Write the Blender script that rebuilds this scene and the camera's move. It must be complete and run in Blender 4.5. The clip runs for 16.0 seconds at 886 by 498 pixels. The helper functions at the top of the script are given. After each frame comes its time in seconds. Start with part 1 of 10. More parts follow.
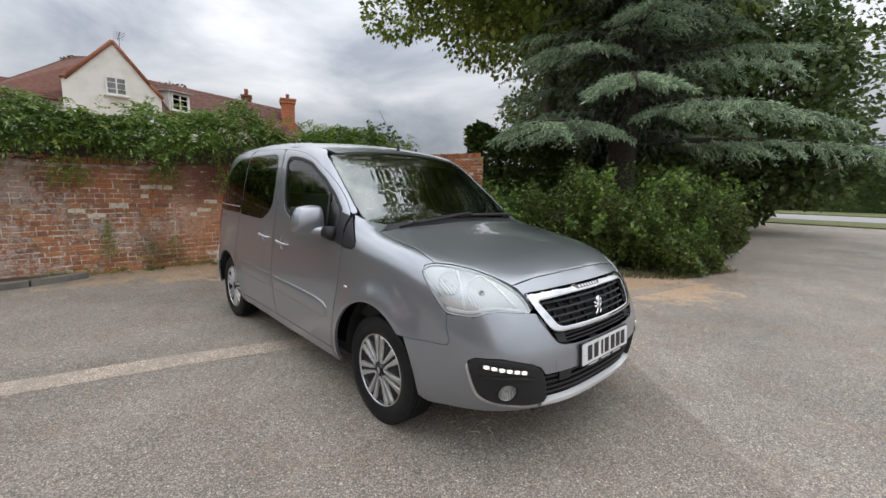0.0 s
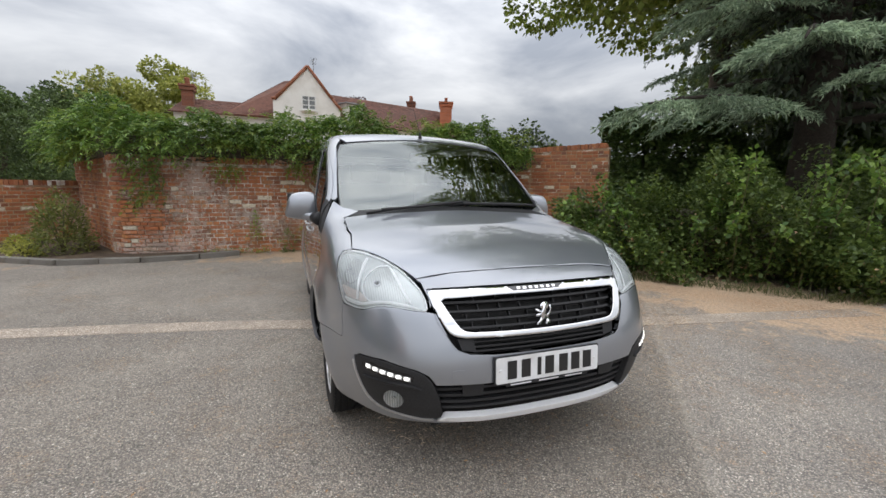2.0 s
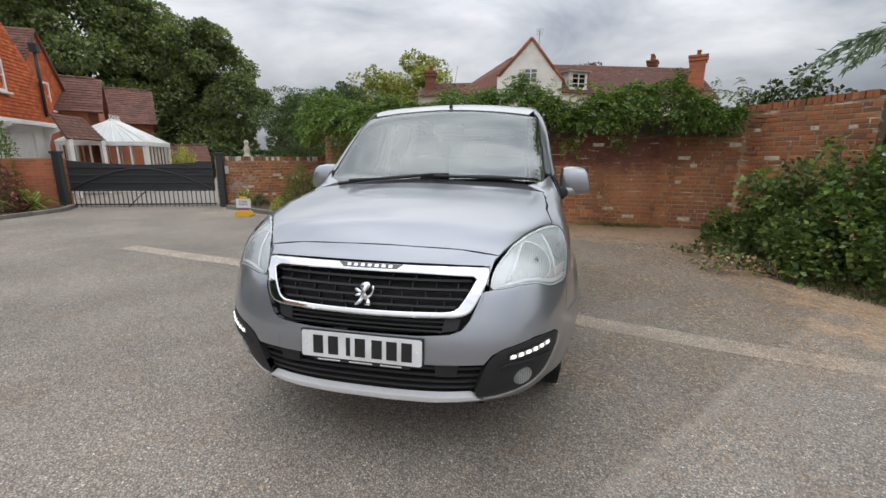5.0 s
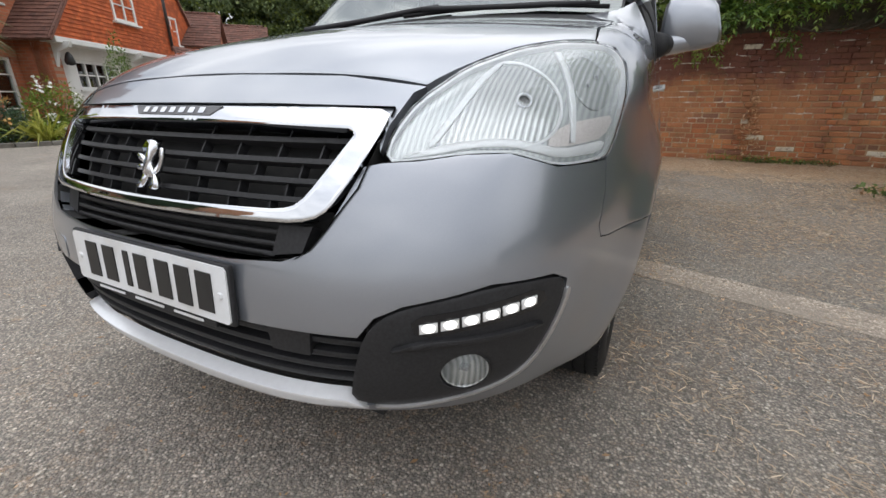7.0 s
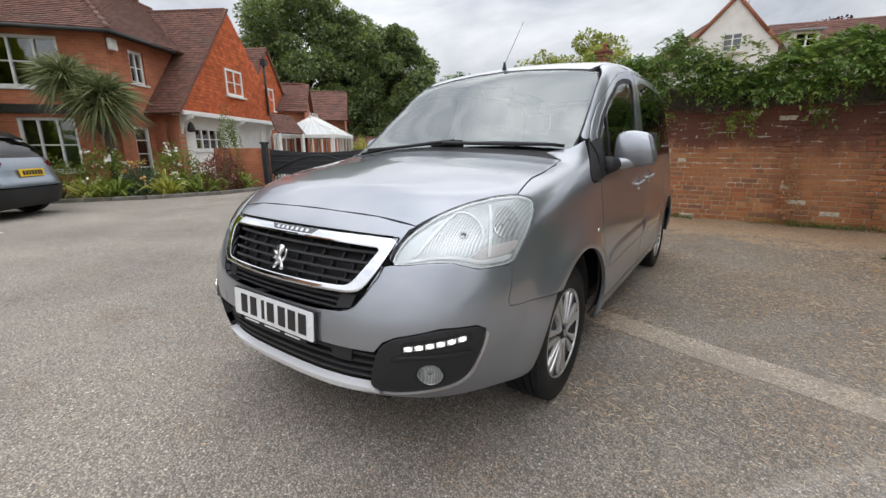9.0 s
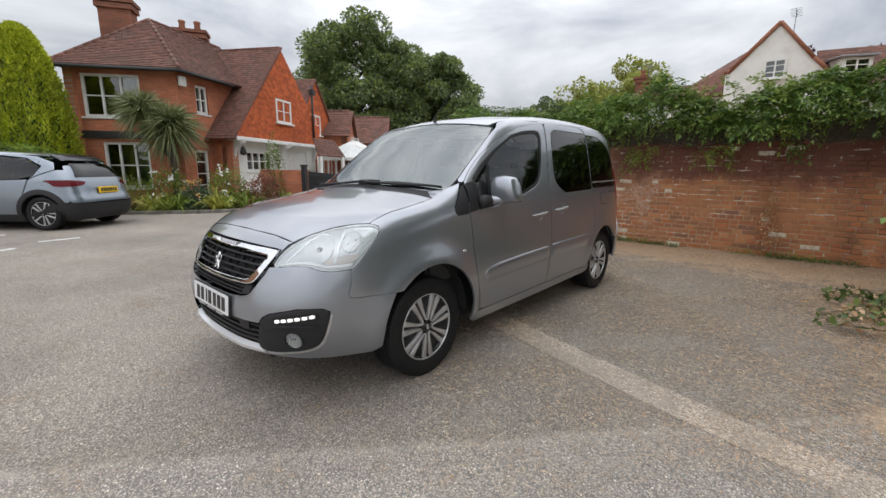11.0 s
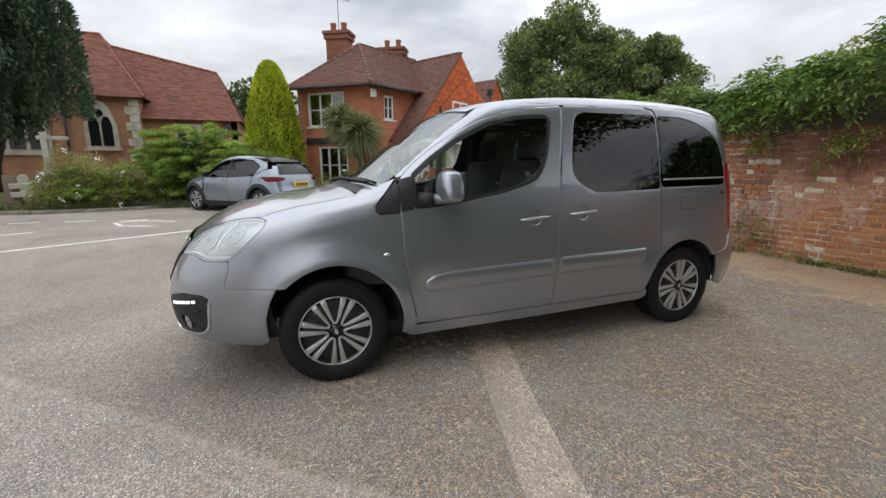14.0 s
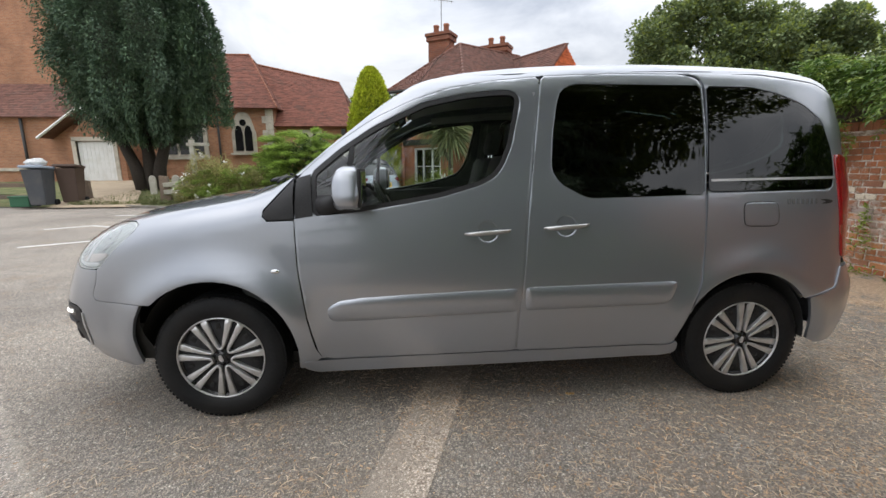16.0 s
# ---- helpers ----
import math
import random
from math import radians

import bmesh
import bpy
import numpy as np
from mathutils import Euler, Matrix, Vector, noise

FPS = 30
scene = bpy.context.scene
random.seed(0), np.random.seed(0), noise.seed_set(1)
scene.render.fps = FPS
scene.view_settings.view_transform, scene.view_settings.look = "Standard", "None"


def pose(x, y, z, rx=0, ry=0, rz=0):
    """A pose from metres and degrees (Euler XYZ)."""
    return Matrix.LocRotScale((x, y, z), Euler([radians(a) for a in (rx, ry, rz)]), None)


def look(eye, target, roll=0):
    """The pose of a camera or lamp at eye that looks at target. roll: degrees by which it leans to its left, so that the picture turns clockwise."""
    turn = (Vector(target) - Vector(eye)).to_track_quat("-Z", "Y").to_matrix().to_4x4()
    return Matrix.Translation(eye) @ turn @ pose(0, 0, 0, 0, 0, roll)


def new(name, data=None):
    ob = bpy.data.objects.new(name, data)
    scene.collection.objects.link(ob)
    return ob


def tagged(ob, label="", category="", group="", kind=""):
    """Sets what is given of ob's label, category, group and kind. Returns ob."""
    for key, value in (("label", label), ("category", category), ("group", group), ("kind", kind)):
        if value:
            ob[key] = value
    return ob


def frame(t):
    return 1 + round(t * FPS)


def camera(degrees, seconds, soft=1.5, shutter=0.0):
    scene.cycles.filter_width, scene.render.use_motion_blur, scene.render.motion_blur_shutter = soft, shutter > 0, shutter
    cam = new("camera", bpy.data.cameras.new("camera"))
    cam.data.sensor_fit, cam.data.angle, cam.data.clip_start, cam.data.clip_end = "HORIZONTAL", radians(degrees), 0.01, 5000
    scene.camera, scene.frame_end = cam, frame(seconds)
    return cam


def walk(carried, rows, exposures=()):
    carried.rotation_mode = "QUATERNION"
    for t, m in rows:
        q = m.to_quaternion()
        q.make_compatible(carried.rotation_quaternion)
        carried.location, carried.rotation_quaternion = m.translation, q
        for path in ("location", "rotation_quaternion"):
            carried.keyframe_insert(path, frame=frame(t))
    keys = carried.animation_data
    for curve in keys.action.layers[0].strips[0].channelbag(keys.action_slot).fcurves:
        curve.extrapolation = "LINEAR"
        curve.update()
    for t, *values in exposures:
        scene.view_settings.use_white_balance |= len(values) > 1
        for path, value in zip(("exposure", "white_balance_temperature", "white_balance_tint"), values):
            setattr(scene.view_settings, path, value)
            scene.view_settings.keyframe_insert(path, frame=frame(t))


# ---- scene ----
cam = camera(93.8, 16.0)
PATH = [
    (0, (3.295, -2.161, 1.361), (1.848, -0.808, 1.086), 1.2),
    (0.5, (3.408, -1.865, 1.34), (1.851, -0.641, 1.059), 1.2),
    (1, (3.569, -1.616, 1.322), (1.903, -0.546, 1.035), 1.4),
    (1.5, (3.72, -1.355, 1.317), (1.953, -0.465, 1.023), 1.3),
    (2, (3.752, -1.047, 1.302), (1.901, -0.348, 1.006), 1.0),
    (2.5, (3.843, -0.734, 1.303), (1.928, -0.235, 1.008), 0.1),
    (3, (3.925, -0.438, 1.32), (1.971, -0.125, 1.026), -0.1),
    (3.5, (3.878, -0.151, 1.316), (1.904, -0.021, 1.017), -0.4),
    (4, (3.888, 0.145, 1.324), (1.914, 0.092, 1.007), -0.2),
    (6.5, (3.082, 0.982, 1.083), (1.349, 0.211, 0.45), 0.2),
    (7, (2.74, 0.906, 0.882), (1.061, 0.058, 0.203), -0.1),
    (7.5, (2.626, 0.875, 0.754), (1.002, -0.038, 0.026), -0.4),
    (8, (2.665, 0.89, 0.784), (1.045, -0.094, 0.144), 0.0),
    (8.5, (2.881, 1.115, 1.032), (1.288, 0.05, 0.457), -0.7),
    (9, (3.164, 1.43, 1.166), (1.579, 0.305, 0.695), -0.4),
    (9.5, (3.387, 1.763, 1.234), (1.837, 0.57, 0.816), -0.5),
    (12, (2.714, 2.927, 1.297), (1.407, 1.463, 0.91), 0.8),
    (12.5, (2.434, 3.042, 1.29), (1.276, 1.458, 0.905), 0.4),
    (13, (2.12, 3.11, 1.299), (1.131, 1.413, 0.919), 0.2),
    (13.5, (1.829, 3.225, 1.297), (1.003, 1.444, 0.911), 0.0),
    (14, (1.567, 3.233, 1.273), (0.891, 1.392, 0.882), -0.1),
    (14.5, (1.276, 3.116, 1.252), (0.737, 1.231, 0.857), -0.2),
    (15, (0.974, 3.053, 1.241), (0.573, 1.135, 0.844), -0.3),
    (15.5, (0.676, 2.967, 1.239), (0.411, 1.024, 0.847), -0.4),
    (16, (0.393, 2.837, 1.238), (0.26, 0.878, 0.857), -0.3),
]
walk(cam, [(t, look(eye, target, roll)) for t, eye, target, roll in PATH],
     exposures=[(0, .36), (2.5, .32), (4, .24), (6.5, .31), (7.3, .44), (8, .50), (9.5, .42), (12.5, .40), (14, .45), (15.2, .56), (16, .71)])

# ---- world and sun: a bright overcast day ----
world = bpy.data.worlds.new("overcast_sky")
scene.world = world
world.use_nodes = True
wn = world.node_tree
sky = wn.nodes.new("ShaderNodeTexSky")
sky.sky_type, sky.sun_disc = "NISHITA", False
sky.sun_elevation, sky.sun_rotation = radians(61), radians(63)
sky.air_density, sky.dust_density = 1.0, 2.0
ground_of = wn.nodes.new("ShaderNodeTexCoord")
spread = wn.nodes.new("ShaderNodeMapping")
spread.inputs["Scale"].default_value = (1.0, 1.0, 2.6)
wn.links.new(ground_of.outputs["Generated"], spread.inputs["Vector"])
clouds = wn.nodes.new("ShaderNodeTexNoise")
for key, value in (("Scale", 2.3), ("Detail", 7.0), ("Roughness", .55), ("Distortion", .4)):
    clouds.inputs[key].default_value = value
wn.links.new(spread.outputs[0], clouds.inputs["Vector"])
tones = wn.nodes.new("ShaderNodeValToRGB")
tones.color_ramp.elements[0].position, tones.color_ramp.elements[0].color = .34, (3.35, 3.6, 4.1, 1)
tones.color_ramp.elements[1].position, tones.color_ramp.elements[1].color = .66, (7.9, 8.0, 8.2, 1)
wn.links.new(clouds.outputs["Fac"], tones.inputs["Fac"])
veil = wn.nodes.new("ShaderNodeMix")
veil.data_type = "RGBA"
veil.inputs[0].default_value = .9
wn.links.new(sky.outputs[0], veil.inputs[6])
wn.links.new(tones.outputs[0], veil.inputs[7])
# an overcast sky is three times as bright overhead as at the horizon
split = wn.nodes.new("ShaderNodeSeparateXYZ")
wn.links.new(ground_of.outputs["Generated"], split.inputs[0])
height = wn.nodes.new("ShaderNodeMapRange")
for key, value in (("From Min", 0.0), ("From Max", 1.0), ("To Min", .55), ("To Max", 3.15)):
    height.inputs[key].default_value = value
wn.links.new(split.outputs["Z"], height.inputs["Value"])
lift = wn.nodes.new("ShaderNodeVectorMath")
lift.operation = "SCALE"
wn.links.new(veil.outputs[2], lift.inputs[0])
wn.links.new(height.outputs[0], lift.inputs["Scale"])
wn.links.new(lift.outputs[0], wn.nodes["Background"].inputs["Color"])
wn.nodes["Background"].inputs["Strength"].default_value = .085
sun = new("sun", bpy.data.lights.new("sun", "SUN"))
sun.data.energy, sun.data.angle, sun.data.color = .7, radians(175), (1, .97, .93)
sun.matrix_basis = look((4, 2, 8), (0, 0, 0))

# ---- helpers for meshes ----
def mesh_of(name, verts, faces, mat, smooth=False):
    me = bpy.data.meshes.new(name)
    me.from_pydata([tuple(v) for v in verts], [], [tuple(q) for q in faces])
    if mat:
        me.materials.append(mat)
    if smooth:
        me.polygons.foreach_set("use_smooth", [True] * len(me.polygons))
    me.update()
    return me


def hang(ob, parent, label=""):
    ob.parent = parent
    if label:
        ob["label"] = label
    return ob


def thing(name, label, category, m=None, group="", kind=""):
    """An Empty that carries the parts of a thing."""
    ob = new(name)
    ob.empty_display_size = .2
    if m is not None:
        ob.matrix_basis = m
    return tagged(ob, label, category, group, kind)


def part(name, bm, mat, parent=None, label="", smooth=0):
    """Links a bmesh as one mesh object under a thing. smooth: the angle in degrees below which edges are smooth."""
    me = bpy.data.meshes.new(name)
    if smooth:
        for e in bm.edges:
            e.smooth = len(e.link_faces) == 2 and e.calc_face_angle(9) < radians(smooth)
        for q in bm.faces:
            q.smooth = True
    bmesh.ops.recalc_face_normals(bm, faces=bm.faces)
    bm.to_mesh(me)
    bm.free()
    me.materials.append(mat)
    return hang(new(name, me), parent, label)


def put(name, me, parent=None, label=""):
    return hang(new(name, me), parent, label)


def box(bm, size, at, turn=(0, 0, 0), bevel=0.0):
    """Adds a box to bm; at is its middle, turn is in degrees."""
    r = bmesh.ops.create_cube(bm, size=1, matrix=pose(*at, *turn) @ Matrix.Diagonal((*size, 1)))
    if bevel:
        edges = list({e for v in r["verts"] for e in v.link_edges})
        bmesh.ops.bevel(bm, geom=edges, offset=bevel, segments=2, affect="EDGES", profile=.5)
    return bm


def cyl(bm, r1, r2, h, m, seg=24, caps=True):
    bmesh.ops.create_cone(bm, cap_ends=caps, segments=seg, radius1=r1, radius2=r2, depth=h, matrix=m)
    return bm


def spin(bm, profile, seg=48, m=Matrix()):
    """Turns a profile of (radius, height) round z."""
    rows = []
    for r, h in profile:
        rows.append([bm.verts.new(m @ Vector((r * math.cos(a), r * math.sin(a), h)))
                     for a in (2 * math.pi * i / seg for i in range(seg))])
    for a, b in zip(rows, rows[1:]):
        for i in range(seg):
            j = (i + 1) % seg
            bm.faces.new((a[i], a[j], b[j], b[i]))
    return bm


def tube(bm, points, radius, seg=8):
    """A round tube along points; radius is one number or one for each point."""
    pts = [Vector(p) for p in points]
    rr = [radius] * len(pts) if isinstance(radius, (int, float)) else radius
    rings = []
    side = None
    for i, p in enumerate(pts):
        d = (pts[min(i + 1, len(pts) - 1)] - pts[max(i - 1, 0)]).normalized()
        if side is None:
            side = d.orthogonal().normalized()
        side = (side - d * side.dot(d)).normalized()
        up = d.cross(side)
        rings.append([bm.verts.new(p + rr[i] * (math.cos(a) * side + math.sin(a) * up))
                      for a in (2 * math.pi * k / seg for k in range(seg))])
    for a, b in zip(rings, rings[1:]):
        for i in range(seg):
            j = (i + 1) % seg
            bm.faces.new((a[i], a[j], b[j], b[i]))
    bm.faces.new(rings[0][::-1])
    bm.faces.new(rings[-1])
    return bm


def slab(bm, outline, m, depth):
    """A flat plate: the outline (x, y) at z 0, given thickness along z, placed by m."""
    lo = [bm.verts.new(m @ Vector((x, y, 0))) for x, y in outline]
    hi = [bm.verts.new(m @ Vector((x, y, depth))) for x, y in outline]
    bm.faces.new(lo[::-1])
    bm.faces.new(hi)
    n = len(lo)
    for i in range(n):
        j = (i + 1) % n
        bm.faces.new((lo[i], lo[j], hi[j], hi[i]))
    return bm


def soup(name, verts, tris, mat):
    """A mesh of many triangles, made from arrays."""
    me = bpy.data.meshes.new(name)
    me.vertices.add(len(verts))
    me.vertices.foreach_set("co", np.ascontiguousarray(verts, dtype=np.float32).ravel())
    me.loops.add(len(tris) * 3)
    me.loops.foreach_set("vertex_index", np.ascontiguousarray(tris, dtype=np.int32).ravel())
    me.polygons.add(len(tris))
    me.polygons.foreach_set("loop_start", np.arange(0, len(tris) * 3, 3, dtype=np.int32))
    me.update(calc_edges=True)
    me.materials.append(mat)
    return me


def tufts(name, at, way, length, width, mat, parent=None, label="", rng=None, bend=.3):
    """Thin blades from at along way, each bent once under its weight: one mesh."""
    rng = rng or np.random.default_rng(5)
    at, way = np.asarray(at, float), np.asarray(way, float)
    n = len(at)
    way = way / np.linalg.norm(way, axis=1)[:, None]
    s = np.cross(way, rng.normal(size=(n, 3)))
    s /= np.linalg.norm(s, axis=1)[:, None]
    L = (np.asarray(length) * np.ones(n))[:, None]
    W = (np.asarray(width) * np.ones(n))[:, None]
    mid = at + .55 * L * way
    tip = at + L * way + np.array([0, 0, -1]) * L * bend
    verts = np.stack([at - W * .4 * s, at + W * .4 * s, mid + W * .5 * s, mid - W * .5 * s, tip], 1).reshape(-1, 3)
    k = np.arange(n)[:, None] * 5
    tris = np.concatenate([k + [0, 1, 2], k + [0, 2, 3], k + [3, 2, 4]], 1).reshape(-1, 3)
    return put(name, soup(name, verts, tris, mat), parent, label)

# ---- materials ----
def material(name):
    mat = bpy.data.materials.new(name)
    mat.use_nodes = True
    nt = mat.node_tree
    return mat, nt, nt.nodes["Principled BSDF"]


def node(nt, kind, **inputs):
    n = nt.nodes.new(kind)
    for key, value in inputs.items():
        n.inputs[key.replace("_", " ")].default_value = value
    return n


def coords(nt, scale=1.0, world=False):
    """Metres: the object's own place, or the world's."""
    if world:
        src = nt.nodes.new("ShaderNodeNewGeometry").outputs["Position"]
    else:
        src = nt.nodes.new("ShaderNodeTexCoord").outputs["Object"]
    m = node(nt, "ShaderNodeMapping")
    m.inputs["Scale"].default_value = (scale,) * 3 if isinstance(scale, (int, float)) else scale
    nt.links.new(src, m.inputs["Vector"])
    return m.outputs["Vector"]


def ramp(nt, src, stops):
    r = nt.nodes.new("ShaderNodeValToRGB")
    el = r.color_ramp.elements
    while len(el) < len(stops):
        el.new(.5)
    for e, (p, c) in zip(el, stops):
        e.position, e.color = p, (*c, 1) if len(c) == 3 else c
    nt.links.new(src, r.inputs["Fac"])
    return r.outputs["Color"]


def blend(nt, fac, a, b, kind="MIX"):
    m = nt.nodes.new("ShaderNodeMix")
    m.data_type, m.blend_type = "RGBA", kind
    for sock, v in ((m.inputs[0], fac), (m.inputs[6], a), (m.inputs[7], b)):
        if hasattr(v, "is_output"):
            nt.links.new(v, sock)
        elif isinstance(v, (int, float)):
            sock.default_value = v
        else:
            sock.default_value = (*v, 1)
    return m.outputs[2]


def noisy(nt, vec, scale, detail=4, rough=.6):
    n = node(nt, "ShaderNodeTexNoise", Scale=scale, Detail=detail, Roughness=rough)
    nt.links.new(vec, n.inputs["Vector"])
    return n.outputs["Fac"]


def bump(nt, bsdf, height, strength=.3, distance=.01):
    b = node(nt, "ShaderNodeBump", Strength=strength, Distance=distance)
    nt.links.new(height, b.inputs["Height"])
    nt.links.new(b.outputs["Normal"], bsdf.inputs["Normal"])


def surface(name, a, b, grain=30.0, stain=2.0, rough=.8, bumpy=.2, metal=0.0, dirt=None, world=False, each=0.0, coat=0.0, depth=.004):
    """A plain material: grain between two colours, wider stains, a bump, and a change from piece to piece."""
    mat, nt, bs = material(name)
    vec = coords(nt, 1, world)
    g = noisy(nt, vec, grain, 6)
    col = blend(nt, ramp(nt, g, [(.3, (0, 0, 0)), (.7, (1, 1, 1))]), a, b)
    if dirt:
        s = ramp(nt, noisy(nt, vec, stain, 5), [(.45, (0, 0, 0)), (.75, (1, 1, 1))])
        col = blend(nt, s, col, dirt)
    if each:
        info = nt.nodes.new("ShaderNodeObjectInfo").outputs["Random"]
        isl = nt.nodes.new("ShaderNodeNewGeometry").outputs["Random Per Island"]
        add = nt.nodes.new("ShaderNodeMath")
        add.operation = "ADD"
        nt.links.new(info, add.inputs[0])
        nt.links.new(isl, add.inputs[1])
        fr = nt.nodes.new("ShaderNodeMath")
        fr.operation = "FRACT"
        nt.links.new(add.outputs[0], fr.inputs[0])
        v = ramp(nt, fr.outputs[0], [(0, (1 - each,) * 3), (1, (1 + each,) * 3)])
        col = blend(nt, 1.0, col, v, "MULTIPLY")
    nt.links.new(col, bs.inputs["Base Color"])
    bs.inputs["Roughness"].default_value = rough
    bs.inputs["Metallic"].default_value = metal
    bs.inputs["Coat Weight"].default_value = coat
    if bumpy:
        bump(nt, bs, g, bumpy, depth)
    return mat


def leaf_mat(name, dark, light, rough=.45, glow=.25):
    """Leaves: a change from leaf to leaf, and some light through the blade."""
    mat, nt, bs = material(name)
    isl = nt.nodes.new("ShaderNodeNewGeometry").outputs["Random Per Island"]
    vec = coords(nt, 1, True)
    big = noisy(nt, vec, .8, 3)
    c = ramp(nt, isl, [(0, dark), (.6, tuple((p + q) / 2 for p, q in zip(dark, light))), (1, light)])
    c = blend(nt, 1.0, c, ramp(nt, big, [(.3, (.7, .7, .7)), (.7, (1.2, 1.2, 1.15))]), "MULTIPLY")
    nt.links.new(c, bs.inputs["Base Color"])
    bs.inputs["Roughness"].default_value = rough
    tr = nt.nodes.new("ShaderNodeBsdfTranslucent")
    nt.links.new(c, tr.inputs["Color"])
    mx = node(nt, "ShaderNodeMixShader", Fac=glow)
    nt.links.new(bs.outputs[0], mx.inputs[1])
    nt.links.new(tr.outputs[0], mx.inputs[2])
    nt.links.new(mx.outputs[0], nt.nodes["Material Output"].inputs["Surface"])
    return mat


def glass_mat(name, tint, gloss=1.0, ior=1.5):
    """A thin pane: tinted, clear to look through, with a mirror's gloss by its angle."""
    mat, nt, bs = material(name)
    nt.nodes.remove(bs)
    tr = nt.nodes.new("ShaderNodeBsdfTransparent")
    tr.inputs["Color"].default_value = (*tint, 1)
    gl = nt.nodes.new("ShaderNodeBsdfGlossy")
    gl.inputs["Roughness"].default_value = .02
    gl.inputs["Color"].default_value = (*gloss, 1) if isinstance(gloss, tuple) else (gloss, gloss, gloss, 1)
    fr = node(nt, "ShaderNodeFresnel", IOR=ior)
    mx = nt.nodes.new("ShaderNodeMixShader")
    nt.links.new(fr.outputs[0], mx.inputs[0])
    nt.links.new(tr.outputs[0], mx.inputs[1])
    nt.links.new(gl.outputs[0], mx.inputs[2])
    nt.links.new(mx.outputs[0], nt.nodes["Material Output"].inputs["Surface"])
    return mat


def paint_mat(name, colour, flake=.5, metal=.55, rough=.32):
    """Car paint: metal flake under a clear coat, with a film of dust."""
    mat, nt, bs = material(name)
    vec = coords(nt, 1)
    fl = noisy(nt, vec, 900, 2)
    dust = noisy(nt, vec, 3, 5)
    c = blend(nt, ramp(nt, fl, [(.35, (0, 0, 0)), (.65, (1, 1, 1))]), tuple(q * (1 - .25 * flake) for q in colour), tuple(q * (1 + .25 * flake) for q in colour))
    c = blend(nt, ramp(nt, dust, [(.5, (0, 0, 0)), (.9, (.05, .05, .05))]), c, (.45, .42, .38))
    nt.links.new(c, bs.inputs["Base Color"])
    bs.inputs["Metallic"].default_value = metal
    bs.inputs["Coat Weight"].default_value = 1.0
    bs.inputs["Coat Roughness"].default_value = .025
    bs.inputs["Coat IOR"].default_value = 1.62
    r = ramp(nt, dust, [(.3, (rough,) * 3), (.8, (rough + .04,) * 3)])
    nt.links.new(r, bs.inputs["Roughness"])
    return mat


def glow_mat(name, colour, power):
    mat, nt, bs = material(name)
    bs.inputs["Base Color"].default_value = (*colour, 1)
    bs.inputs["Emission Color"].default_value = (*colour, 1)
    bs.inputs["Emission Strength"].default_value = power
    return mat


PAINT = paint_mat("silver_grey_paint", (.296, .314, .348), .16, .70, .28)
TRIM = surface("black_trim", (.016, .016, .017), (.03, .03, .032), 160, rough=.55, bumpy=.25, depth=.001)
GLOSS = surface("gloss_black", (.008, .008, .009), (.012, .012, .013), 40, rough=.18, bumpy=0)
RUBBER = surface("rubber", (.008, .0085, .0095), (.014, .0145, .016), 60, 4, .55, .2, dirt=(.019, .0185, .018), depth=.001)
for soft_black, shine in ((TRIM, .32), (RUBBER, .22)):
    soft_black.node_tree.nodes["Principled BSDF"].inputs["Specular IOR Level"].default_value = shine
CHROME = surface("chrome", (.74, .75, .77), (.68, .69, .71), 5, rough=.05, bumpy=0, metal=1.0)
ALLOY = surface("silver_alloy", (.66, .66, .67), (.58, .58, .59), 20, 5, .32, 0, .7, dirt=(.44, .43, .41))
REFLECTOR = surface("lamp_reflector", (.90, .91, .92), (.82, .83, .84), 25, rough=.28, bumpy=.06, metal=.15, depth=.002)
def fluted_mat(name, scale, dark=(.50, .52, .53), pale=(.70, .72, .72), lean=.12, relief=.07, metal=.35, rough=.24):
    """Bright reflector with upright flutes."""
    mat, nt, bs = material(name)
    vec = coords(nt, 1)
    wave = node(nt, "ShaderNodeTexWave", Scale=scale, Distortion=1.2, Detail=2.0)
    wave.bands_direction = "Y"
    flat = node(nt, "ShaderNodeMapping")
    flat.inputs["Scale"].default_value = (1, 1, lean)
    nt.links.new(vec, flat.inputs["Vector"])
    nt.links.new(flat.outputs[0], wave.inputs["Vector"])
    col = blend(nt, wave.outputs["Fac"], dark, pale)
    nt.links.new(col, bs.inputs["Base Color"])
    bs.inputs["Metallic"].default_value, bs.inputs["Roughness"].default_value = metal, rough
    bump(nt, bs, wave.outputs["Fac"], relief, .003)
    return mat


FLUTED = fluted_mat("fluted_reflector", 34.0)
BOWL = fluted_mat("bowl_reflector", 34.0, (.42, .435, .44), (.72, .735, .735), 0.0, .30, .45, .20)
GREYPLASTIC = surface("grey_plastic", (.10, .10, .105), (.13, .13, .135), 120, rough=.5, bumpy=.1, depth=.001)
SCREEN = glass_mat("windscreen_glass", (.50, .58, .55), (.95, 1.0, .985), 2.6)
CLEAR = glass_mat("side_glass", (.90, .95, .93), 1.0, 1.6)
PRIVACY = glass_mat("privacy_glass", (.022, .034, .031), 1.0, 1.55)
LENS = glass_mat("lamp_lens", (.96, .98, .98), 1.0, 1.5)
DARKIN = surface("dark_interior", (.045, .046, .047), (.07, .071, .072), 90, rough=.7, bumpy=.15, depth=.001)
FABRIC = surface("seat_fabric", (.05, .05, .053), (.085, .085, .09), 200, 8, .9, .3, dirt=(.04, .04, .042), depth=.002)
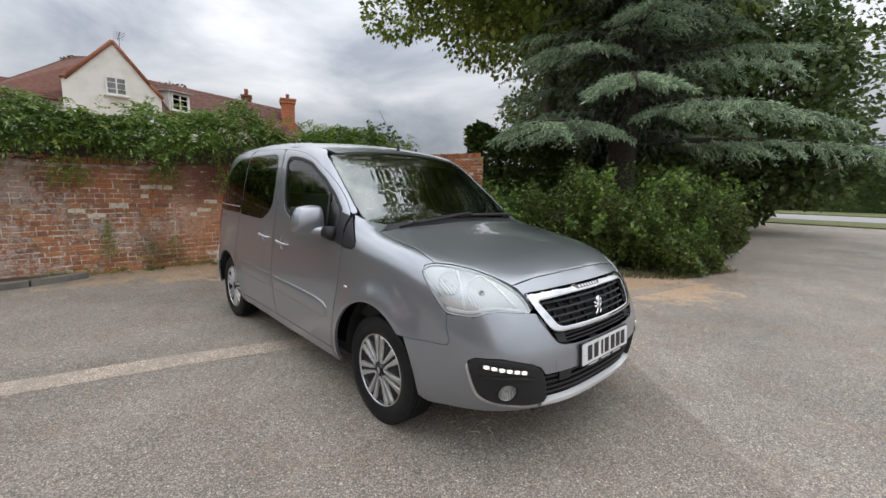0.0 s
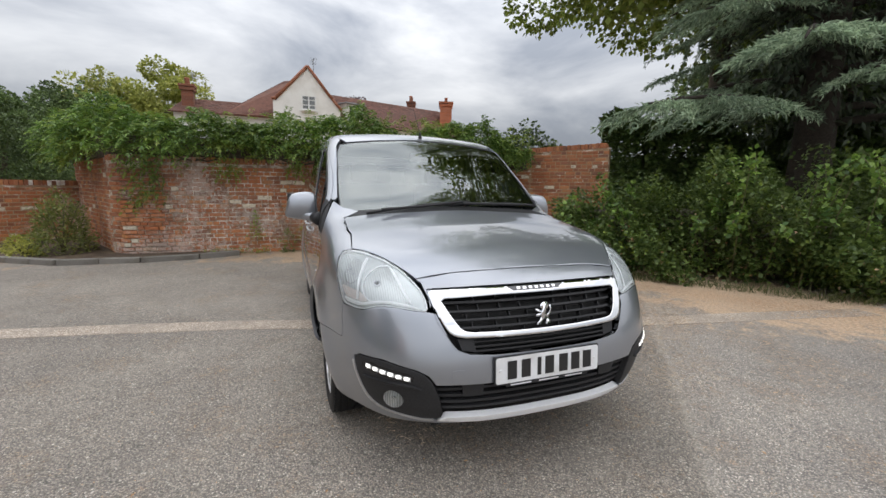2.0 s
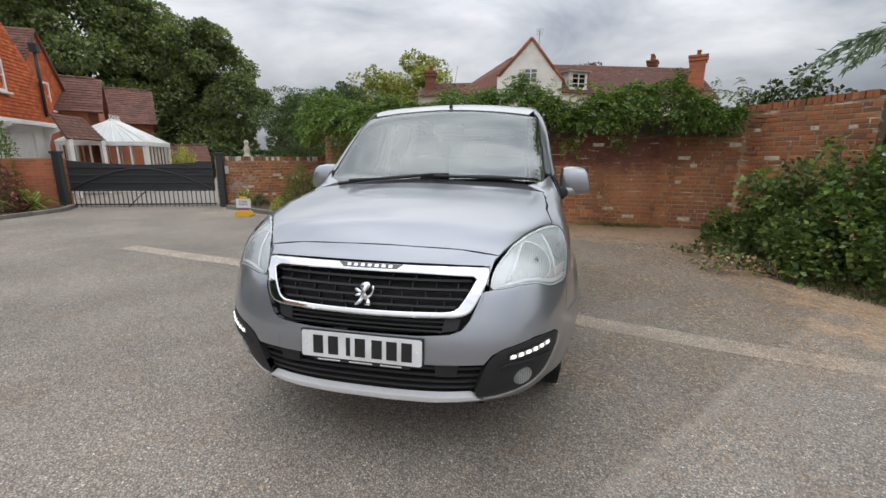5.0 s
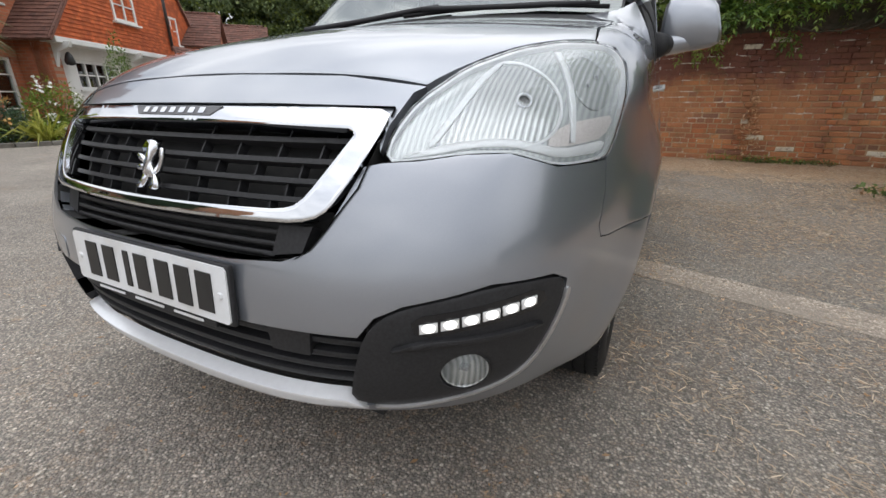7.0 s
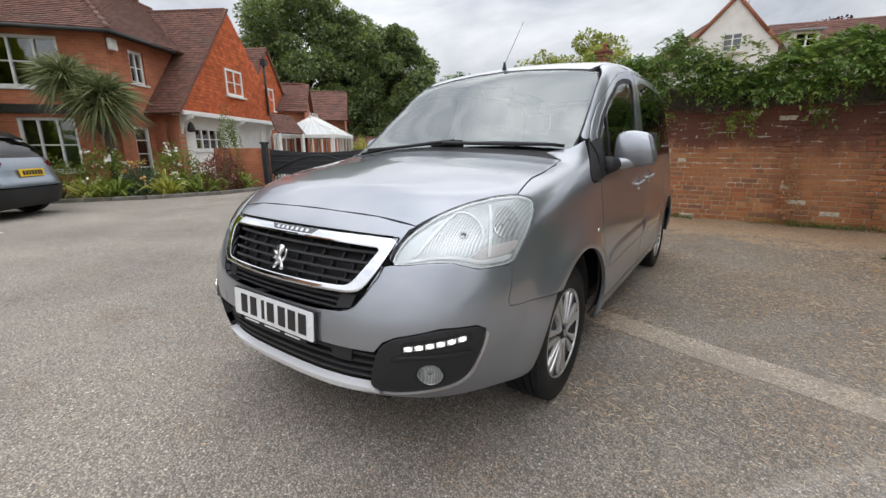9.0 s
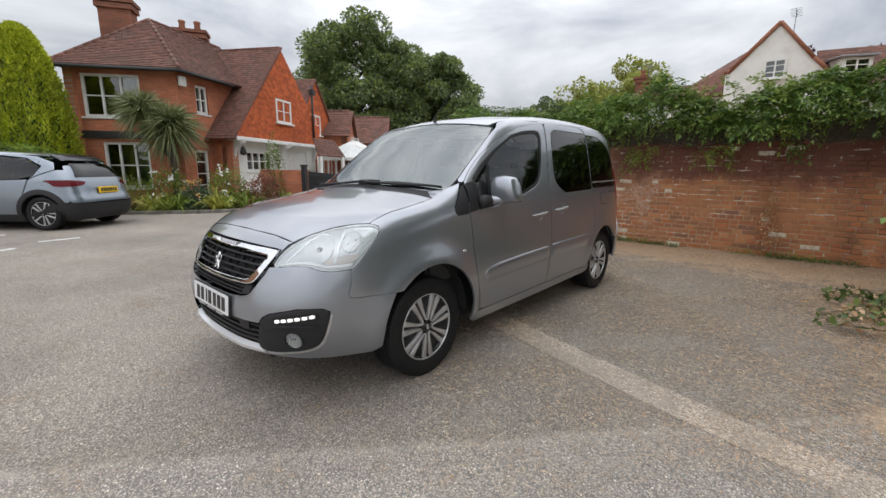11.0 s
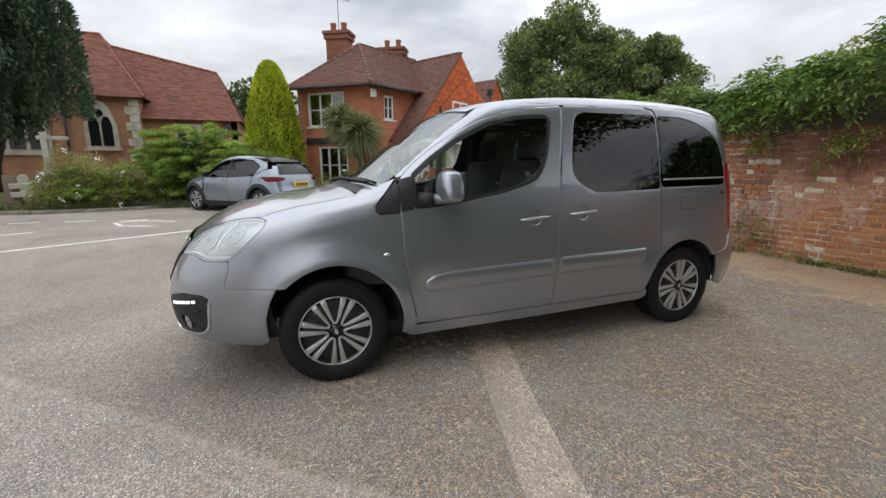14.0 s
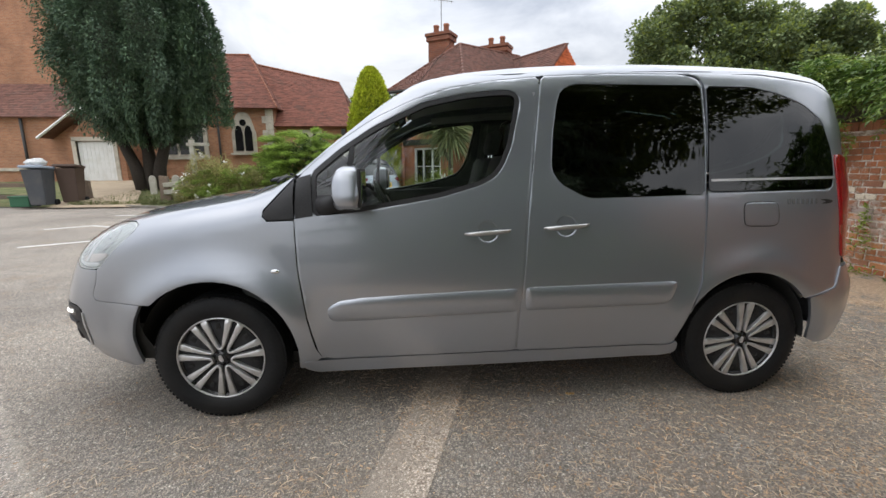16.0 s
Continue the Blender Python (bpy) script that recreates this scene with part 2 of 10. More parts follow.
HEADLINE = surface("headlining", (.48, .48, .465), (.54, .54, .525), 150, rough=.95, bumpy=.2, depth=.001)
UNDER = surface("underbody", (.012, .012, .012), (.022, .021, .02), 30, rough=.9, bumpy=.3)
WHITEPLATE = surface("plate_white", (.78, .79, .80), (.72, .73, .74), 12, 9, .3, 0, dirt=(.6, .59, .57))
YELLOWPLATE = surface("plate_yellow", (.85, .55, .03), (.80, .50, .03), 12, rough=.3, bumpy=0)
INK = surface("black_ink", (.012, .012, .013), (.018, .018, .018), 30, rough=.4, bumpy=0)
REDLENS = surface("red_lens", (.25, .004, .008), (.32, .008, .012), 60, rough=.12, bumpy=.1, coat=1.0)
AMBER = surface("ribbed_lens", (.62, .57, .55), (.85, .80, .78), 260, rough=.2, bumpy=.3)
LEDCELL = surface("running_light_cell", (.72, .72, .71), (.80, .80, .79), 60, rough=.2, bumpy=0)
LED = glow_mat("running_light", (1.0, .98, .93), 1.1)
FOGBRIGHT = surface("bright_reflector", (.88, .89, .91), (.94, .95, .97), 60, rough=.2, bumpy=0, metal=.35)
BULB = surface("bulb_cap", (.55, .56, .58), (.62, .63, .65), 30, rough=.25, bumpy=0, metal=.8)

# ---- car bodies: one smooth field a car, on which every panel is laid; x ahead, y to the car's left, z up ----
def curve(table):
    """A smooth curve through the table's points."""
    xs, ys = np.array(table[0]), np.array(table[1])
    slope = np.gradient(ys, xs)

    def at(x):
        x = np.clip(x, xs[0], xs[-1])
        i = np.clip(np.searchsorted(xs, x) - 1, 0, len(xs) - 2)
        h = xs[i + 1] - xs[i]
        u = (x - xs[i]) / h
        return ((1 + 2 * u) * (1 - u) ** 2 * ys[i] + u * (1 - u) ** 2 * h * slope[i]
                + u * u * (3 - 2 * u) * ys[i + 1] + u * u * (u - 1) * h * slope[i + 1])
    return at


def field(width, front, back, crown, axles, hub, taper=.04, corner=((0, 2), (3.1, 3.1)), bow=((0, 2), (0, 0)), start=.95, stop=-1.1, sweep=.12, camber=.035, edge=.11, rear=7.0, flare=.016, spread=.07):
    """A function that is below 0 inside the body: half widths and ends by height, the top by length."""
    wide, nose, tail, top_of = curve(width), curve(front), curve(back), curve(crown)
    full, bend = curve(corner), curve(bow)

    def skin(p):
        x, y, z = p[..., 0], np.abs(p[..., 1]), p[..., 2]
        w = wide(z) * (1 - taper * np.clip((-x - .4) / 1.6, 0, 1.2) ** 2)
        for cx in axles:
            r = np.hypot(x - cx, z - hub)
            w = w + flare * (1 if cx > 0 else .6) * np.exp(-((r - .40) / spread) ** 2) * np.clip((z - .2) / .1, 0, 1)
        a = np.where(x > start, np.clip(x - start, 0, 9) / (nose(z) - bend(z) * y * y - start), np.clip(stop - x, 0, 9) / (stop - tail(z)))
        n = np.where(x > start, full(z), rear)
        side = ((a ** n + (y / w) ** n) ** (1 / n) - 1) * .9
        top = (z - top_of(x + sweep * y * y) + camber * (y / .7) ** 2) * .85
        h = np.clip(edge - np.abs(side - top), 0, None) / edge
        return np.maximum(side, top) + h * h * edge / 4
    return skin


def cast(skin, start, way, far):
    """Where the rays from start along way first enter the body."""
    t = np.zeros(len(start))
    step = far / 160
    done = np.zeros(len(start), bool)
    for _ in range(160):
        done |= skin(start + (t + step)[:, None] * way) < 0
        t = np.where(done, t, t + step)
    lo, hi = t, t + step
    for _ in range(18):
        mid = (lo + hi) / 2
        out = skin(start + mid[:, None] * way) > 0
        lo, hi = np.where(out, mid, lo), np.where(out, hi, mid)
    p = start + lo[:, None] * way
    p[~done] = np.nan
    return p


def slope_of(skin, p):
    g = np.stack([skin(p + d) - skin(p - d) for d in np.eye(3) * .004], -1)
    return g / np.maximum(np.linalg.norm(g, axis=1), 1e-9)[:, None]


def inside(poly, q):
    x, y = q[:, 0], q[:, 1]
    r = np.zeros(len(q), bool)
    for (ax, ay), (bx, by) in zip(poly, np.roll(poly, -1, 0)):
        hit = (ay > y) != (by > y)
        with np.errstate(divide="ignore", invalid="ignore"):
            r ^= hit & (x < (bx - ax) * (y - ay) / (by - ay) + ax)
    return r


def soften(poly, times):
    """Cuts the corners of an outline, again and again, so that it turns round."""
    p = np.array(poly, float)
    cut = .018
    for _ in range(times):
        q = np.roll(p, -1, 0)
        k = np.minimum(.25, cut / np.maximum(np.linalg.norm(q - p, axis=1), 1e-6))[:, None]
        p = np.stack([p + (q - p) * k, q + (p - q) * k], 1).reshape(-1, 2)
        cut *= .45
    return p


def inset(p, gap):
    """Draws an outline in by gap."""
    if not gap:
        return p
    a, b = np.roll(p, 1, 0), np.roll(p, -1, 0)
    area = np.sum(p[:, 0] * b[:, 1] - b[:, 0] * p[:, 1])
    t = (b - a) / np.maximum(np.linalg.norm(b - a, axis=1), 1e-6)[:, None]
    return p + gap * np.sign(area) * np.stack([-t[:, 1], t[:, 0]], 1)


def thicken(p, cell):
    out = []
    for a, b in zip(p, np.roll(p, -1, 0)):
        n = max(1, int(np.ceil(np.linalg.norm(b - a) / cell)))
        out += [a + (b - a) * i / n for i in range(n)]
    return np.array(out)


ROUND = 1.2  # metres of outline a radian, in the view round the nose


def panel(name, skin, view, outline, mat, parent, label="", holes=(), side=1, cell=.035, lift=0.0, depth=.018, gap=.0013, soft=1, puff=0.0, drop=0.0, ringw=.008, back=False, nose=.95, data_only=False):
    """Lays a sheet on a body. view: side (x, z), front (y, z), top (x, y), round (degrees round the nose, z) or tail.
    drop: how far the edges sink, over the width ringw.
    side -1 lays it on the right. depth: its rim. puff: how far its edges turn away, in shading."""
    from_view = np.array([ROUND * math.pi / 180, 1]) if view in ("round", "tail") else np.ones(2)
    loops = [thicken(inset(soften(np.array(outline, float) * from_view, soft), gap), cell)]
    loops += [thicken(inset(soften(np.array(h, float) * from_view, soft), -gap), cell) for h in holes]
    lo, hi = loops[0].min(0), loops[0].max(0)
    gx, gy = np.meshgrid(np.arange(lo[0] + cell / 2, hi[0], cell), np.arange(lo[1] + cell / 2, hi[1], cell))
    grid = np.stack([gx.ravel(), gy.ravel()], 1)
    keep = inside(loops[0], grid)
    for h in loops[1:]:
        keep &= ~inside(h, grid)
    grid = grid[keep]
    rim = np.concatenate(loops)
    if len(grid):
        near = np.full(len(grid), 9.0)
        for i in range(0, len(rim), 64):
            near = np.minimum(near, np.linalg.norm(grid[:, None] - rim[None, i:i + 64], axis=2).min(1))
        grid = grid[near > cell * .45]
    if puff or drop:
        rings = [inset(lp, ringw if i == 0 else -ringw) for i, lp in enumerate(loops)]
        ring = np.concatenate(rings)
        keep = inside(loops[0], ring)
        for h in loops[1:]:
            keep &= ~inside(h, ring)
        ring = ring[keep]
        if len(grid) and len(ring):
            near = np.full(len(grid), 9.0)
            for i in range(0, len(ring), 64):
                near = np.minimum(near, np.linalg.norm(grid[:, None] - ring[None, i:i + 64], axis=2).min(1))
            grid = grid[near > cell * .35]
        grid = np.concatenate([grid, ring])
    pts = np.concatenate([rim, grid])
    edges, k = [], 0
    for lp in loops:
        edges += [(k + i, k + (i + 1) % len(lp)) for i in range(len(lp))]
        k += len(lp)
    vs, _, fs, _, _, _ = triangles_of([Vector(p) for p in pts], edges)
    vs = np.array([tuple(v) for v in vs])
    fs = np.array([tuple(q) for q in fs])
    mid = vs[fs].mean(1)
    ok = inside(loops[0], mid)
    for h in loops[1:]:
        ok &= ~inside(h, mid)
    fs = fs[ok]
    a, b = vs[:, 0], vs[:, 1]
    one, nil = np.ones(len(vs)), np.zeros(len(vs))
    if view == "side":
        st, wy = np.stack([a, 1.3 * one, b], 1), np.stack([nil, -one, nil], 1)
    elif view == "front":
        st, wy = np.stack([3.0 * one, a, b], 1), np.stack([-one, nil, nil], 1)
    elif view == "rear":
        st, wy = np.stack([-3.0 * one, a, b], 1), np.stack([one, nil, nil], 1)
    elif view == "top":
        st, wy = np.stack([a, b, 2.2 * one], 1), np.stack([nil, nil, -one], 1)
    elif view == "tail":
        c, s = np.cos(a / ROUND), np.sin(a / ROUND)
        st, wy = np.stack([-1.1 - 2 * c, 2 * s, b], 1), np.stack([c, -s, nil], 1)
    else:
        c, s = np.cos(a / ROUND), np.sin(a / ROUND)
        st, wy = np.stack([nose + 2 * c, 2 * s, b], 1), np.stack([-c, -s, nil], 1)
    p = cast(skin, st, wy, 2.4)
    bad = np.isnan(p[:, 0])
    fs = fs[~bad[fs].any(1)]
    p[bad] = 0
    n = slope_of(skin, p)
    p = p + lift * n
    if drop:
        p[:len(rim)] -= drop * n[:len(rim)]
    tri = p[fs]
    flip = np.einsum("ij,ij->i", np.cross(tri[:, 1] - tri[:, 0], tri[:, 2] - tri[:, 0]), n[fs[:, 0]]) < 0
    fs[flip] = fs[flip][:, ::-1]
    # the rim, all round where a triangle has no neighbour
    seen = {}
    for q in fs:
        for i in range(3):
            seen[(q[i], q[(i + 1) % 3])] = 1
    border = [e for e in seen if (e[1], e[0]) not in seen]
    verts, norms, faces = [tuple(v) for v in p], n.copy(), [tuple(q) for q in fs]
    extra = []
    cut = {}
    for i, j in border:
        out = np.cross(p[j] - p[i], n[i])
        out /= max(np.linalg.norm(out), 1e-9)
        for v in (i, j):
            cut[v] = cut.get(v, 0) + out
    for v, o in cut.items():
        o = o / max(np.linalg.norm(o), 1e-9)
        cut[v] = o
        norms[v] = n[v] + puff * o
    number = {}
    for v, o in cut.items():
        number[v] = len(verts)
        verts += [tuple(p[v]), tuple(p[v] - depth * n[v])]
        extra += [o, o]
    for i, j in border:
        q, r = number[i], number[j]
        faces.append((j, i, q, r) if False else (q, q + 1, r + 1, r))
    if back:
        base = len(verts)
        verts += [tuple(v) for v in p - depth * n]
        extra += list(-n)
        faces += [(base + q[0], base + q[2], base + q[1]) for q in fs]
    norms = np.concatenate([norms, np.array(extra).reshape(-1, 3)])
    norms /= np.maximum(np.linalg.norm(norms, axis=1), 1e-9)[:, None]
    verts = np.array(verts)
    if side < 0:
        verts[:, 1] *= -1
        norms[:, 1] *= -1
        faces = [q[::-1] for q in faces]
    me = mesh_of(name, verts, faces, mat, True)
    me.normals_split_custom_set_from_vertices([tuple(v) for v in norms])
    return me if data_only else put(name, me, parent, label)


def triangles_of(points, edges):
    from mathutils.geometry import delaunay_2d_cdt
    return delaunay_2d_cdt(points, edges, [], 0, 1e-6)


def on_skin(skin, view, a, b, nose=.95):
    """One point of a body and the way out of it there."""
    if view == "side":
        st, wy = (a, 1.3, b), (0, -1, 0)
    elif view == "front":
        st, wy = (3.0, a, b), (-1, 0, 0)
    elif view == "top":
        st, wy = (a, b, 2.2), (0, 0, -1)
    else:
        c, s = math.cos(radians(a)), math.sin(radians(a))
        st, wy = (nose + 2 * c, 2 * s, b), (-c, -s, 0)
    p = cast(skin, np.array([st], float), np.array([wy], float), 2.4)
    return Vector(p[0]), Vector(slope_of(skin, p)[0])


def arc(cx, cz, r, a, b, n=14):
    return [(cx + r * math.cos(radians(a + (b - a) * i / n)), cz + r * math.sin(radians(a + (b - a) * i / n))) for i in range(n + 1)]


def flip(outline):
    """The other half of an outline about the middle."""
    return [(-a, b) for a, b in reversed(outline)]


def tyre_mesh(radius, width, rim):
    bm = bmesh.new()
    w = width / 2
    prof = [(rim - .01, -w * .75), (rim + .01, -w * .92), (rim + .04, -w), (radius - .05, -w * 1.0), (radius - .018, -w * .93), (radius - .004, -w * .80)]
    for g in (-.55, -.2, .2, .55):
        prof += [(radius, w * (g - .14)), (radius, w * (g - .04)), (radius - .008, w * (g - .035)), (radius - .008, w * (g + .035)), (radius, w * (g + .04)), (radius, w * (g + .14))]
    prof += [(r, -h) for r, h in prof[:6][::-1]]
    spin(bm, prof, 64)
    # shoulder blocks
    for i in range(84):
        a = 2 * math.pi * i / 84
        for sgn in (-1, 1):
            box(bm, (.008, .015, .022), (math.cos(a) * (radius - .0065), math.sin(a) * (radius - .0065), sgn * w * .76), (0, 0, math.degrees(a)))
    return bm


def wheel(car, at, side, radius, width, rim, spokes, name_label, dark, turn=0.0):
    """A wheel with its tyre and spoked trim; its axis lies along y."""
    hub = hang(new("wheel"), car, name_label)
    hub.matrix_basis = pose(*at, -90 * side, 0, 0) @ pose(0, 0, 0, 0, 0, turn)
    t = part("tyre", tyre_mesh(radius, width, rim), RUBBER, hub, "black rubber tyre", 40)
    bm = bmesh.new()
    w = width / 2
    spin(bm, [(rim + .006, w * .78), (rim + .004, w * .82), (rim - .006, w * .82), (rim - .016, w * .72), (rim - .02, -w * .5), (.05, -w * .55)], 56)
    part("rim", bm, dark, hub, "black steel rim", 40)
    bm = bmesh.new()
    spin(bm, [(.0, w * .62), (.06, w * .66), (rim * .6, w * .70), (rim - .012, w * .72), (rim - .012, w * .5)], 56)
    part("wheel_cover", bm, TRIM, hub, "dark wheel trim", 40)
    bm = bmesh.new()
    spin(bm, [(rim + .003, w * .84), (rim + .002, w * .90), (rim - .002, w * .91), (rim - .0045, w * .86), (rim - .005, w * .7)], 64)
    part("trim_ring", bm, ALLOY, hub, "silver outer ring", 50)
    # two spokes and the bend that joins them at the hub make one piece, like a U
    pairs = spokes // 2
    half = 360 / pairs * .335
    for i in range(pairs):
        mid = 360 / pairs * i
        bm = bmesh.new()
        rows = []
        way = [(rim - .004, half, .0165), (rim - .03, half, .0155), (rim * .66, half * .97, .0115), (rim * .42, half * .90, .0085), (.066, half * .78, .006), (.054, half * .58, .0052), (.049, half * .25, .0052)]
        way = way + [(r, -a, wd) for r, a, wd in reversed(way)]
        line = [Vector((r * math.cos(radians(mid + a)), r * math.sin(radians(mid + a)), 0)) for r, a, wd in way]
        for k, (p, (r, a, wd)) in enumerate(zip(line, way)):
            d = (line[min(k + 1, len(line) - 1)] - line[max(k - 1, 0)]).normalized()
            t = Vector((-d.y, d.x, 0))
            z = .84 + .05 * (1 - abs(r / rim - .5))
            rows.append([bm.verts.new(p + t * q * wd + Vector((0, 0, w * h))) for q, h in ((-1, .60), (-1, z - .012), (-.9, z), (.9, z), (1, z - .012), (1, .60))])
        for a, b in zip(rows, rows[1:]):
            for k in range(5):
                bm.faces.new((a[k], a[k + 1], b[k + 1], b[k]))
        bm.faces.new(rows[0])
        bm.faces.new(rows[-1])
        part("spoke", bm, ALLOY, hub, "silver forked spoke", 18)
        # dark slot of the cover between one fork and the next
        bm = bmesh.new()
        a = radians(mid)
        box(bm, (.030, .022, .006), (math.cos(a) * rim * .78, math.sin(a) * rim * .78, w * .715), (0, 0, mid), .004)
        part("cover_slot", bm, UNDER, hub, "")
    bm = bmesh.new()
    spin(bm, [(.0, w * .90), (.022, w * .90), (.027, w * .88), (.030, w * .80), (.044, w * .72)], 24)
    part("hub_cap", bm, GLOSS, hub, "dark hub cap", 40)
    bm = bmesh.new()
    slab(bm, [(-.006, -.018), (.006, -.018), (.012, .004), (.004, .018), (-.010, .014)], pose(0, 0, w * .90), .003)
    part("hub_emblem", bm, ALLOY, hub)
    return hub

# ---- the silver-grey people carrier ----
def moulding(skin, top, low, mat, parent, side):
    """A raised strip along a door, with a bevelled upper edge."""
    def up(x):
        return np.interp(x, *top)

    def dn(x):
        return np.interp(x, *low)
    xs = np.linspace(top[0][0], top[0][-1], 70)
    prof = [(0, 0), (.04, .005), (.12, .0095), (.22, .012), (.5, .013), (.80, .011), (.92, .007), (.985, .003), (1.0, 0)]
    pts, lifts = [], []
    for i, x in enumerate(xs):
        ends = min(1, min(i, 69 - i) / 3 + .0)
        for v, h in prof:
            pts.append((x, 1.3, up(x) + (dn(x) - up(x)) * v))
            lifts.append(h * math.sqrt(ends) - .002)
    pts = np.array(pts, float)
    p = cast(skin, pts, np.tile((0.0, -1.0, 0.0), (len(pts), 1)), 1.2)
    p = p + np.array(lifts)[:, None] * slope_of(skin, p)
    if side < 0:
        p[:, 1] *= -1
    m = len(prof)
    bm = bmesh.new()
    vs = [bm.verts.new(v) for v in p]
    for i in range(69):
        for j in range(m - 1):
            bm.faces.new((vs[i * m + j], vs[i * m + j + 1], vs[i * m + m + j + 1], vs[i * m + m + j]))
    return part("rubbing_strip", bm, mat, parent, "grey moulded rubbing strip", 60)


def build_van():
    skin = field(
        ([.15, .22, .30, .42, .55, .68, .80, .93, 1.05, 1.15, 1.30, 1.50, 1.65, 1.80],
         [.820, .842, .864, .885, .893, .891, .881, .865, .846, .827, .795, .753, .714, .67]),
        ([.15, .22, .28, .35, .45, .60, .70, .80, .90, 1.0, 1.2],
         [2.12, 2.205, 2.265, 2.298, 2.307, 2.30, 2.27, 2.222, 2.152, 2.05, 1.87]),
        ([.15, .30, .50, .62, .70, 1.1, 1.5, 1.72, 1.9],
         [-2.0, -2.06, -2.10, -2.09, -2.05, -2.03, -1.97, -1.90, -1.80]),
        ([-2.2, -1.9, -1.5, -1.0, -.5, 0, .25, .40, .50, .80, 1.16, 1.26, 1.4, 1.6, 1.8, 2.0, 2.15, 2.3],
         [1.65, 1.72, 1.768, 1.79, 1.788, 1.76, 1.73, 1.695, 1.65, 1.44, 1.185, 1.15, 1.122, 1.09, 1.05, .997, .94, .82]),
        (1.364, -1.364), .33, corner=((.2, .35, .55, .78, 1.0, 1.6), (3.3, 3.7, 4.6, 5.5, 6.0, 6.0)), bow=((.2, .5, .78, .95, 1.6), (.087, .087, .173, .142, .142)), sweep=.132, flare=.036, spread=.095)
    car = thing("van", "silver-grey people carrier with black trim, parked across a faded line", "van")
    body = hang(new("body"), car)

    def xz(a, z):
        p = on_skin(skin, "round", a, z)[0]
        return (p.x, p.z)

    def xy(a, z):
        p = on_skin(skin, "round", a, z)[0]
        return (p.x, p.y)

    lamp_top = [(25.0, .884), (29.0, .940), (34.0, .975), (39.5, .994), (44.2, .998), (46.8, .985)]
    lamp_end = [(47.2, .955), (45.6, .90), (44.0, .855), (42.0, .795), (41.0, .779)]
    lamp_low = [(38.2, .775), (35.4, .775), (33.2, .790), (31.6, .800), (28.4, .799), (25.2, .789), (22.6, .785)]
    wing_low = [(41.0, .72), (40.3, .655), (40.7, .632), (42.0, .627), (51.6, .622)]
    lip_top = [(5, .934), (9, .932), (18, .926), (25.6, .905)]
    lx, ly = xy(44.2, .998)
    hood_side = [(lx + (1.55 - lx) * k, ly + (.732 - ly) * k) for k in (.2, .4, .6, .8)] + [(1.55, .732), (1.45, .736), (1.30, .730), (1.20, .720)]

    def bowl_hole(x, z, r=.050):
        return [(x + r * math.cos(k * math.pi / 10), z + r * math.sin(k * math.pi / 10)) for k in range(20)]
    # outlines in the side view (x, z)
    door_f = [(.957, 1.005), (.952, 1.16), (.945, 1.205), (.85, 1.293), (.74, 1.378), (.58, 1.478), (.40, 1.562), (.22, 1.622), (.0, 1.662), (-.232, 1.684),
              (-.194, 1.367), (-.158, 1.043), (-.136, .70), (-.126, .60), (-.116, .50), (-.111, .317), (.80, .303), (.85, .318), (.88, .37), (.917, .542), (.948, .766)]
    win_f = [(.880, 1.222), (.748, 1.33), (.585, 1.436), (.340, 1.552), (.147, 1.595), (-.020, 1.613), (-.100, 1.612), (-.130, 1.575), (-.122, 1.52), (-.082, 1.341),
             (-.045, 1.255), (.0, 1.195), (.075, 1.157), (.268, 1.102), (.644, 1.040), (.872, 1.020)]
    door_r = [(-.240, 1.686), (-.6, 1.702), (-.958, 1.703), (-1.045, 1.684), (-1.073, 1.635), (-1.082, 1.366), (-1.076, 1.115), (-1.066, .834), (-1.050, .663), (-1.005, .51),
              (-.948, .36), (-.925, .333), (-.88, .326), (-.115, .315), (-.122, .50), (-.132, .60), (-.142, .70), (-.166, 1.043), (-.202, 1.367)]
    win_r = [(-.313, 1.55), (-.335, 1.615), (-.40, 1.645), (-1.060, 1.646), (-1.072, 1.36), (-1.066, 1.104), (-.477, 1.090), (-.426, 1.106), (-.32, 1.165), (-.280, 1.231), (-.29, 1.40)]
    win_q = [(-1.092, 1.643), (-1.341, 1.640), (-1.47, 1.613), (-1.62, 1.556), (-1.735, 1.469), (-1.79, 1.33), (-1.803, 1.22), (-1.787, 1.121), (-1.083, 1.112), (-1.09, 1.36)]
    fender = [(.963, 1.0), (1.085, .997), (1.108, 1.02), (1.104, 1.05), (.97, 1.20), (1.06, 1.165), (1.14, 1.145)] + [(x, on_skin(skin, "top", x, y)[0].z) for x, y in reversed(hood_side)] + \
        [xz(*q) for q in lamp_top[-2:] + lamp_end + wing_low] + arc(1.355, .342, .388, 46, 190, 18) + [(.965, .262), (.90, .292), (.862, .322), (.888, .372), (.922, .542), (.953, .766)]
    quarter = [(-1.083, 1.11), (-1.085, 1.64), (-1.055, 1.69), (-.97, 1.712), (-1.4, 1.705), (-1.72, 1.665), (-1.86, 1.60), (-1.90, 1.28), (-1.88, .99), (-1.885, .72), (-1.84, .605), (-1.65, .565)] + \
        arc(-1.335, .335, .375, 143, 27, 10) + [(-1.01, .505), (-1.055, .66), (-1.071, .834), (-1.081, 1.10)]
    sill = [(.955, .262), (.955, .31), (.90, .305), (.80, .300), (-.11, .314), (-.88, .322), (-.93, .33), (-.955, .35), (-.97, .33), (-.965, .275), (-.9, .255), (0, .235), (.9, .225)]
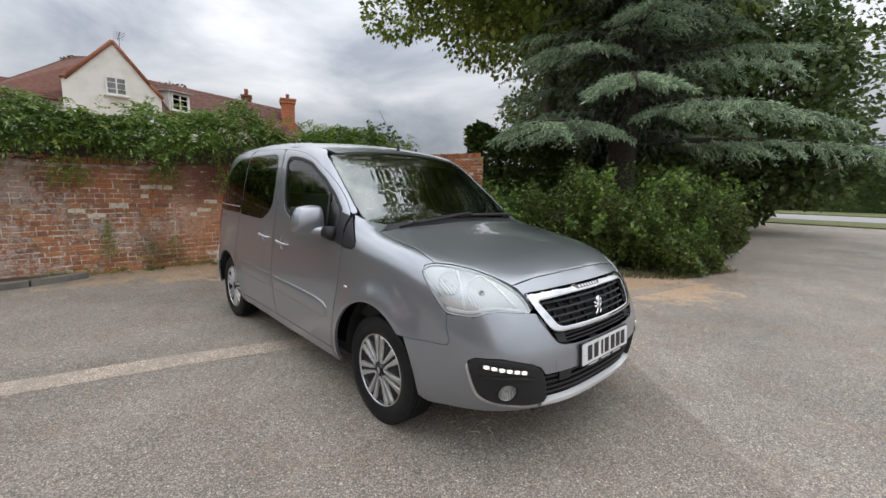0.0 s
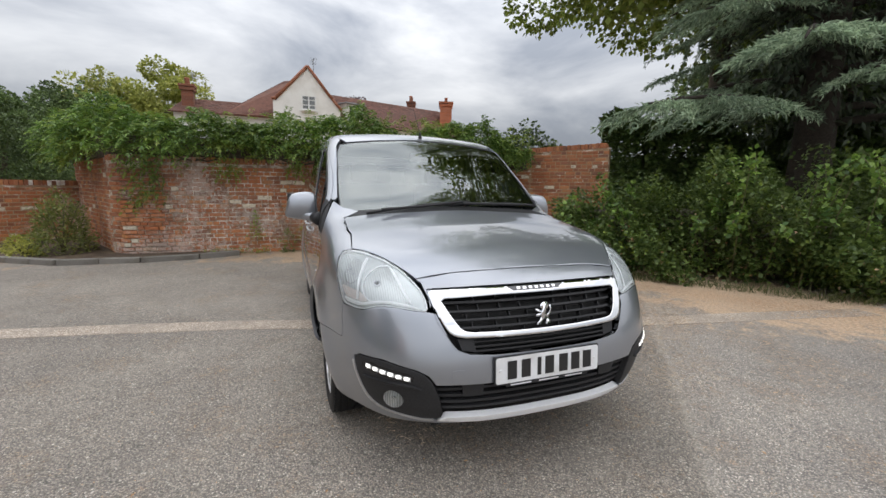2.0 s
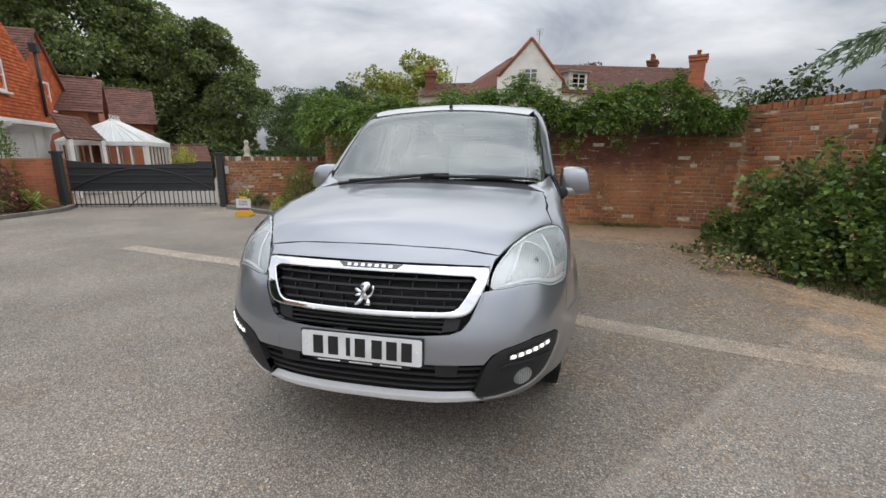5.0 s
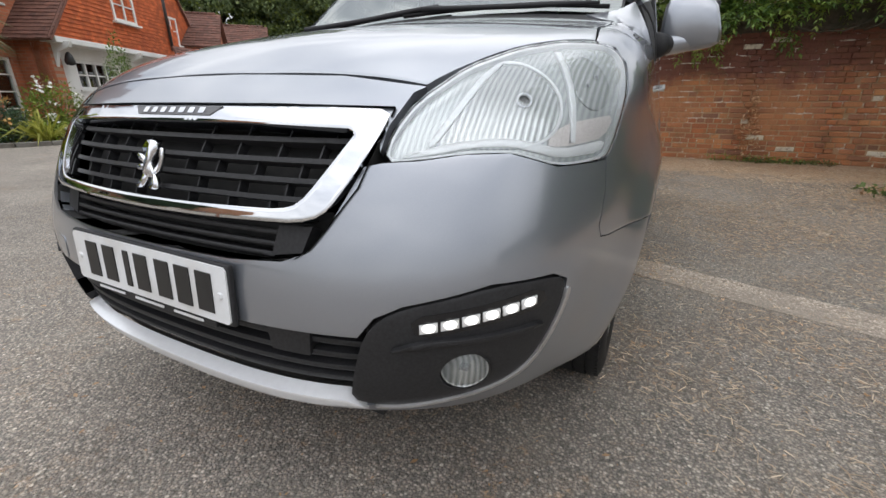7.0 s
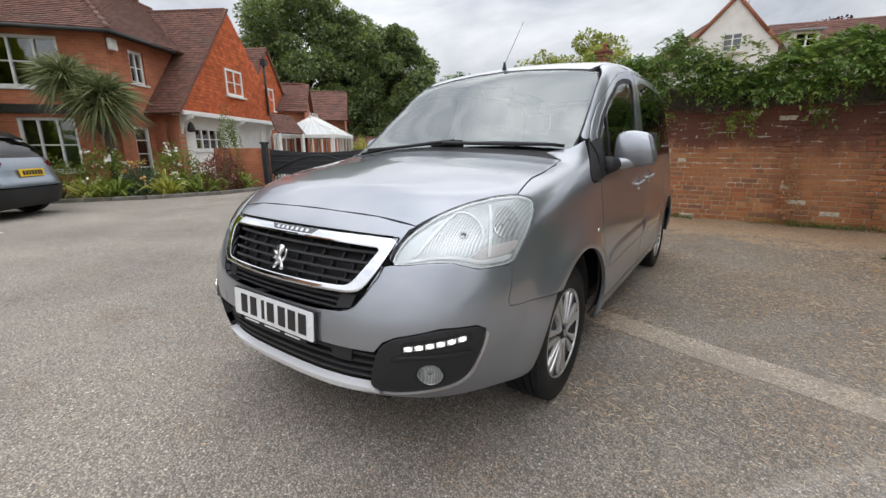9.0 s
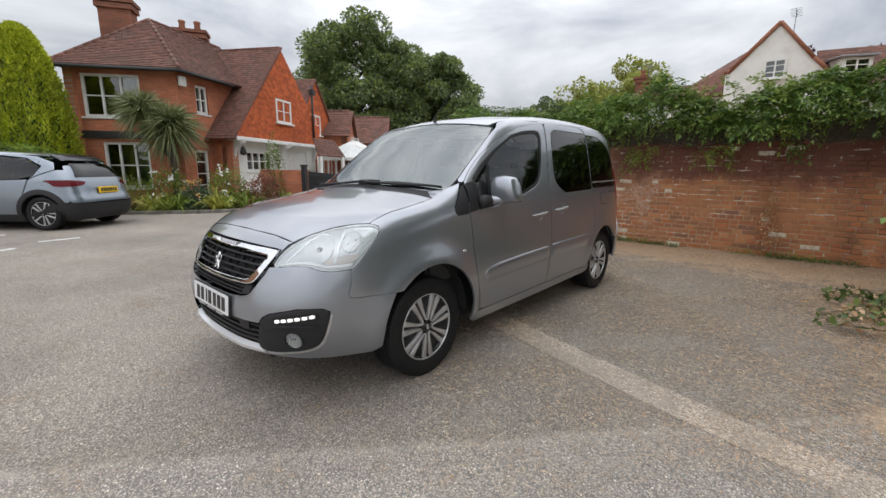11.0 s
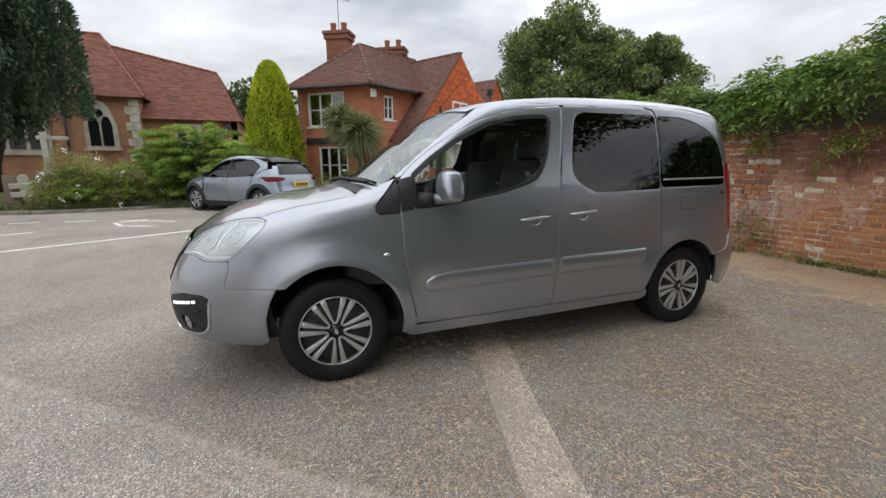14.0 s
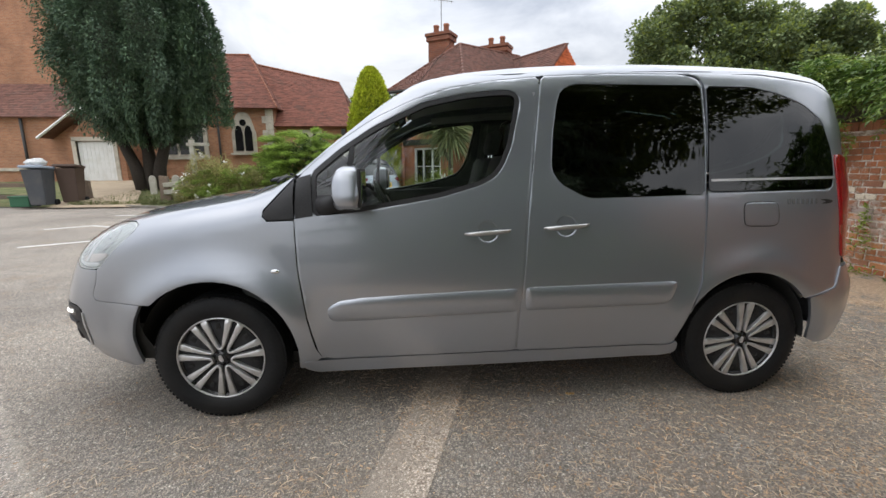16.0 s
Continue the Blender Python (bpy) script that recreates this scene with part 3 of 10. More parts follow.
    rail = door_f[2:10] + door_r[0:3] + [(-1.03, 1.70), (-1.4, 1.71), (-1.72, 1.67), (-1.87, 1.60),
            (-1.88, 1.64), (-1.72, 1.705), (-1.4, 1.742), (-.97, 1.758), (-.6, 1.752), (-.232, 1.737), (.0, 1.72), (.22, 1.685), (.38, 1.655)] + [(x, on_skin(skin, "top", x, y)[0].z - .006) for x, y in ((.455, .665), (.53, .672), (.62, .681), (.70, .690), (.80, .701), (.9, .712), (.97, .718))]

    for s in (1, -1):
        who = dict(side=s)
        # front door
        d = panel("front_door", skin, "side", door_f, PAINT, car, "silver-grey front door", [win_f, bowl_hole(.04, .935)], puff=.3, **who)
        panel("window_seal", skin, "side", win_f, TRIM, d, "black rubber window seal", [inset(soften(win_f, 1), .022)], lift=-.002, gap=0, **who)
        panel("window_pane", skin, "side", inset(soften(win_f, 1), .02), CLEAR, d, "clear side window glass", lift=-.008, depth=.004, gap=0, cell=.06, **who).visible_shadow = False
        panel("quarterlight_bar", skin, "side", [(.672, 1.375), (.695, 1.36), (.735, 1.06), (.700, 1.06)], TRIM, d, "", lift=-.003, gap=0, soft=0, **who)
        panel("mirror_sail", skin, "side", [(.952, 1.195), (.880, 1.215), (.872, 1.02), (.956, 1.008)], TRIM, d, "black plastic corner of the window", lift=.003, soft=0, **who)
        moulding(skin, ([-.114, .40, .66, .76, .81, .826], [.655, .640, .628, .615, .590, .556]), ([-.114, .30, .70, .78, .81, .826], [.535, .522, .508, .508, .518, .552]), PAINT, d, s)
        # rear sliding door
        r = panel("rear_door", skin, "side", door_r, PAINT, car, "silver-grey rear door", [win_r, bowl_hole(-.352, .957)], puff=.3, **who)
        panel("window_pane", skin, "side", win_r, PRIVACY, r, "dark privacy glass", lift=.001, depth=.006, gap=.001, cell=.06, **who)
        moulding(skin, ([-.932, -.90, -.55, -.148], [.668, .673, .668, .660]), ([-.932, -.905, -.87, -.148], [.640, .575, .552, .538]), PAINT, r, s)
        # quarter, fender, sill, roof side
        q = panel("rear_quarter", skin, "side", quarter, PAINT, car, "silver-grey rear wing", [win_q], puff=.3, **who)
        panel("window_pane", skin, "side", inset(soften(win_q, 1), .004), PRIVACY, q, "dark privacy glass", lift=.002, depth=.006, gap=.001, cell=.06, **who)
        panel("window_ledge", skin, "side", [(-1.10, 1.178), (-1.80, 1.188), (-1.80, 1.176), (-1.10, 1.166)], ALLOY, q, "", lift=.006, gap=0, soft=0, **who)
        if s > 0:
            flap = [(-1.278, 1.05), (-1.30, 1.062), (-1.45, 1.062), (-1.468, 1.045), (-1.472, .96), (-1.445, .94), (-1.30, .942), (-1.28, .955)]
            panel("fuel_flap", skin, "side", flap, PAINT, q, "", lift=.0025, soft=2, puff=.2)
            panel("fuel_flap_gap", skin, "side", inset(np.array(flap), -.004), UNDER, q, "", lift=.001, soft=2, depth=.001)
        # dark bars where the side lettering stands
        x = -1.52
        for k in range(7):
            panel("letter_bar", skin, "side", [(x, 1.076), (x - .014, 1.076), (x - .014, 1.050), (x, 1.050)], GREYPLASTIC, q, "", lift=.0015, depth=.001, gap=0, soft=0, **who)
            x -= .026
        panel("side_emblem", skin, "side", [(-1.70, 1.072), (-1.76, 1.072), (-1.80, 1.060), (-1.76, 1.048), (-1.71, 1.050), (-1.755, 1.060)], INK, q, "", lift=.0015, depth=.001, gap=0, soft=1, **who)
        fe = panel("front_wing", skin, "side", fender, PAINT, car, "silver-grey front wing over the wheel", puff=.08, soft=0, **who)
        panel("wing_corner", skin, "side", [(.962, 1.006), (1.083, 1.003), (1.104, 1.022), (1.10, 1.045), (.966, 1.192)], TRIM, fe, "black plastic corner below the pillar", lift=.001, soft=0, **who)
        p, n = on_skin(skin, "side", 1.055, .765)
        bm = bmesh.new()
        bmesh.ops.create_uvsphere(bm, u_segments=16, v_segments=10, radius=1, matrix=pose(p.x, p.y, p.z) @ Matrix.Diagonal((.022, .008, .011, 1)))
        o = part("side_repeater", bm, CHROME, fe, "clear side repeater lamp", 60)
        if s < 0:
            o.data.transform(Matrix.Diagonal((1, -1, 1, 1)))
            o.data.flip_normals()
        panel("sill", skin, "side", sill, PAINT, car, "silver-grey sill", lift=.001, **who)
        panel("roof_side", skin, "side", rail, PAINT, body, "", gap=.001, **who)
        # door handles in their bowls
        for dr, x, z, far in ((d, .04, .935, 1), (r, -.352, .957, -1)):
            p, n = on_skin(skin, "side", x, z)
            bm = bmesh.new()
            spin(bm, [(.056, -.002), (.050, -.003), (.046, -.012), (.032, -.024), (.015, -.029), (.0, -.030)], 28, Matrix.Translation(p) @ n.to_track_quat("Z", "Y").to_matrix().to_4x4())
            bowl = part("handle_bowl", bm, PAINT, dr, "", 60)
            bm = bmesh.new()
            for k in range(13):
                u = k / 12 * 2 - 1
                w = (1 - u ** 4 * .55)
                y = p.y + .024 * (1 - u ** 6)
                ring = [(x + u * .114, y + .006 * w, z + .008 * w + u * -.008), (x + u * .114, y + .008 * w, z - u * .008), (x + u * .114, y + .004 * w, z - .012 * w - u * .008), (x + u * .114, y - .007 * w, z - .009 * w - u * .008), (x + u * .114, y - .007 * w, z + .007 * w - u * .008)]
                row = [bm.verts.new(v) for v in ring]
                if k:
                    for i in range(5):
                        bm.faces.new((last[i], last[(i + 1) % 5], row[(i + 1) % 5], row[i]))
                else:
                    bm.faces.new(row[::-1])
                last = row
            bm.faces.new(last)
            h = part("handle", bm, ALLOY, dr, "silver-grey pull handle", 50)
            if s < 0:
                for ob in (bowl, h):
                    ob.data.transform(Matrix.Diagonal((1, -1, 1, 1)))
                    ob.data.flip_normals()
        # wheel housing
        for cx, cz, rad in ((1.355, .342, .388), (-1.335, .335, .375)):
            bm = bmesh.new()
            cuts = arc(cx, cz, rad + .004, 0, 182, 24)
            a = [bm.verts.new((x, s * .835, z)) for x, z in cuts]
            b = [bm.verts.new((x, s * .55, z)) for x, z in cuts]
            for i in range(len(a) - 1):
                bm.faces.new((a[i], a[i + 1], b[i + 1], b[i]))
            bm.faces.new(b)
            part("wheel_housing", bm, UNDER, body, "black wheel housing", 40)
        # mirror
        mi = hang(new("door_mirror"), car, "silver-grey door mirror on a black arm")
        bm = bmesh.new()
        bmesh.ops.create_cube(bm, size=1)
        bmesh.ops.subdivide_edges(bm, edges=bm.edges[:], cuts=5, use_grid_fill=True)
        for v in bm.verts:
            u = Vector((v.co.x * 2, v.co.y * 2, v.co.z * 2))
            k = (abs(u.x) ** 5 + abs(u.y) ** 5 + abs(u.z) ** 5) ** .2
            u = u / k
            hgt = .096 * (1 - .12 * u.y)
            v.co = Vector((.668 + u.x * (.085 if u.x > 0 else .045) * (1 - .25 * abs(u.z) ** 2), s * (.948 + u.y * (.100 - .014 * u.z) - .010 * u.z), 1.157 + u.z * hgt - .012 * max(0, -u.y)))
        part("mirror_housing", bm, PAINT, mi, "silver-grey housing", 60)
        bm = bmesh.new()
        box(bm, (.012, .160, .142), (.622, s * .948, 1.158), bevel=.005)
        part("mirror_glass", bm, CHROME, mi, "mirror glass")
        bm = bmesh.new()
        box(bm, (.016, .186, .168), (.628, s * .948, 1.156), bevel=.007)
        part("mirror_rim", bm, TRIM, mi, "black rim round the glass", 40)
        bm = bmesh.new()
        tube(bm, [(.75, s * .845, 1.078), (.735, s * .880, 1.082), (.72, s * .92, 1.088), (.70, s * .97, 1.090)], [.030, .034, .032, .022], 14)
        part("mirror_foot", bm, PAINT, mi, "silver-grey foot", 60)
        bm = bmesh.new()
        tube(bm, [(.83, s * .825, 1.07), (.79, s * .850, 1.075), (.755, s * .872, 1.08)], [.050, .046, .037], 12)
        part("mirror_arm", bm, TRIM, mi, "black plastic arm", 50)
        # headlamp
        lamp_out = [(23.2, .835)] + lamp_top + lamp_end + lamp_low
        hl = hang(new("headlamp"), car, "clear headlamp with a bright reflector")
        # the main bowl: round towards the wing, drawn out to a point towards the grille; beside it the small round one
        arc_out = [(32.2, .955), (34.0, .955), (35.6, .936), (36.6, .905), (36.7, .868), (35.9, .834), (34.6, .815), (33.0, .808)]
        main_bowl = [(25.6, .812), (27.0, .852), (28.6, .894), (30.2, .930)] + arc_out + [(30.0, .810)]
        small_bowl = [(40.6 + 2.45 * math.cos(k * math.pi / 12), .918 + .052 * math.sin(k * math.pi / 12)) for k in range(24)]
        panel("lamp_housing", skin, "round", lamp_out, FLUTED, hl, "bright lamp housing", lift=-.013, depth=-.011, gap=.001, cell=.022, **who)
        panel("reflector_bowl", skin, "round", main_bowl, BOWL, hl, "chromed reflector bowl with upright flutes", lift=-.0105, depth=.003, gap=0, cell=.014, puff=.3, soft=2, **who)
        panel("reflector_bowl", skin, "round", small_bowl, BOWL, hl, "small chromed reflector bowl", lift=-.0105, depth=.003, gap=0, cell=.012, puff=.3, **who)
        panel("bowl_rim", skin, "round", arc_out + [(32.8 + (a - 32.8) * .93, .883 + (z - .883) * .93) for a, z in reversed(arc_out)], REFLECTOR, hl, "", lift=-.0075, depth=.004, gap=0, puff=.7, soft=2, cell=.012, **who)
        panel("bowl_step", skin, "round", [(25.6, .812), (27.0, .852), (28.6, .894), (30.2, .930), (32.2, .955), (32.3, .950), (30.5, .923), (29.0, .888), (27.5, .848), (26.2, .812)], REFLECTOR, hl, "", lift=-.0075, depth=.004, gap=0, puff=.7, soft=2, cell=.012, **who)
        panel("lamp_back", skin, "round", lamp_out, REFLECTOR, hl, "", lift=-.052, depth=.002, gap=.004, **who)
        lens = panel("lamp_lens", skin, "round", lamp_out, LENS, hl, "clear plastic lens", lift=.001, depth=.006, gap=.0006, puff=.4, drop=.001, ringw=.012, **who)
        lens.visible_shadow = False
        panel("lamp_rim", skin, "round", lamp_out, REFLECTOR, hl, "", [inset(soften(np.array(lamp_out) * (ROUND * math.pi / 180, 1), 1), .006) / (ROUND * math.pi / 180, 1)], lift=-.004, depth=.02, gap=.001, **who)
        panel("lamp_chrome", skin, "round", [(23.2, .792), (26, .800), (29, .812), (32, .812), (34.2, .799), (36, .788), (40.6, .790), (41.6, .812), (36, .803), (33.5, .818), (31, .826), (27, .818)], REFLECTOR, hl, "", lift=-.008, depth=.012, gap=0, puff=.6, **who)
        panel("lamp_turn_panel", skin, "round", [(34.6, .812), (36.2, .806), (41.4, .815), (43.2, .856), (40, .853), (36.4, .845)], AMBER, hl, "pale amber lamp corner", lift=-.010, depth=.01, gap=0, **who)
        panel("lamp_divider", skin, "round", [(37.0, .812), (37.5, .812), (38.6, .975), (37.9, .975)], REFLECTOR, hl, "", lift=-.007, depth=.010, gap=0, puff=.6, soft=0, **who)
        for a, z, rad in ((33.3, .886, .0150), (39.8, .910, .0042), (41.3, .926, .0050)):
            p, n = on_skin(skin, "round", a, z)
            out = (Vector((.90, .36, .12)).normalized() + 2 * n).normalized()
            m = Matrix.Translation(p - .011 * n) @ out.to_track_quat("Z", "Y").to_matrix().to_4x4()
            bm = bmesh.new()
            spin(bm, [(rad, -.008), (rad, .004), (rad * .85, .005), (rad * .62, .004), (rad * .60, -.002)], 20, m)
            o1 = part("bulb_ring", bm, BULB, hl, "", 35)
            bm = bmesh.new()
            spin(bm, [(rad * .60, .000), (rad * .3, .001), (.0, .001)], 16, m)
            o2 = part("bulb_cap", bm, GREYPLASTIC, hl, "grey bulb cap", 35)
            if s < 0:
                for ob in (o1, o2):
                    ob.data.transform(Matrix.Diagonal((1, -1, 1, 1)))
                    ob.data.flip_normals()
        # tail lamp
        panel("tail_lamp", skin, "tail", [(47.0, 1.295), (44.5, 1.305), (40.5, 1.28), (39.0, 1.20), (38.0, .95), (38.5, .765), (46.6, .755), (47.0, .85), (47.4, 1.05)], REDLENS, car, "tall red tail lamp", lift=.010, depth=.03, drop=.006, ringw=.015, puff=.5, **who)

    # bumper: one wide sheet round the nose
    half = [(4, .6115), (10.3, .613), (15.2, .622), (17.2, .640), (18.6, .675), (20.0, .730), (21.2, .778)] + lamp_low[::-1] + [(41.0, .776)] + wing_low + [(50.2, .55), (48.9, .46), (48.2, .38), (47.6, .31), (45, .285), (38, .280), (30, .288), (24, .304), (16, .312), (5, .314)]
    opening = [(4, .494), (12, .494), (20.9, .500), (22.2, .540), (24.2, .563), (30.2, .594), (35.2, .592), (36.6, .575), (36.5, .532), (35.4, .457), (34.2, .398), (32.5, .366), (30.1, .347), (23.8, .330), (21.0, .331), (18, .329), (5, .327)]
    bp = panel("front_bumper", skin, "round", half + flip(half), PAINT, car, "silver-grey front bumper", [opening + flip(opening)], cell=.03, puff=.08, soft=0)
    panel("skid_strip", skin, "round", [(-19.2, .352), (-10, .350), (10, .350), (19.2, .352), (20.9, .326), (12, .317), (0, .316), (-12, .317), (-20.9, .326)], FOGBRIGHT, bp, "silver skid strip", lift=.006, depth=.03, puff=.4, gap=.001, soft=0)
    panel("intake_back", skin, "round", [(-22, .50), (22, .50), (21, .35), (-21, .35)], UNDER, bp, "", lift=-.06, depth=.002, soft=0)
    for z in (.378, .408, .438, .468):
        panel("intake_slat", skin, "round", [(-21, z - .006), (21, z - .006), (21, z + .006), (-21, z + .006)], TRIM, bp, "black intake slat", lift=-.024, depth=.035, gap=0, soft=0, puff=.5)
    for a in (-14.6, 14.6):
        panel("intake_post", skin, "round", [(a - 1.6, .435), (a + 1.9, .435), (a + 2.2, .494), (a - 1.9, .494)], TRIM, bp, "", lift=-.016, depth=.03, gap=0, soft=0)
    panel("tow_cover", skin, "front", [(-.441, .558), (-.435, .562), (-.390, .562), (-.384, .556), (-.384, .500), (-.441, .500)], PAINT, bp, "", lift=.0015, soft=1)
    for s in (1, -1):
        sur = [(19.6, .350), (20.3, .43), (21.3, .505), (22.5, .540), (24.2, .561), (30.2, .592), (35.4, .589), (36.5, .575), (36.4, .532), (35.4, .457), (34.2, .398), (32.5, .366), (30.1, .349), (23.8, .332), (21.4, .334)]
        fs = panel("fog_surround", skin, "round", sur, TRIM, bp, "black textured fog lamp surround", [[(28.6 + 1.92 * math.cos(radians(a)), .415 + .045 * math.sin(radians(a))) for a in range(0, 360, 20)]], lift=.001, depth=.03, side=s, puff=.35, cell=.025)
        panel("fog_ridge", skin, "round", [(22.6, .478), (25.4, .503), (34.4, .505), (34.4, .497), (25.4, .490)], TRIM, fs, "", lift=.010, depth=.012, side=s, puff=.8, gap=0)
        panel("led_recess", skin, "round", [(24.6, .545), (34.2, .576), (34.9, .538), (25.0, .505)], GLOSS, fs, "", lift=.002, depth=.004, side=s, gap=0)
        for k in range(6):
            a = 25.2 + k * 1.44
            z = .524 + k * .0052
            panel("led_cell", skin, "round", [(a + .06, z - .0085), (a + 1.28, z - .0045), (a + 1.28, z + .0125), (a + .06, z + .0085)], LEDCELL, fs, "clear cell of the running light", lift=.0045, depth=.004, side=s, gap=0, cell=.02, puff=.3, soft=0)
        for k in range(6):
            p, n = on_skin(skin, "round", 25.9 + k * 1.44, .527 + k * .0052)
            bm = bmesh.new()
            bmesh.ops.create_uvsphere(bm, u_segments=12, v_segments=8, radius=1, matrix=Matrix.Translation(p + .005 * n) @ n.to_track_quat("Z", "Y").to_matrix().to_4x4() @ Matrix.Diagonal((.0115, .0088, .004, 1)))
            for v in bm.verts:
                v.co.y *= s
            part("led_bulb", bm, LED, fs, "lit white running light", 60)
        low_edge = [(36.6, .560), (36.4, .532), (35.4, .457), (34.2, .398), (32.5, .366), (30.1, .349), (23.8, .332), (21.4, .334)]
        panel("surround_edge", skin, "round", low_edge + [(a + (.45 if a > 31 else .15), z - (.004 if a > 34.5 else .008)) for a, z in reversed(low_edge)], ALLOY, fs, "thin silver edge", lift=.005, depth=.008, side=s, puff=.6, gap=0, cell=.03)
        p, n = on_skin(skin, "round", 28.6, .415)
        out = (Vector((.96, .25, 0)).normalized() + n * 1.5).normalized()
        m = Matrix.Translation(p - .006 * n) @ out.to_track_quat("Z", "Y").to_matrix().to_4x4()
        bm = bmesh.new()
        spin(bm, [(.047, -.03), (.047, .003), (.044, .005)], 28, m)
        o1 = part("fog_bezel", bm, TRIM, fs, "", 40)
        bm = bmesh.new()
        spin(bm, [(.044, .003), (.038, -.001), (.03, -.005), (.02, -.009), (.010, -.011), (.0, -.012)], 28, m)
        for v in bm.verts:
            v.co -= out * .0012 * abs(math.sin((m.inverted() @ v.co).x * 260))
        o2 = part("fog_reflector", bm, BOWL, fs, "bright fog lamp", 30)
        bm = bmesh.new()
        spin(bm, [(.040, .003), (.028, .009), (.0, .012)], 28, m)
        o3 = part("fog_lens", bm, LENS, fs, "", 60)
        bm = bmesh.new()
        box(bm, (.016, .016, .006), tuple(m @ Vector((0, .004, -.002))))
        o4 = part("fog_bulb", bm, BULB, fs)
        if s < 0:
            for ob in (o1, o2, o3, o4):
                ob.data.transform(Matrix.Diagonal((1, -1, 1, 1)))
                ob.data.flip_normals()

    # grille
    gr = hang(new("grille"), car, "black slatted grille in a chrome frame")
    outer = [(0, .864), (.145, .864), (.40, .863), (.500, .860), (.498, .832), (.481, .782), (.454, .728), (.432, .698), (.388, .685), (.2, .680), (0, .678)]
    inner = [(0, .838), (.2, .837), (.456, .830), (.438, .795), (.412, .750), (.385, .714), (.350, .704), (.15, .700), (0, .699)]
    low = [(.500, .868), (.496, .82), (.480, .745), (.440, .680), (.415, .645), (.387, .628), (.30, .618), (.2, .6155), (0, .614)]
    panel("grille_back", skin, "front", low + flip(low), UNDER, gr, "", lift=-.055, depth=-.06, gap=0, soft=0)
    panel("chrome_frame", skin, "front", outer[1:] + flip(outer[1:]), CHROME, gr, "polished chrome frame", [inner[1:] + flip(inner[1:])], lift=.010, depth=.03, cell=.014, puff=.55, gap=0)
    panel("name_strip", skin, "front", [(-.142, .8628), (.142, .8628), (.118, .847), (-.118, .847)], GREYPLASTIC, gr, "dark name strip with silver bars", lift=.0115, depth=.004, gap=0, soft=0)
    for k in range(7):
        y = -.100 + k * .0305
        panel("letter_bar", skin, "front", [(y, .860), (y + .017, .860), (y + .017, .850), (y, .850)], CHROME, gr, "", lift=.013, depth=.002, gap=0, soft=0)
    for z, w in ((.822, .436), (.788, .424), (.755, .404), (.724, .378)):
        panel("grille_slat", skin, "front", [(-w, z - .004), (w, z - .004), (w, z + .0045), (-w, z + .0045)], TRIM, gr, "black grille slat", lift=-.014, depth=.022, gap=0, soft=0, puff=.7)
    for z0, z1, ys in ((.788, .822, (.09, .19, .29, .38)), (.755, .788, (.06, .15, .25, .35)), (.724, .755, (.11, .22, .33)), (.701, .724, (.09, .2, .30)), (.822, .838, (.1, .2, .3, .4))):
        for y in ys:
            for sg in (1, -1):
                panel("grille_rib", skin, "front", [(sg * y - .0018, z0), (sg * y + .0018, z0), (sg * y + .0018, z1), (sg * y - .0018, z1)], TRIM, gr, "", lift=-.022, depth=.02, gap=0, soft=0)
    for z, w in ((.668, .378), (.648, .36), (.630, .335)):
        panel("grille_slat", skin, "front", [(-w, z - .004), (w, z - .004), (w, z + .004), (-w, z + .004)], TRIM, gr, "black grille slat", lift=-.014, depth=.03, gap=0, soft=0, puff=.7)
    for sg in (1, -1):
        panel("grille_block", skin, "front", [(sg * .33, .628), (sg * .392, .638), (sg * .405, .682), (sg * .338, .680)], TRIM, gr, "", lift=-.012, depth=.03, gap=0, soft=0)
    p, n = on_skin(skin, "front", 0, .757)
    bm = bmesh.new()
    frame_m = Matrix.Translation(p + n * .004) @ pose(0, 0, 0, 0, -14, 0) @ Matrix(((0, 0, 1, 0), (1, 0, 0, 0), (0, 1, 0, 0), (0, 0, 0, 1)))
    for piece, thick in (([(-.004, .046), (.014, .049), (.026, .040), (.024, .026), (.012, .016), (.004, .004), (.016, -.012), (.018, -.026), (-.004, -.024), (-.018, -.018), (-.014, .002), (-.006, .016), (-.018, .026), (-.017, .034)], .011),
                         ([(-.010, .010), (-.034, .022), (-.042, .016), (-.036, .010), (-.012, -.002)], .008),
                         ([(-.012, .000), (-.036, -.002), (-.041, -.010), (-.030, -.013), (-.010, -.010)], .008),
                         ([(-.014, -.014), (-.026, -.034), (-.040, -.042), (-.038, -.049), (-.020, -.048), (-.006, -.030), (.002, -.018)], .009),
                         ([(.006, -.016), (.012, -.036), (.004, -.043), (.006, -.049), (.028, -.049), (.030, -.040), (.020, -.018)], .009),
                         ([(.014, -.010), (.026, -.002), (.034, .012), (.030, .026), (.036, .036), (.042, .030), (.040, .012), (.032, -.010), (.018, -.020)], .007)):
        slab(bm, soften(piece, 1), frame_m, thick)
    part("front_emblem", bm, CHROME, gr, "chrome emblem", 30)
    # number plate with plain bars
    pl = hang(new("number_plate"), car, "white number plate with dark bars")
    m = pose(2.306, 0, .547, 90, 0, 90) @ pose(0, 0, 0, -4, 0, 0)
    bm = bmesh.new()
    box(bm, (.532, .120, .012), (0, 0, .002), bevel=.004)
    o = part("plate_holder", bm, TRIM, pl)
    o.matrix_basis = m
    bm = bmesh.new()
    slab(bm, [(-.26, -.049), (-.253, -.0555), (.253, -.0555), (.26, -.049), (.26, .049), (.253, .0555), (-.253, .0555), (-.26, .049)], Matrix.Translation((0, 0, .006)), .005)
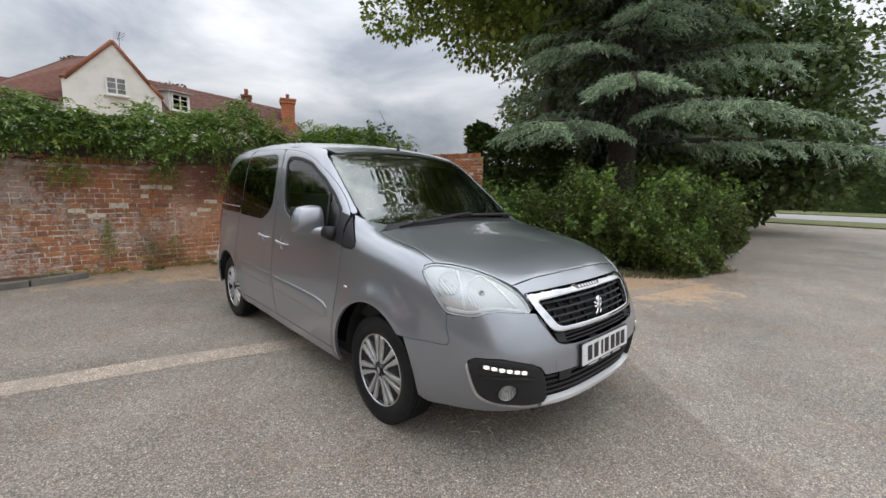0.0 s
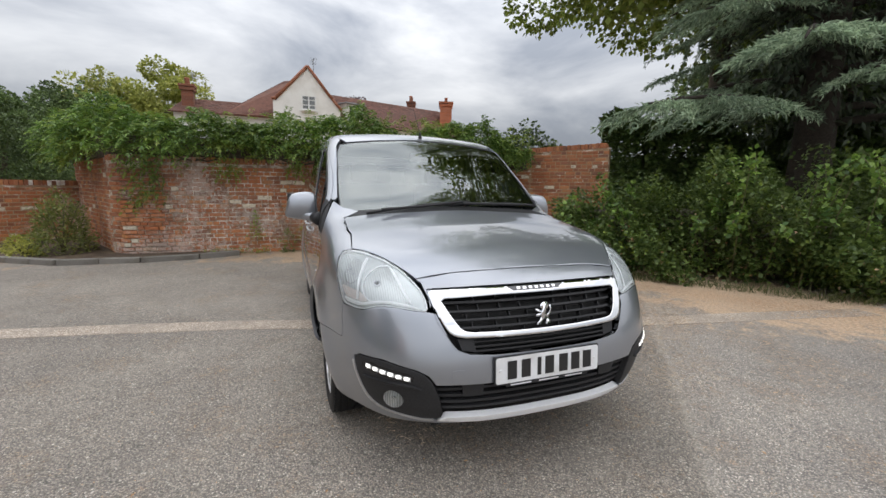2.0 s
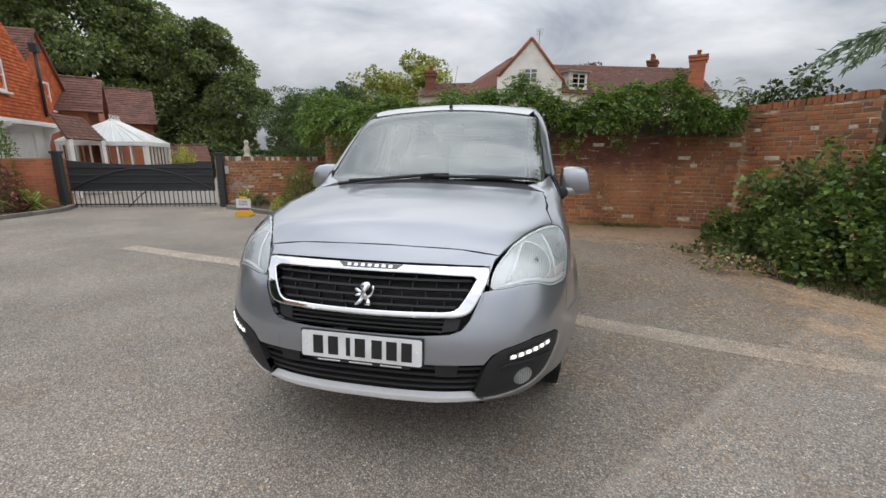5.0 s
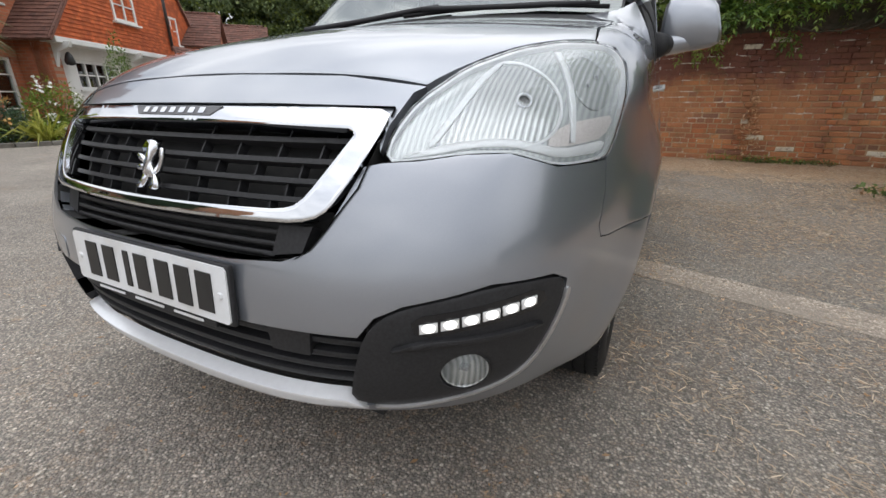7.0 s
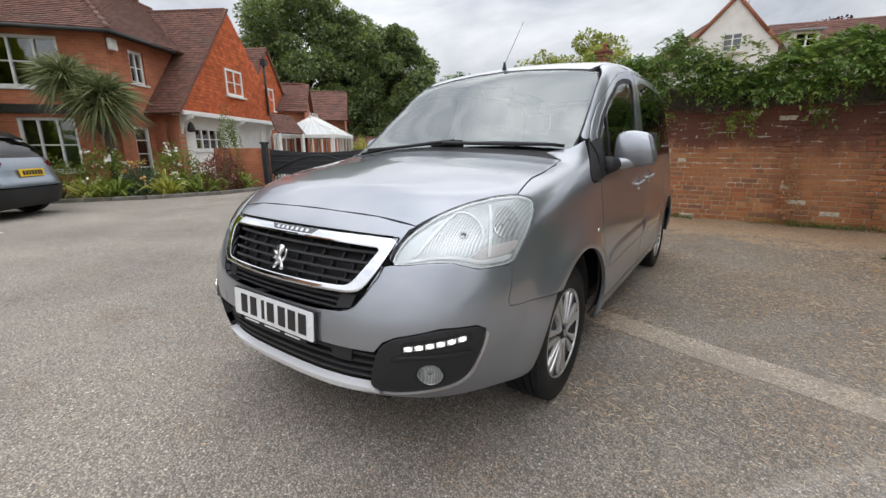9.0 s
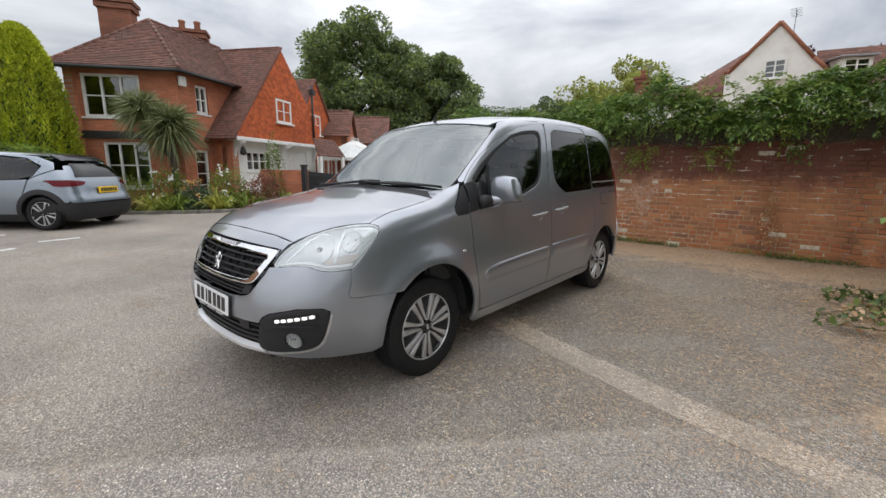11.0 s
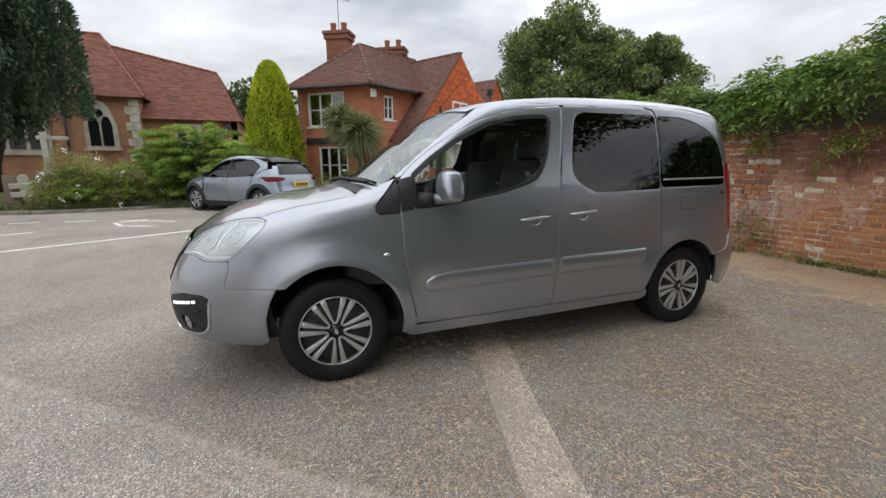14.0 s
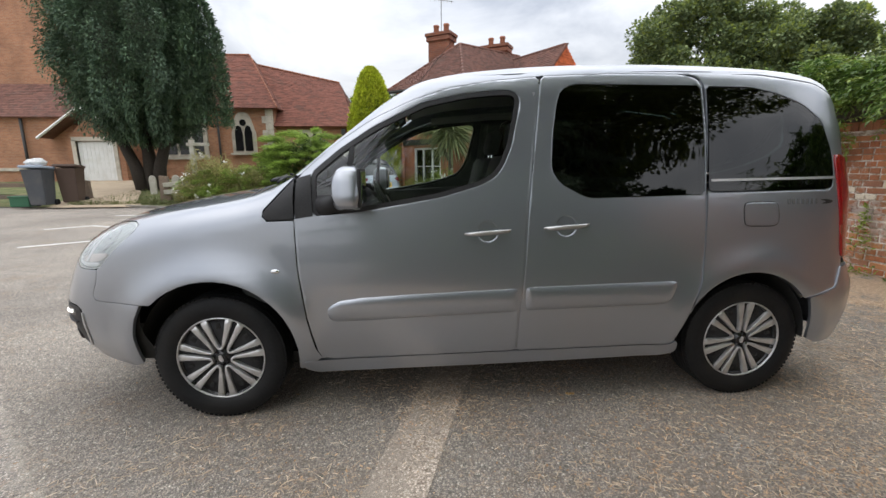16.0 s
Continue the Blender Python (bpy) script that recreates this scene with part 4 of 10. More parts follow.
    o = part("plate_face", bm, WHITEPLATE, pl, "white plate face")
    o.matrix_basis = m
    for x in (-.185, -.118, -.052, .0, .072, .135, .198):
        bm = bmesh.new()
        box(bm, (.044 if abs(x + .052) > .01 else .018, .078, .002), (x, .0, .0125))
        o = part("plate_bar", bm, INK, pl)
        o.matrix_basis = m
    bm = bmesh.new()
    box(bm, (.42, .016, .008), (0, -.066, .002), bevel=.002)
    o = part("plate_strip", bm, TRIM, pl, "black strip below the plate")
    o.matrix_basis = m
    for x, w in ((-.14, .1), (0, .1), (.13, .09)):
        bm = bmesh.new()
        box(bm, (w, .005, .002), (x, -.066, .008))
        o = part("plate_strip_bar", bm, WHITEPLATE, pl)
        o.matrix_basis = m
    for x in (-.24, .24):
        bm = bmesh.new()
        cyl(bm, .007, .006, .004, Matrix.Translation((x, 0, .013)), 12)
        o = part("plate_screw", bm, WHITEPLATE, pl)
        o.matrix_basis = m
    # header strip, bonnet, windscreen, roof
    hood_half = [(0, 0)] + [xy(*q) for q in lip_top + lamp_top[1:5]] + hood_side + [(1.21, .6), (1.25, .3), (1.265, 0)]
    panel("bonnet", skin, "top", hood_half[1:-1] + [(a, -b) for a, b in reversed(hood_half[1:-1])], PAINT, car, "silver-grey bonnet", soft=0, cell=.04, puff=.25)
    panel("bonnet_lip", skin, "round", [(24.6, .893), (22.9, .84), (22.4, .800), (22.2, .815), (22.2, .871), (12, .8755), (0, .8765), (-12, .8755), (-22.2, .871), (-22.2, .815), (-22.4, .800), (-22.9, .84), (-24.6, .893), (-25.6, .905), (-18, .926), (-9, .932), (-5, .934), (5, .934), (9, .932), (18, .926), (25.6, .905)], PAINT, car, "silver-grey strip above the grille", soft=0, lift=-.001)
    ws = [(1.185, .0), (1.175, .3), (1.13, .6), (1.09, .727), (.9, .720), (.70, .700), (.545, .682), (.466, .654), (.478, .3), (.483, 0)]
    ws_out = [(1.265, .0), (1.245, .3), (1.205, .6), (1.18, .725), (1.07, .736), (.9, .726), (.70, .706), (.53, .688), (.455, .660), (.465, .3), (.468, 0)]

    def both(h):
        return h[1:-1] + [(a, -b) for a, b in reversed(h[1:-1])]
    panel("windscreen_surround", skin, "top", both(ws_out), TRIM, car, "black windscreen surround", [both(ws)], lift=-.004, depth=.012, gap=0, soft=0)
    panel("windscreen", skin, "top", both(ws), SCREEN, car, "windscreen glass reflecting the sky", lift=-.004, depth=.005, gap=0, soft=0, cell=.05).visible_shadow = False
    roof_half = [(.45, 0), (.445, .3), (.43, .60), (.30, .645), (.0, .665), (-.6, .67), (-1.2, .655), (-1.7, .62), (-1.9, .58), (-1.93, .3), (-1.94, 0)]
    panel("roof", skin, "top", both(roof_half), PAINT, body, "silver-grey roof", soft=0, cell=.06, gap=-.012, lift=-.001)
    panel("tailgate", skin, "rear", [(-.80, .725), (.80, .725), (.80, 1.2), (.70, 1.60), (.60, 1.68), (-.60, 1.68), (-.70, 1.60), (-.80, 1.2)], PAINT, car, "silver-grey tailgate", [[(-.62, 1.12), (.62, 1.12), (.56, 1.56), (-.56, 1.56)]], cell=.06)
    panel("rear_window", skin, "rear", [(-.63, 1.11), (.63, 1.11), (.57, 1.57), (-.57, 1.57)], PRIVACY, car, "dark rear window", lift=-.002, cell=.08)
    rear_half = [(5, .722), (30, .722), (43, .720), (47.2, .712), (49.3, .606), (57.7, .566), (56.6, .50), (55.9, .45), (55.2, .38), (54.6, .325), (52, .300), (40, .285), (20, .28), (5, .28)]
    panel("rear_bumper", skin, "tail", rear_half + flip(rear_half), PAINT, car, "silver-grey rear bumper", cell=.04, lift=.006, soft=0, puff=.25)
    for s in (1, -1):
        panel("rear_post", skin, "tail", [(47.8, 1.30), (45.5, 1.60), (43, 1.685), (34, 1.70), (34, 1.30)], PAINT, body, "", side=s, gap=.001, lift=-.003)
    # wipers and aerial
    for (ax, ay), (bx, by) in (((1.205, .05), (1.10, .66)), ((1.235, -.50), (1.165, .10))):
        wi = hang(new("wiper"), car, "black wiper with its blade on the glass")
        pts = []
        for k in range(9):
            u = k / 8
            p, n = on_skin(skin, "top", ax + (bx - ax) * u, ay + (by - ay) * u)
            pts.append(p + n * (.030 - .012 * math.sin(u * math.pi)))
        bm = bmesh.new()
        tube(bm, pts, [.011, .010, .009, .009, .009, .010, .010, .009, .006], 8)
        part("wiper_arm", bm, TRIM, wi, "", 50)
        bm = bmesh.new()
        pts2 = []
        for k in range(9):
            u = -.15 + k / 8 * 1.2
            p, n = on_skin(skin, "top", ax + (bx - ax) * u - .03, ay + (by - ay) * u)
            pts2.append(p + n * .010)
        tube(bm, pts2, .008, 6)
        part("wiper_blade", bm, RUBBER, wi, "", 50)
    ae = hang(new("aerial"), car, "thin black roof aerial")
    p, n = on_skin(skin, "top", .40, 0)
    bm = bmesh.new()
    cyl(bm, .016, .006, .05, Matrix.Translation(p + Vector((0, 0, .022))), 14)
    part("aerial_foot", bm, TRIM, ae, "", 40)
    bm = bmesh.new()
    tube(bm, [p + Vector((0, 0, .03)), p + Vector((-.28, 0, .36))], [.0022, .0015], 6)
    part("aerial_rod", bm, TRIM, ae)
    # dark inner shell: what shows in the joints, and the cabin's inner faces
    whole = [(.95, 1.19), (.40, 1.56), (-.23, 1.675), (-.97, 1.70), (-1.6, 1.67), (-1.85, 1.58), (-1.88, .75), (-1.65, .56)] + arc(-1.335, .335, .38, 145, -8, 10) + [(-.95, .27), (.9, .24)] + arc(1.345, .345, .47, 190, 44, 12) + [(1.85, .64), (1.80, .80), (1.68, .98), (1.2, 1.10)]
    for s in (1, -1):
        panel("inner_side", skin, "side", whole, DARKIN, body, "", [win_f, win_r, win_q], lift=-.03, depth=.01, gap=-.004, soft=0, cell=.07, side=s)
        panel("seam_web", skin, "side", [(.945, 1.17), (.40, 1.55), (-.23, 1.66), (-.97, 1.69), (-1.6, 1.66), (-1.85, 1.58), (-1.88, .75), (-1.65, .56)] + arc(-1.335, .335, .38, 145, -2, 10) + [(-.93, .31), (.87, .30), (.93, .54), (.965, .77), (.975, 1.0)], PAINT, body, "", [inset(soften(np.array(w), 1), -.012) for w in (win_f, win_r, win_q)], lift=-.007, depth=.002, gap=.012, soft=0, cell=.07, side=s)
        panel("cant_lining", skin, "side", [(.25, 1.66), (-.23, 1.70), (-1.0, 1.72), (-1.0, 1.66), (-.23, 1.64), (.25, 1.60)], HEADLINE, body, "", lift=-.035, depth=.002, gap=0, soft=0, cell=.08, side=s)
    panel("inner_nose", skin, "round", [(-50, .30), (50, .30), (50, .6), (42, .76), (24, .77), (20, .62), (-20, .62), (-24, .77), (-42, .76), (-50, .6)], UNDER, body, "", [[(-21, .34), (21, .34), (21, .50), (-21, .50)]], lift=-.035, depth=.002, gap=0, soft=0, cell=.08)
    panel("inner_bonnet", skin, "top", [(2.09, -.5), (2.09, .5), (1.75, .70), (1.25, .72), (1.25, -.72), (1.75, -.70)], UNDER, body, "", lift=-.03, depth=.002, gap=0, soft=0, cell=.08)
    panel("headlining", skin, "top", [(.42, -.60), (.42, .60), (-1.85, .56), (-1.85, -.56)], HEADLINE, body, "pale headlining", lift=-.03, depth=.002, gap=0, soft=0, cell=.1)
    bm = bmesh.new()
    box(bm, (2.6, 1.5, .06), (0, 0, .27))
    box(bm, (.5, 1.0, .10), (1.95, 0, .34))
    part("floor_pan", bm, UNDER, body, "black floor pan")
    # cabin
    cab = hang(new("cabin"), car, "dark cabin with fabric seats")
    bm = bmesh.new()
    slab(bm, [(1.28, .55), (1.25, 1.08), (1.05, 1.10), (.86, 1.06), (.72, 1.02), (.68, .92), (.80, .82), (.95, .55)], pose(0, .76, 0, 90, 0, 0), 1.52)
    bmesh.ops.bevel(bm, geom=bm.edges[:], offset=.02, segments=2, affect="EDGES")
    part("dashboard", bm, DARKIN, cab, "black moulded dashboard", 40)
    bm = bmesh.new()
    bmesh.ops.create_uvsphere(bm, u_segments=20, v_segments=10, radius=1, matrix=pose(.84, -.36, 1.06) @ Matrix.Diagonal((.13, .2, .06, 1)))
    part("dial_hood", bm, DARKIN, cab, "", 60)
    wheel_m = pose(.60, -.36, .98, 0, -62, 0)
    bm = bmesh.new()
    ring = [wheel_m @ Vector((.19 * math.cos(a), .19 * math.sin(a), 0)) for a in (2 * math.pi * k / 40 for k in range(41))]
    tube(bm, ring, .014, 10)
    part("steering_wheel", bm, TRIM, cab, "black steering wheel", 60)
    bm = bmesh.new()
    cyl(bm, .055, .065, .05, wheel_m, 20)
    for a in (0, 180, 270):
        box(bm, (.15, .04, .014), tuple(wheel_m @ Vector((.11 * math.cos(radians(a)), .11 * math.sin(radians(a)), 0))), (0, -62, a))
    part("steering_hub", bm, TRIM, cab, "", 40)
    bm = bmesh.new()
    tube(bm, [(.62, -.36, .97), (.95, -.36, .80)], .04, 10)
    part("steering_column", bm, DARKIN, cab, "", 40)

    def seat(x, y, w):
        bm = bmesh.new()
        box(bm, (.50, w, .16), (x + .02, y, .66), (0, -6, 0), .05)
        part("seat_cushion", bm, FABRIC, cab, "dark fabric seat cushion", 40)
        bm = bmesh.new()
        box(bm, (.14, w * .96, .64), (x - .29, y, 1.00), (0, -14, 0), .05)
        part("seat_back", bm, FABRIC, cab, "dark fabric seat back", 40)
        for yy in ((y,) if w < .6 else (y - .42, y, y + .42)):
            bm = bmesh.new()
            box(bm, (.09, .25, .17), (x - .40, yy, 1.42), (0, -10, 0), .035)
            part("head_rest", bm, FABRIC, cab, "dark head restraint", 40)
            bm = bmesh.new()
            for k in (-.06, .06):
                tube(bm, [(x - .375, yy + k, 1.26), (x - .395, yy + k, 1.38)], .006, 6)
            part("head_rest_posts", bm, CHROME, cab)
    seat(.20, -.36, .50)
    seat(.20, .36, .50)
    seat(-.78, 0, 1.30)
    bm = bmesh.new()
    box(bm, (.03, .24, .07), (.50, 0, 1.53), (0, 20, 0), .015)
    part("rear_view_mirror", bm, GLOSS, cab, "", 40)
    for s in (1, -1):
        bm = bmesh.new()
        tube(bm, [(-.20, s * .70, 1.60), (-.17, s * .735, 1.30), (-.15, s * .775, 1.05)], [.03, .032, .035], 8)
        part("belt_post", bm, GREYPLASTIC, cab, "grey pillar trim", 50)
        bm = bmesh.new()
        box(bm, (1.02, .06, .30), (.38, s * .785, .92), (0, 3, 0), .02)
        part("door_card", bm, DARKIN, cab, "dark door card", 40)
    # wheels
    for x, y, s in ((1.364, .758, 1), (1.364, -.758, -1), (-1.364, .745, 1), (-1.364, -.745, -1)):
        wheel(car, (x, y, .318), s, .319, .205, .210, 14, "black tyre with a silver spoked trim", GLOSS, 11 * x)
    return car


build_van()

# ---- ground ----
def ground_mat():
    """Old tarmac: pale chippings, patches, and brown litter that gathers along the wall and the bushes."""
    mat, nt, bs = material("old_tarmac")
    vec = coords(nt, 1, True)
    warp = node(nt, "ShaderNodeTexNoise", Scale=90.0, Detail=2.0)
    nt.links.new(vec, warp.inputs["Vector"])
    bent = node(nt, "ShaderNodeVectorMath")
    bent.operation = "MULTIPLY_ADD"
    bent.inputs[1].default_value = (.005, .005, .005)
    nt.links.new(warp.outputs["Color"], bent.inputs[0])
    nt.links.new(vec, bent.inputs[2])
    vor = node(nt, "ShaderNodeTexVoronoi", Scale=120.0)
    nt.links.new(bent.outputs[0], vor.inputs["Vector"])
    chip = ramp(nt, vor.outputs["Color"], [(.12, (.12, .112, .102)), (.42, (.375, .345, .308)), (.6, (.465, .40, .333)), (.80, (.61, .55, .48)), (.92, (.88, .82, .74))])
    tar = ramp(nt, vor.outputs["Distance"], [(.28, (1.12, 1.11, 1.10)), (.60, (.40, .40, .405))])
    col = blend(nt, 1.0, chip, tar, "MULTIPLY")
    fine = noisy(nt, vec, 230, 3)
    col = blend(nt, .30, col, ramp(nt, fine, [(.35, (.15, .146, .138)), (.65, (.50, .48, .445))]))
    chips = node(nt, "ShaderNodeTexVoronoi", Scale=46.0)
    nt.links.new(bent.outputs[0], chips.inputs["Vector"])
    rare = nt.nodes.new("ShaderNodeSeparateColor")
    nt.links.new(chips.outputs["Color"], rare.inputs[0])
    few = nt.nodes.new("ShaderNodeMath")
    few.operation = "GREATER_THAN"
    few.inputs[1].default_value = .93
    nt.links.new(rare.outputs[0], few.inputs[0])
    spot = ramp(nt, chips.outputs["Distance"], [(.20, (1, 1, 1)), (.27, (0, 0, 0))])
    col = blend(nt, blend(nt, 1.0, few.outputs[0], spot, "MULTIPLY"), col, (.74, .70, .63))
    wide = noisy(nt, vec, .5, 5)
    col = blend(nt, 1.0, col, ramp(nt, wide, [(.32, (.76, .755, .76)), (.68, (1.22, 1.20, 1.175))]), "MULTIPLY")
    patch = noisy(nt, vec, 2.3, 6, .7)
    col = blend(nt, ramp(nt, patch, [(.50, (0, 0, 0)), (.74, (.35, .35, .35))]), col, (.38, .345, .30))
    # litter thickens towards the wall at the back
    pos = nt.nodes.new("ShaderNodeSeparateXYZ")
    nt.links.new(vec, pos.inputs[0])
    along = nt.nodes.new("ShaderNodeMapRange")
    for key, value in (("From Min", 2.6), ("From Max", -4.6), ("To Min", .02), ("To Max", .34)):
        along.inputs[key].default_value = value
    nt.links.new(pos.outputs["X"], along.inputs["Value"])
    left = nt.nodes.new("ShaderNodeMapRange")
    for key, value in (("From Min", -1.5), ("From Max", 2.2), ("To Min", 0.0), ("To Max", 1.0)):
        left.inputs[key].default_value = value
    nt.links.new(pos.outputs["Y"], left.inputs["Value"])
    mul = nt.nodes.new("ShaderNodeMath")
    mul.operation = "MULTIPLY"
    nt.links.new(along.outputs[0], mul.inputs[0])
    nt.links.new(left.outputs[0], mul.inputs[1])
    add = nt.nodes.new("ShaderNodeMath")
    add.operation = "ADD"
    nt.links.new(noisy(nt, vec, 1.7, 8, .72), add.inputs[0])
    nt.links.new(mul.outputs[0], add.inputs[1])
    drift = ramp(nt, add.outputs[0], [(.52, (0, 0, 0)), (.72, (1, 1, 1))])
    soil = blend(nt, ramp(nt, fine, [(.36, (0, 0, 0)), (.64, (1, 1, 1))]), (.07, .052, .038), (.26, .20, .145))
    col = blend(nt, blend(nt, 1.0, drift, (.40, .40, .40), "MULTIPLY"), col, soil)
    # dry scraps of leaf caught in the stones
    scrap = ramp(nt, noisy(nt, vec, 26, 6, .85), [(.55, (0, 0, 0)), (.585, (1, 1, 1))])
    col = blend(nt, blend(nt, 1.0, drift, scrap, "MULTIPLY"), col, (.62, .41, .25))
    # leaves and soil gathered at the foot of the wall and of the thicket
    foot = []
    for axis, a, b, most_of in (("X", -2.9, -4.3, .48), ("Y", 2.4, 4.4, .47)):
        f = nt.nodes.new("ShaderNodeMapRange")
        for key, value in (("From Min", a), ("From Max", b), ("To Min", 0.0), ("To Max", most_of)):
            f.inputs[key].default_value = value
        nt.links.new(pos.outputs[axis], f.inputs["Value"])
        foot.append(f.outputs[0])
    ahead = nt.nodes.new("ShaderNodeMapRange")
    for key, value in (("From Min", 2.4), ("From Max", 1.0), ("To Min", 0.0), ("To Max", 1.0)):
        ahead.inputs[key].default_value = value
    nt.links.new(pos.outputs["X"], ahead.inputs["Value"])
    beyond = nt.nodes.new("ShaderNodeMapRange")
    for key, value in (("From Min", 6.0), ("From Max", 4.8), ("To Min", 0.0), ("To Max", 1.0)):
        beyond.inputs[key].default_value = value
    nt.links.new(pos.outputs["Y"], beyond.inputs["Value"])
    near_only = nt.nodes.new("ShaderNodeMath")
    near_only.operation = "MULTIPLY"
    nt.links.new(ahead.outputs[0], near_only.inputs[0])
    nt.links.new(beyond.outputs[0], near_only.inputs[1])
    by_wall = nt.nodes.new("ShaderNodeMapRange")
    for key, value in (("From Min", -3.0), ("From Max", .6), ("To Min", .2), ("To Max", 1.0)):
        by_wall.inputs[key].default_value = value
    nt.links.new(pos.outputs["Y"], by_wall.inputs["Value"])
    both_feet = []
    for f, g in ((foot[0], by_wall.outputs[0]), (foot[1], near_only.outputs[0])):
        q = nt.nodes.new("ShaderNodeMath")
        q.operation = "MULTIPLY"
        nt.links.new(f, q.inputs[0])
        nt.links.new(g, q.inputs[1])
        both_feet.append(q.outputs[0])
    most = nt.nodes.new("ShaderNodeMath")
    most.operation = "MAXIMUM"
    nt.links.new(both_feet[0], most.inputs[0])
    nt.links.new(both_feet[1], most.inputs[1])
    heaped = nt.nodes.new("ShaderNodeMath")
    heaped.operation = "ADD"
    nt.links.new(noisy(nt, vec, 2.6, 8, .75), heaped.inputs[0])
    nt.links.new(most.outputs[0], heaped.inputs[1])
    mulch = blend(nt, ramp(nt, noisy(nt, vec, 34, 6, .85), [(.40, (0, 0, 0)), (.60, (1, 1, 1))]), (.30, .215, .14), (.70, .51, .345))
    col = blend(nt, ramp(nt, heaped.outputs[0], [(.64, (0, 0, 0)), (.74, (.85, .85, .85))]), col, mulch)
    # an old joint between two layings, crumbled along its edge; the older side is browner
    cut = node(nt, "ShaderNodeVectorMath")
    cut.operation = "DOT_PRODUCT"
    cut.inputs[1].default_value = (.662, .7495, 0)
    nt.links.new(vec, cut.inputs[0])
    ragged = nt.nodes.new("ShaderNodeMath")
    ragged.operation = "MULTIPLY_ADD"
    ragged.inputs[1].default_value = .09
    nt.links.new(noisy(nt, vec, 6.0, 6, .75), ragged.inputs[0])
    nt.links.new(cut.outputs["Value"], ragged.inputs[2])
    shift = nt.nodes.new("ShaderNodeMath")
    shift.operation = "SUBTRACT"
    shift.inputs[1].default_value = 2.245 + .045 - .5
    nt.links.new(ragged.outputs[0], shift.inputs[0])
    older = ramp(nt, shift.outputs[0], [(.485, (1, 1, 1)), (.515, (0, 0, 0))])
    col = blend(nt, older, blend(nt, 1.0, col, (1.17, 1.155, 1.145), "MULTIPLY"), blend(nt, 1.0, col, (.98, .955, .92), "MULTIPLY"))
    edge = ramp(nt, shift.outputs[0], [(.45, (0, 0, 0)), (.492, (.42, .42, .42)), (.512, (.34, .34, .34)), (.57, (0, 0, 0))])
    broken = ramp(nt, noisy(nt, vec, 11, 5, .8), [(.44, (0, 0, 0)), (.62, (1, 1, 1))])
    col = blend(nt, blend(nt, 1.0, edge, broken, "MULTIPLY"), col, (.62, .55, .46))
    nt.links.new(col, bs.inputs["Base Color"])
    bs.inputs["Roughness"].default_value = .88
    sum2 = nt.nodes.new("ShaderNodeMath")
    sum2.operation = "SUBTRACT"
    nt.links.new(fine, sum2.inputs[0])
    nt.links.new(vor.outputs["Distance"], sum2.inputs[1])
    bump(nt, bs, sum2.outputs[0], .9, .007)
    return mat


def line_mat():
    """White road paint worn down to the stones."""
    mat, nt, bs = material("worn_road_paint")
    vec = coords(nt, 1, True)
    wear = noisy(nt, vec, 95, 6, .85)
    wide = ramp(nt, noisy(nt, vec, 2.2, 5, .7), [(.25, (.22, .22, .22)), (.8, (.62, .62, .62))])
    add = nt.nodes.new("ShaderNodeMath")
    add.operation = "ADD"
    nt.links.new(wear, add.inputs[0])
    nt.links.new(wide, add.inputs[1])
    fine = noisy(nt, vec, 230, 3)
    bare = ramp(nt, fine, [(.35, (.15, .13, .11)), (.65, (.44, .37, .30))])
    stones = node(nt, "ShaderNodeTexVoronoi", Scale=105.0)
    nt.links.new(vec, stones.inputs["Vector"])
    white = ramp(nt, stones.outputs["Color"], [(.15, (.26, .205, .16)), (.45, (.56, .465, .375)), (.85, (.78, .68, .57))])
    white = blend(nt, 1.0, white, ramp(nt, stones.outputs["Distance"], [(.3, (1.06, 1.06, 1.06)), (.62, (.55, .53, .51))]), "MULTIPLY")
    col = blend(nt, ramp(nt, add.outputs[0], [(.84, (1, 1, 1)), (.98, (0, 0, 0))]), bare, white)
    nt.links.new(col, bs.inputs["Base Color"])
    bs.inputs["Roughness"].default_value = .85
    bump(nt, bs, fine, .6, .005)
    return mat


WHITE_LINE = surface("white_road_paint", (.62, .61, .58), (.76, .75, .72), 60, 6, .8, .3, dirt=(.40, .38, .35), world=True)
TARMAC, LINE = ground_mat(), line_mat()
SOIL = surface("soil", (.05, .034, .022), (.10, .07, .045), 40, 3, .95, .6, dirt=(.14, .10, .06), world=True, depth=.02)
GRASS_GROUND = surface("grass_ground", (.06, .085, .025), (.14, .15, .05), 60, 2, .95, .6, dirt=(.22, .19, .09), world=True, depth=.02)
SAND = surface("sandy_path", (.36, .28, .19), (.46, .37, .26), 60, 2, .95, .4, dirt=(.30, .24, .17), world=True)
KERB = surface("kerb_stone", (.15, .14, .125), (.22, .205, .18), 50, 4, .9, .4, dirt=(.10, .085, .065), each=.15)

bm = bmesh.new()
bmesh.ops.create_grid(bm, x_segments=8, y_segments=8, size=600)
tagged(part("ground", bm, TARMAC), "grey tarmac car park with pale chippings and brown leaf litter", "ground", kind="structure")


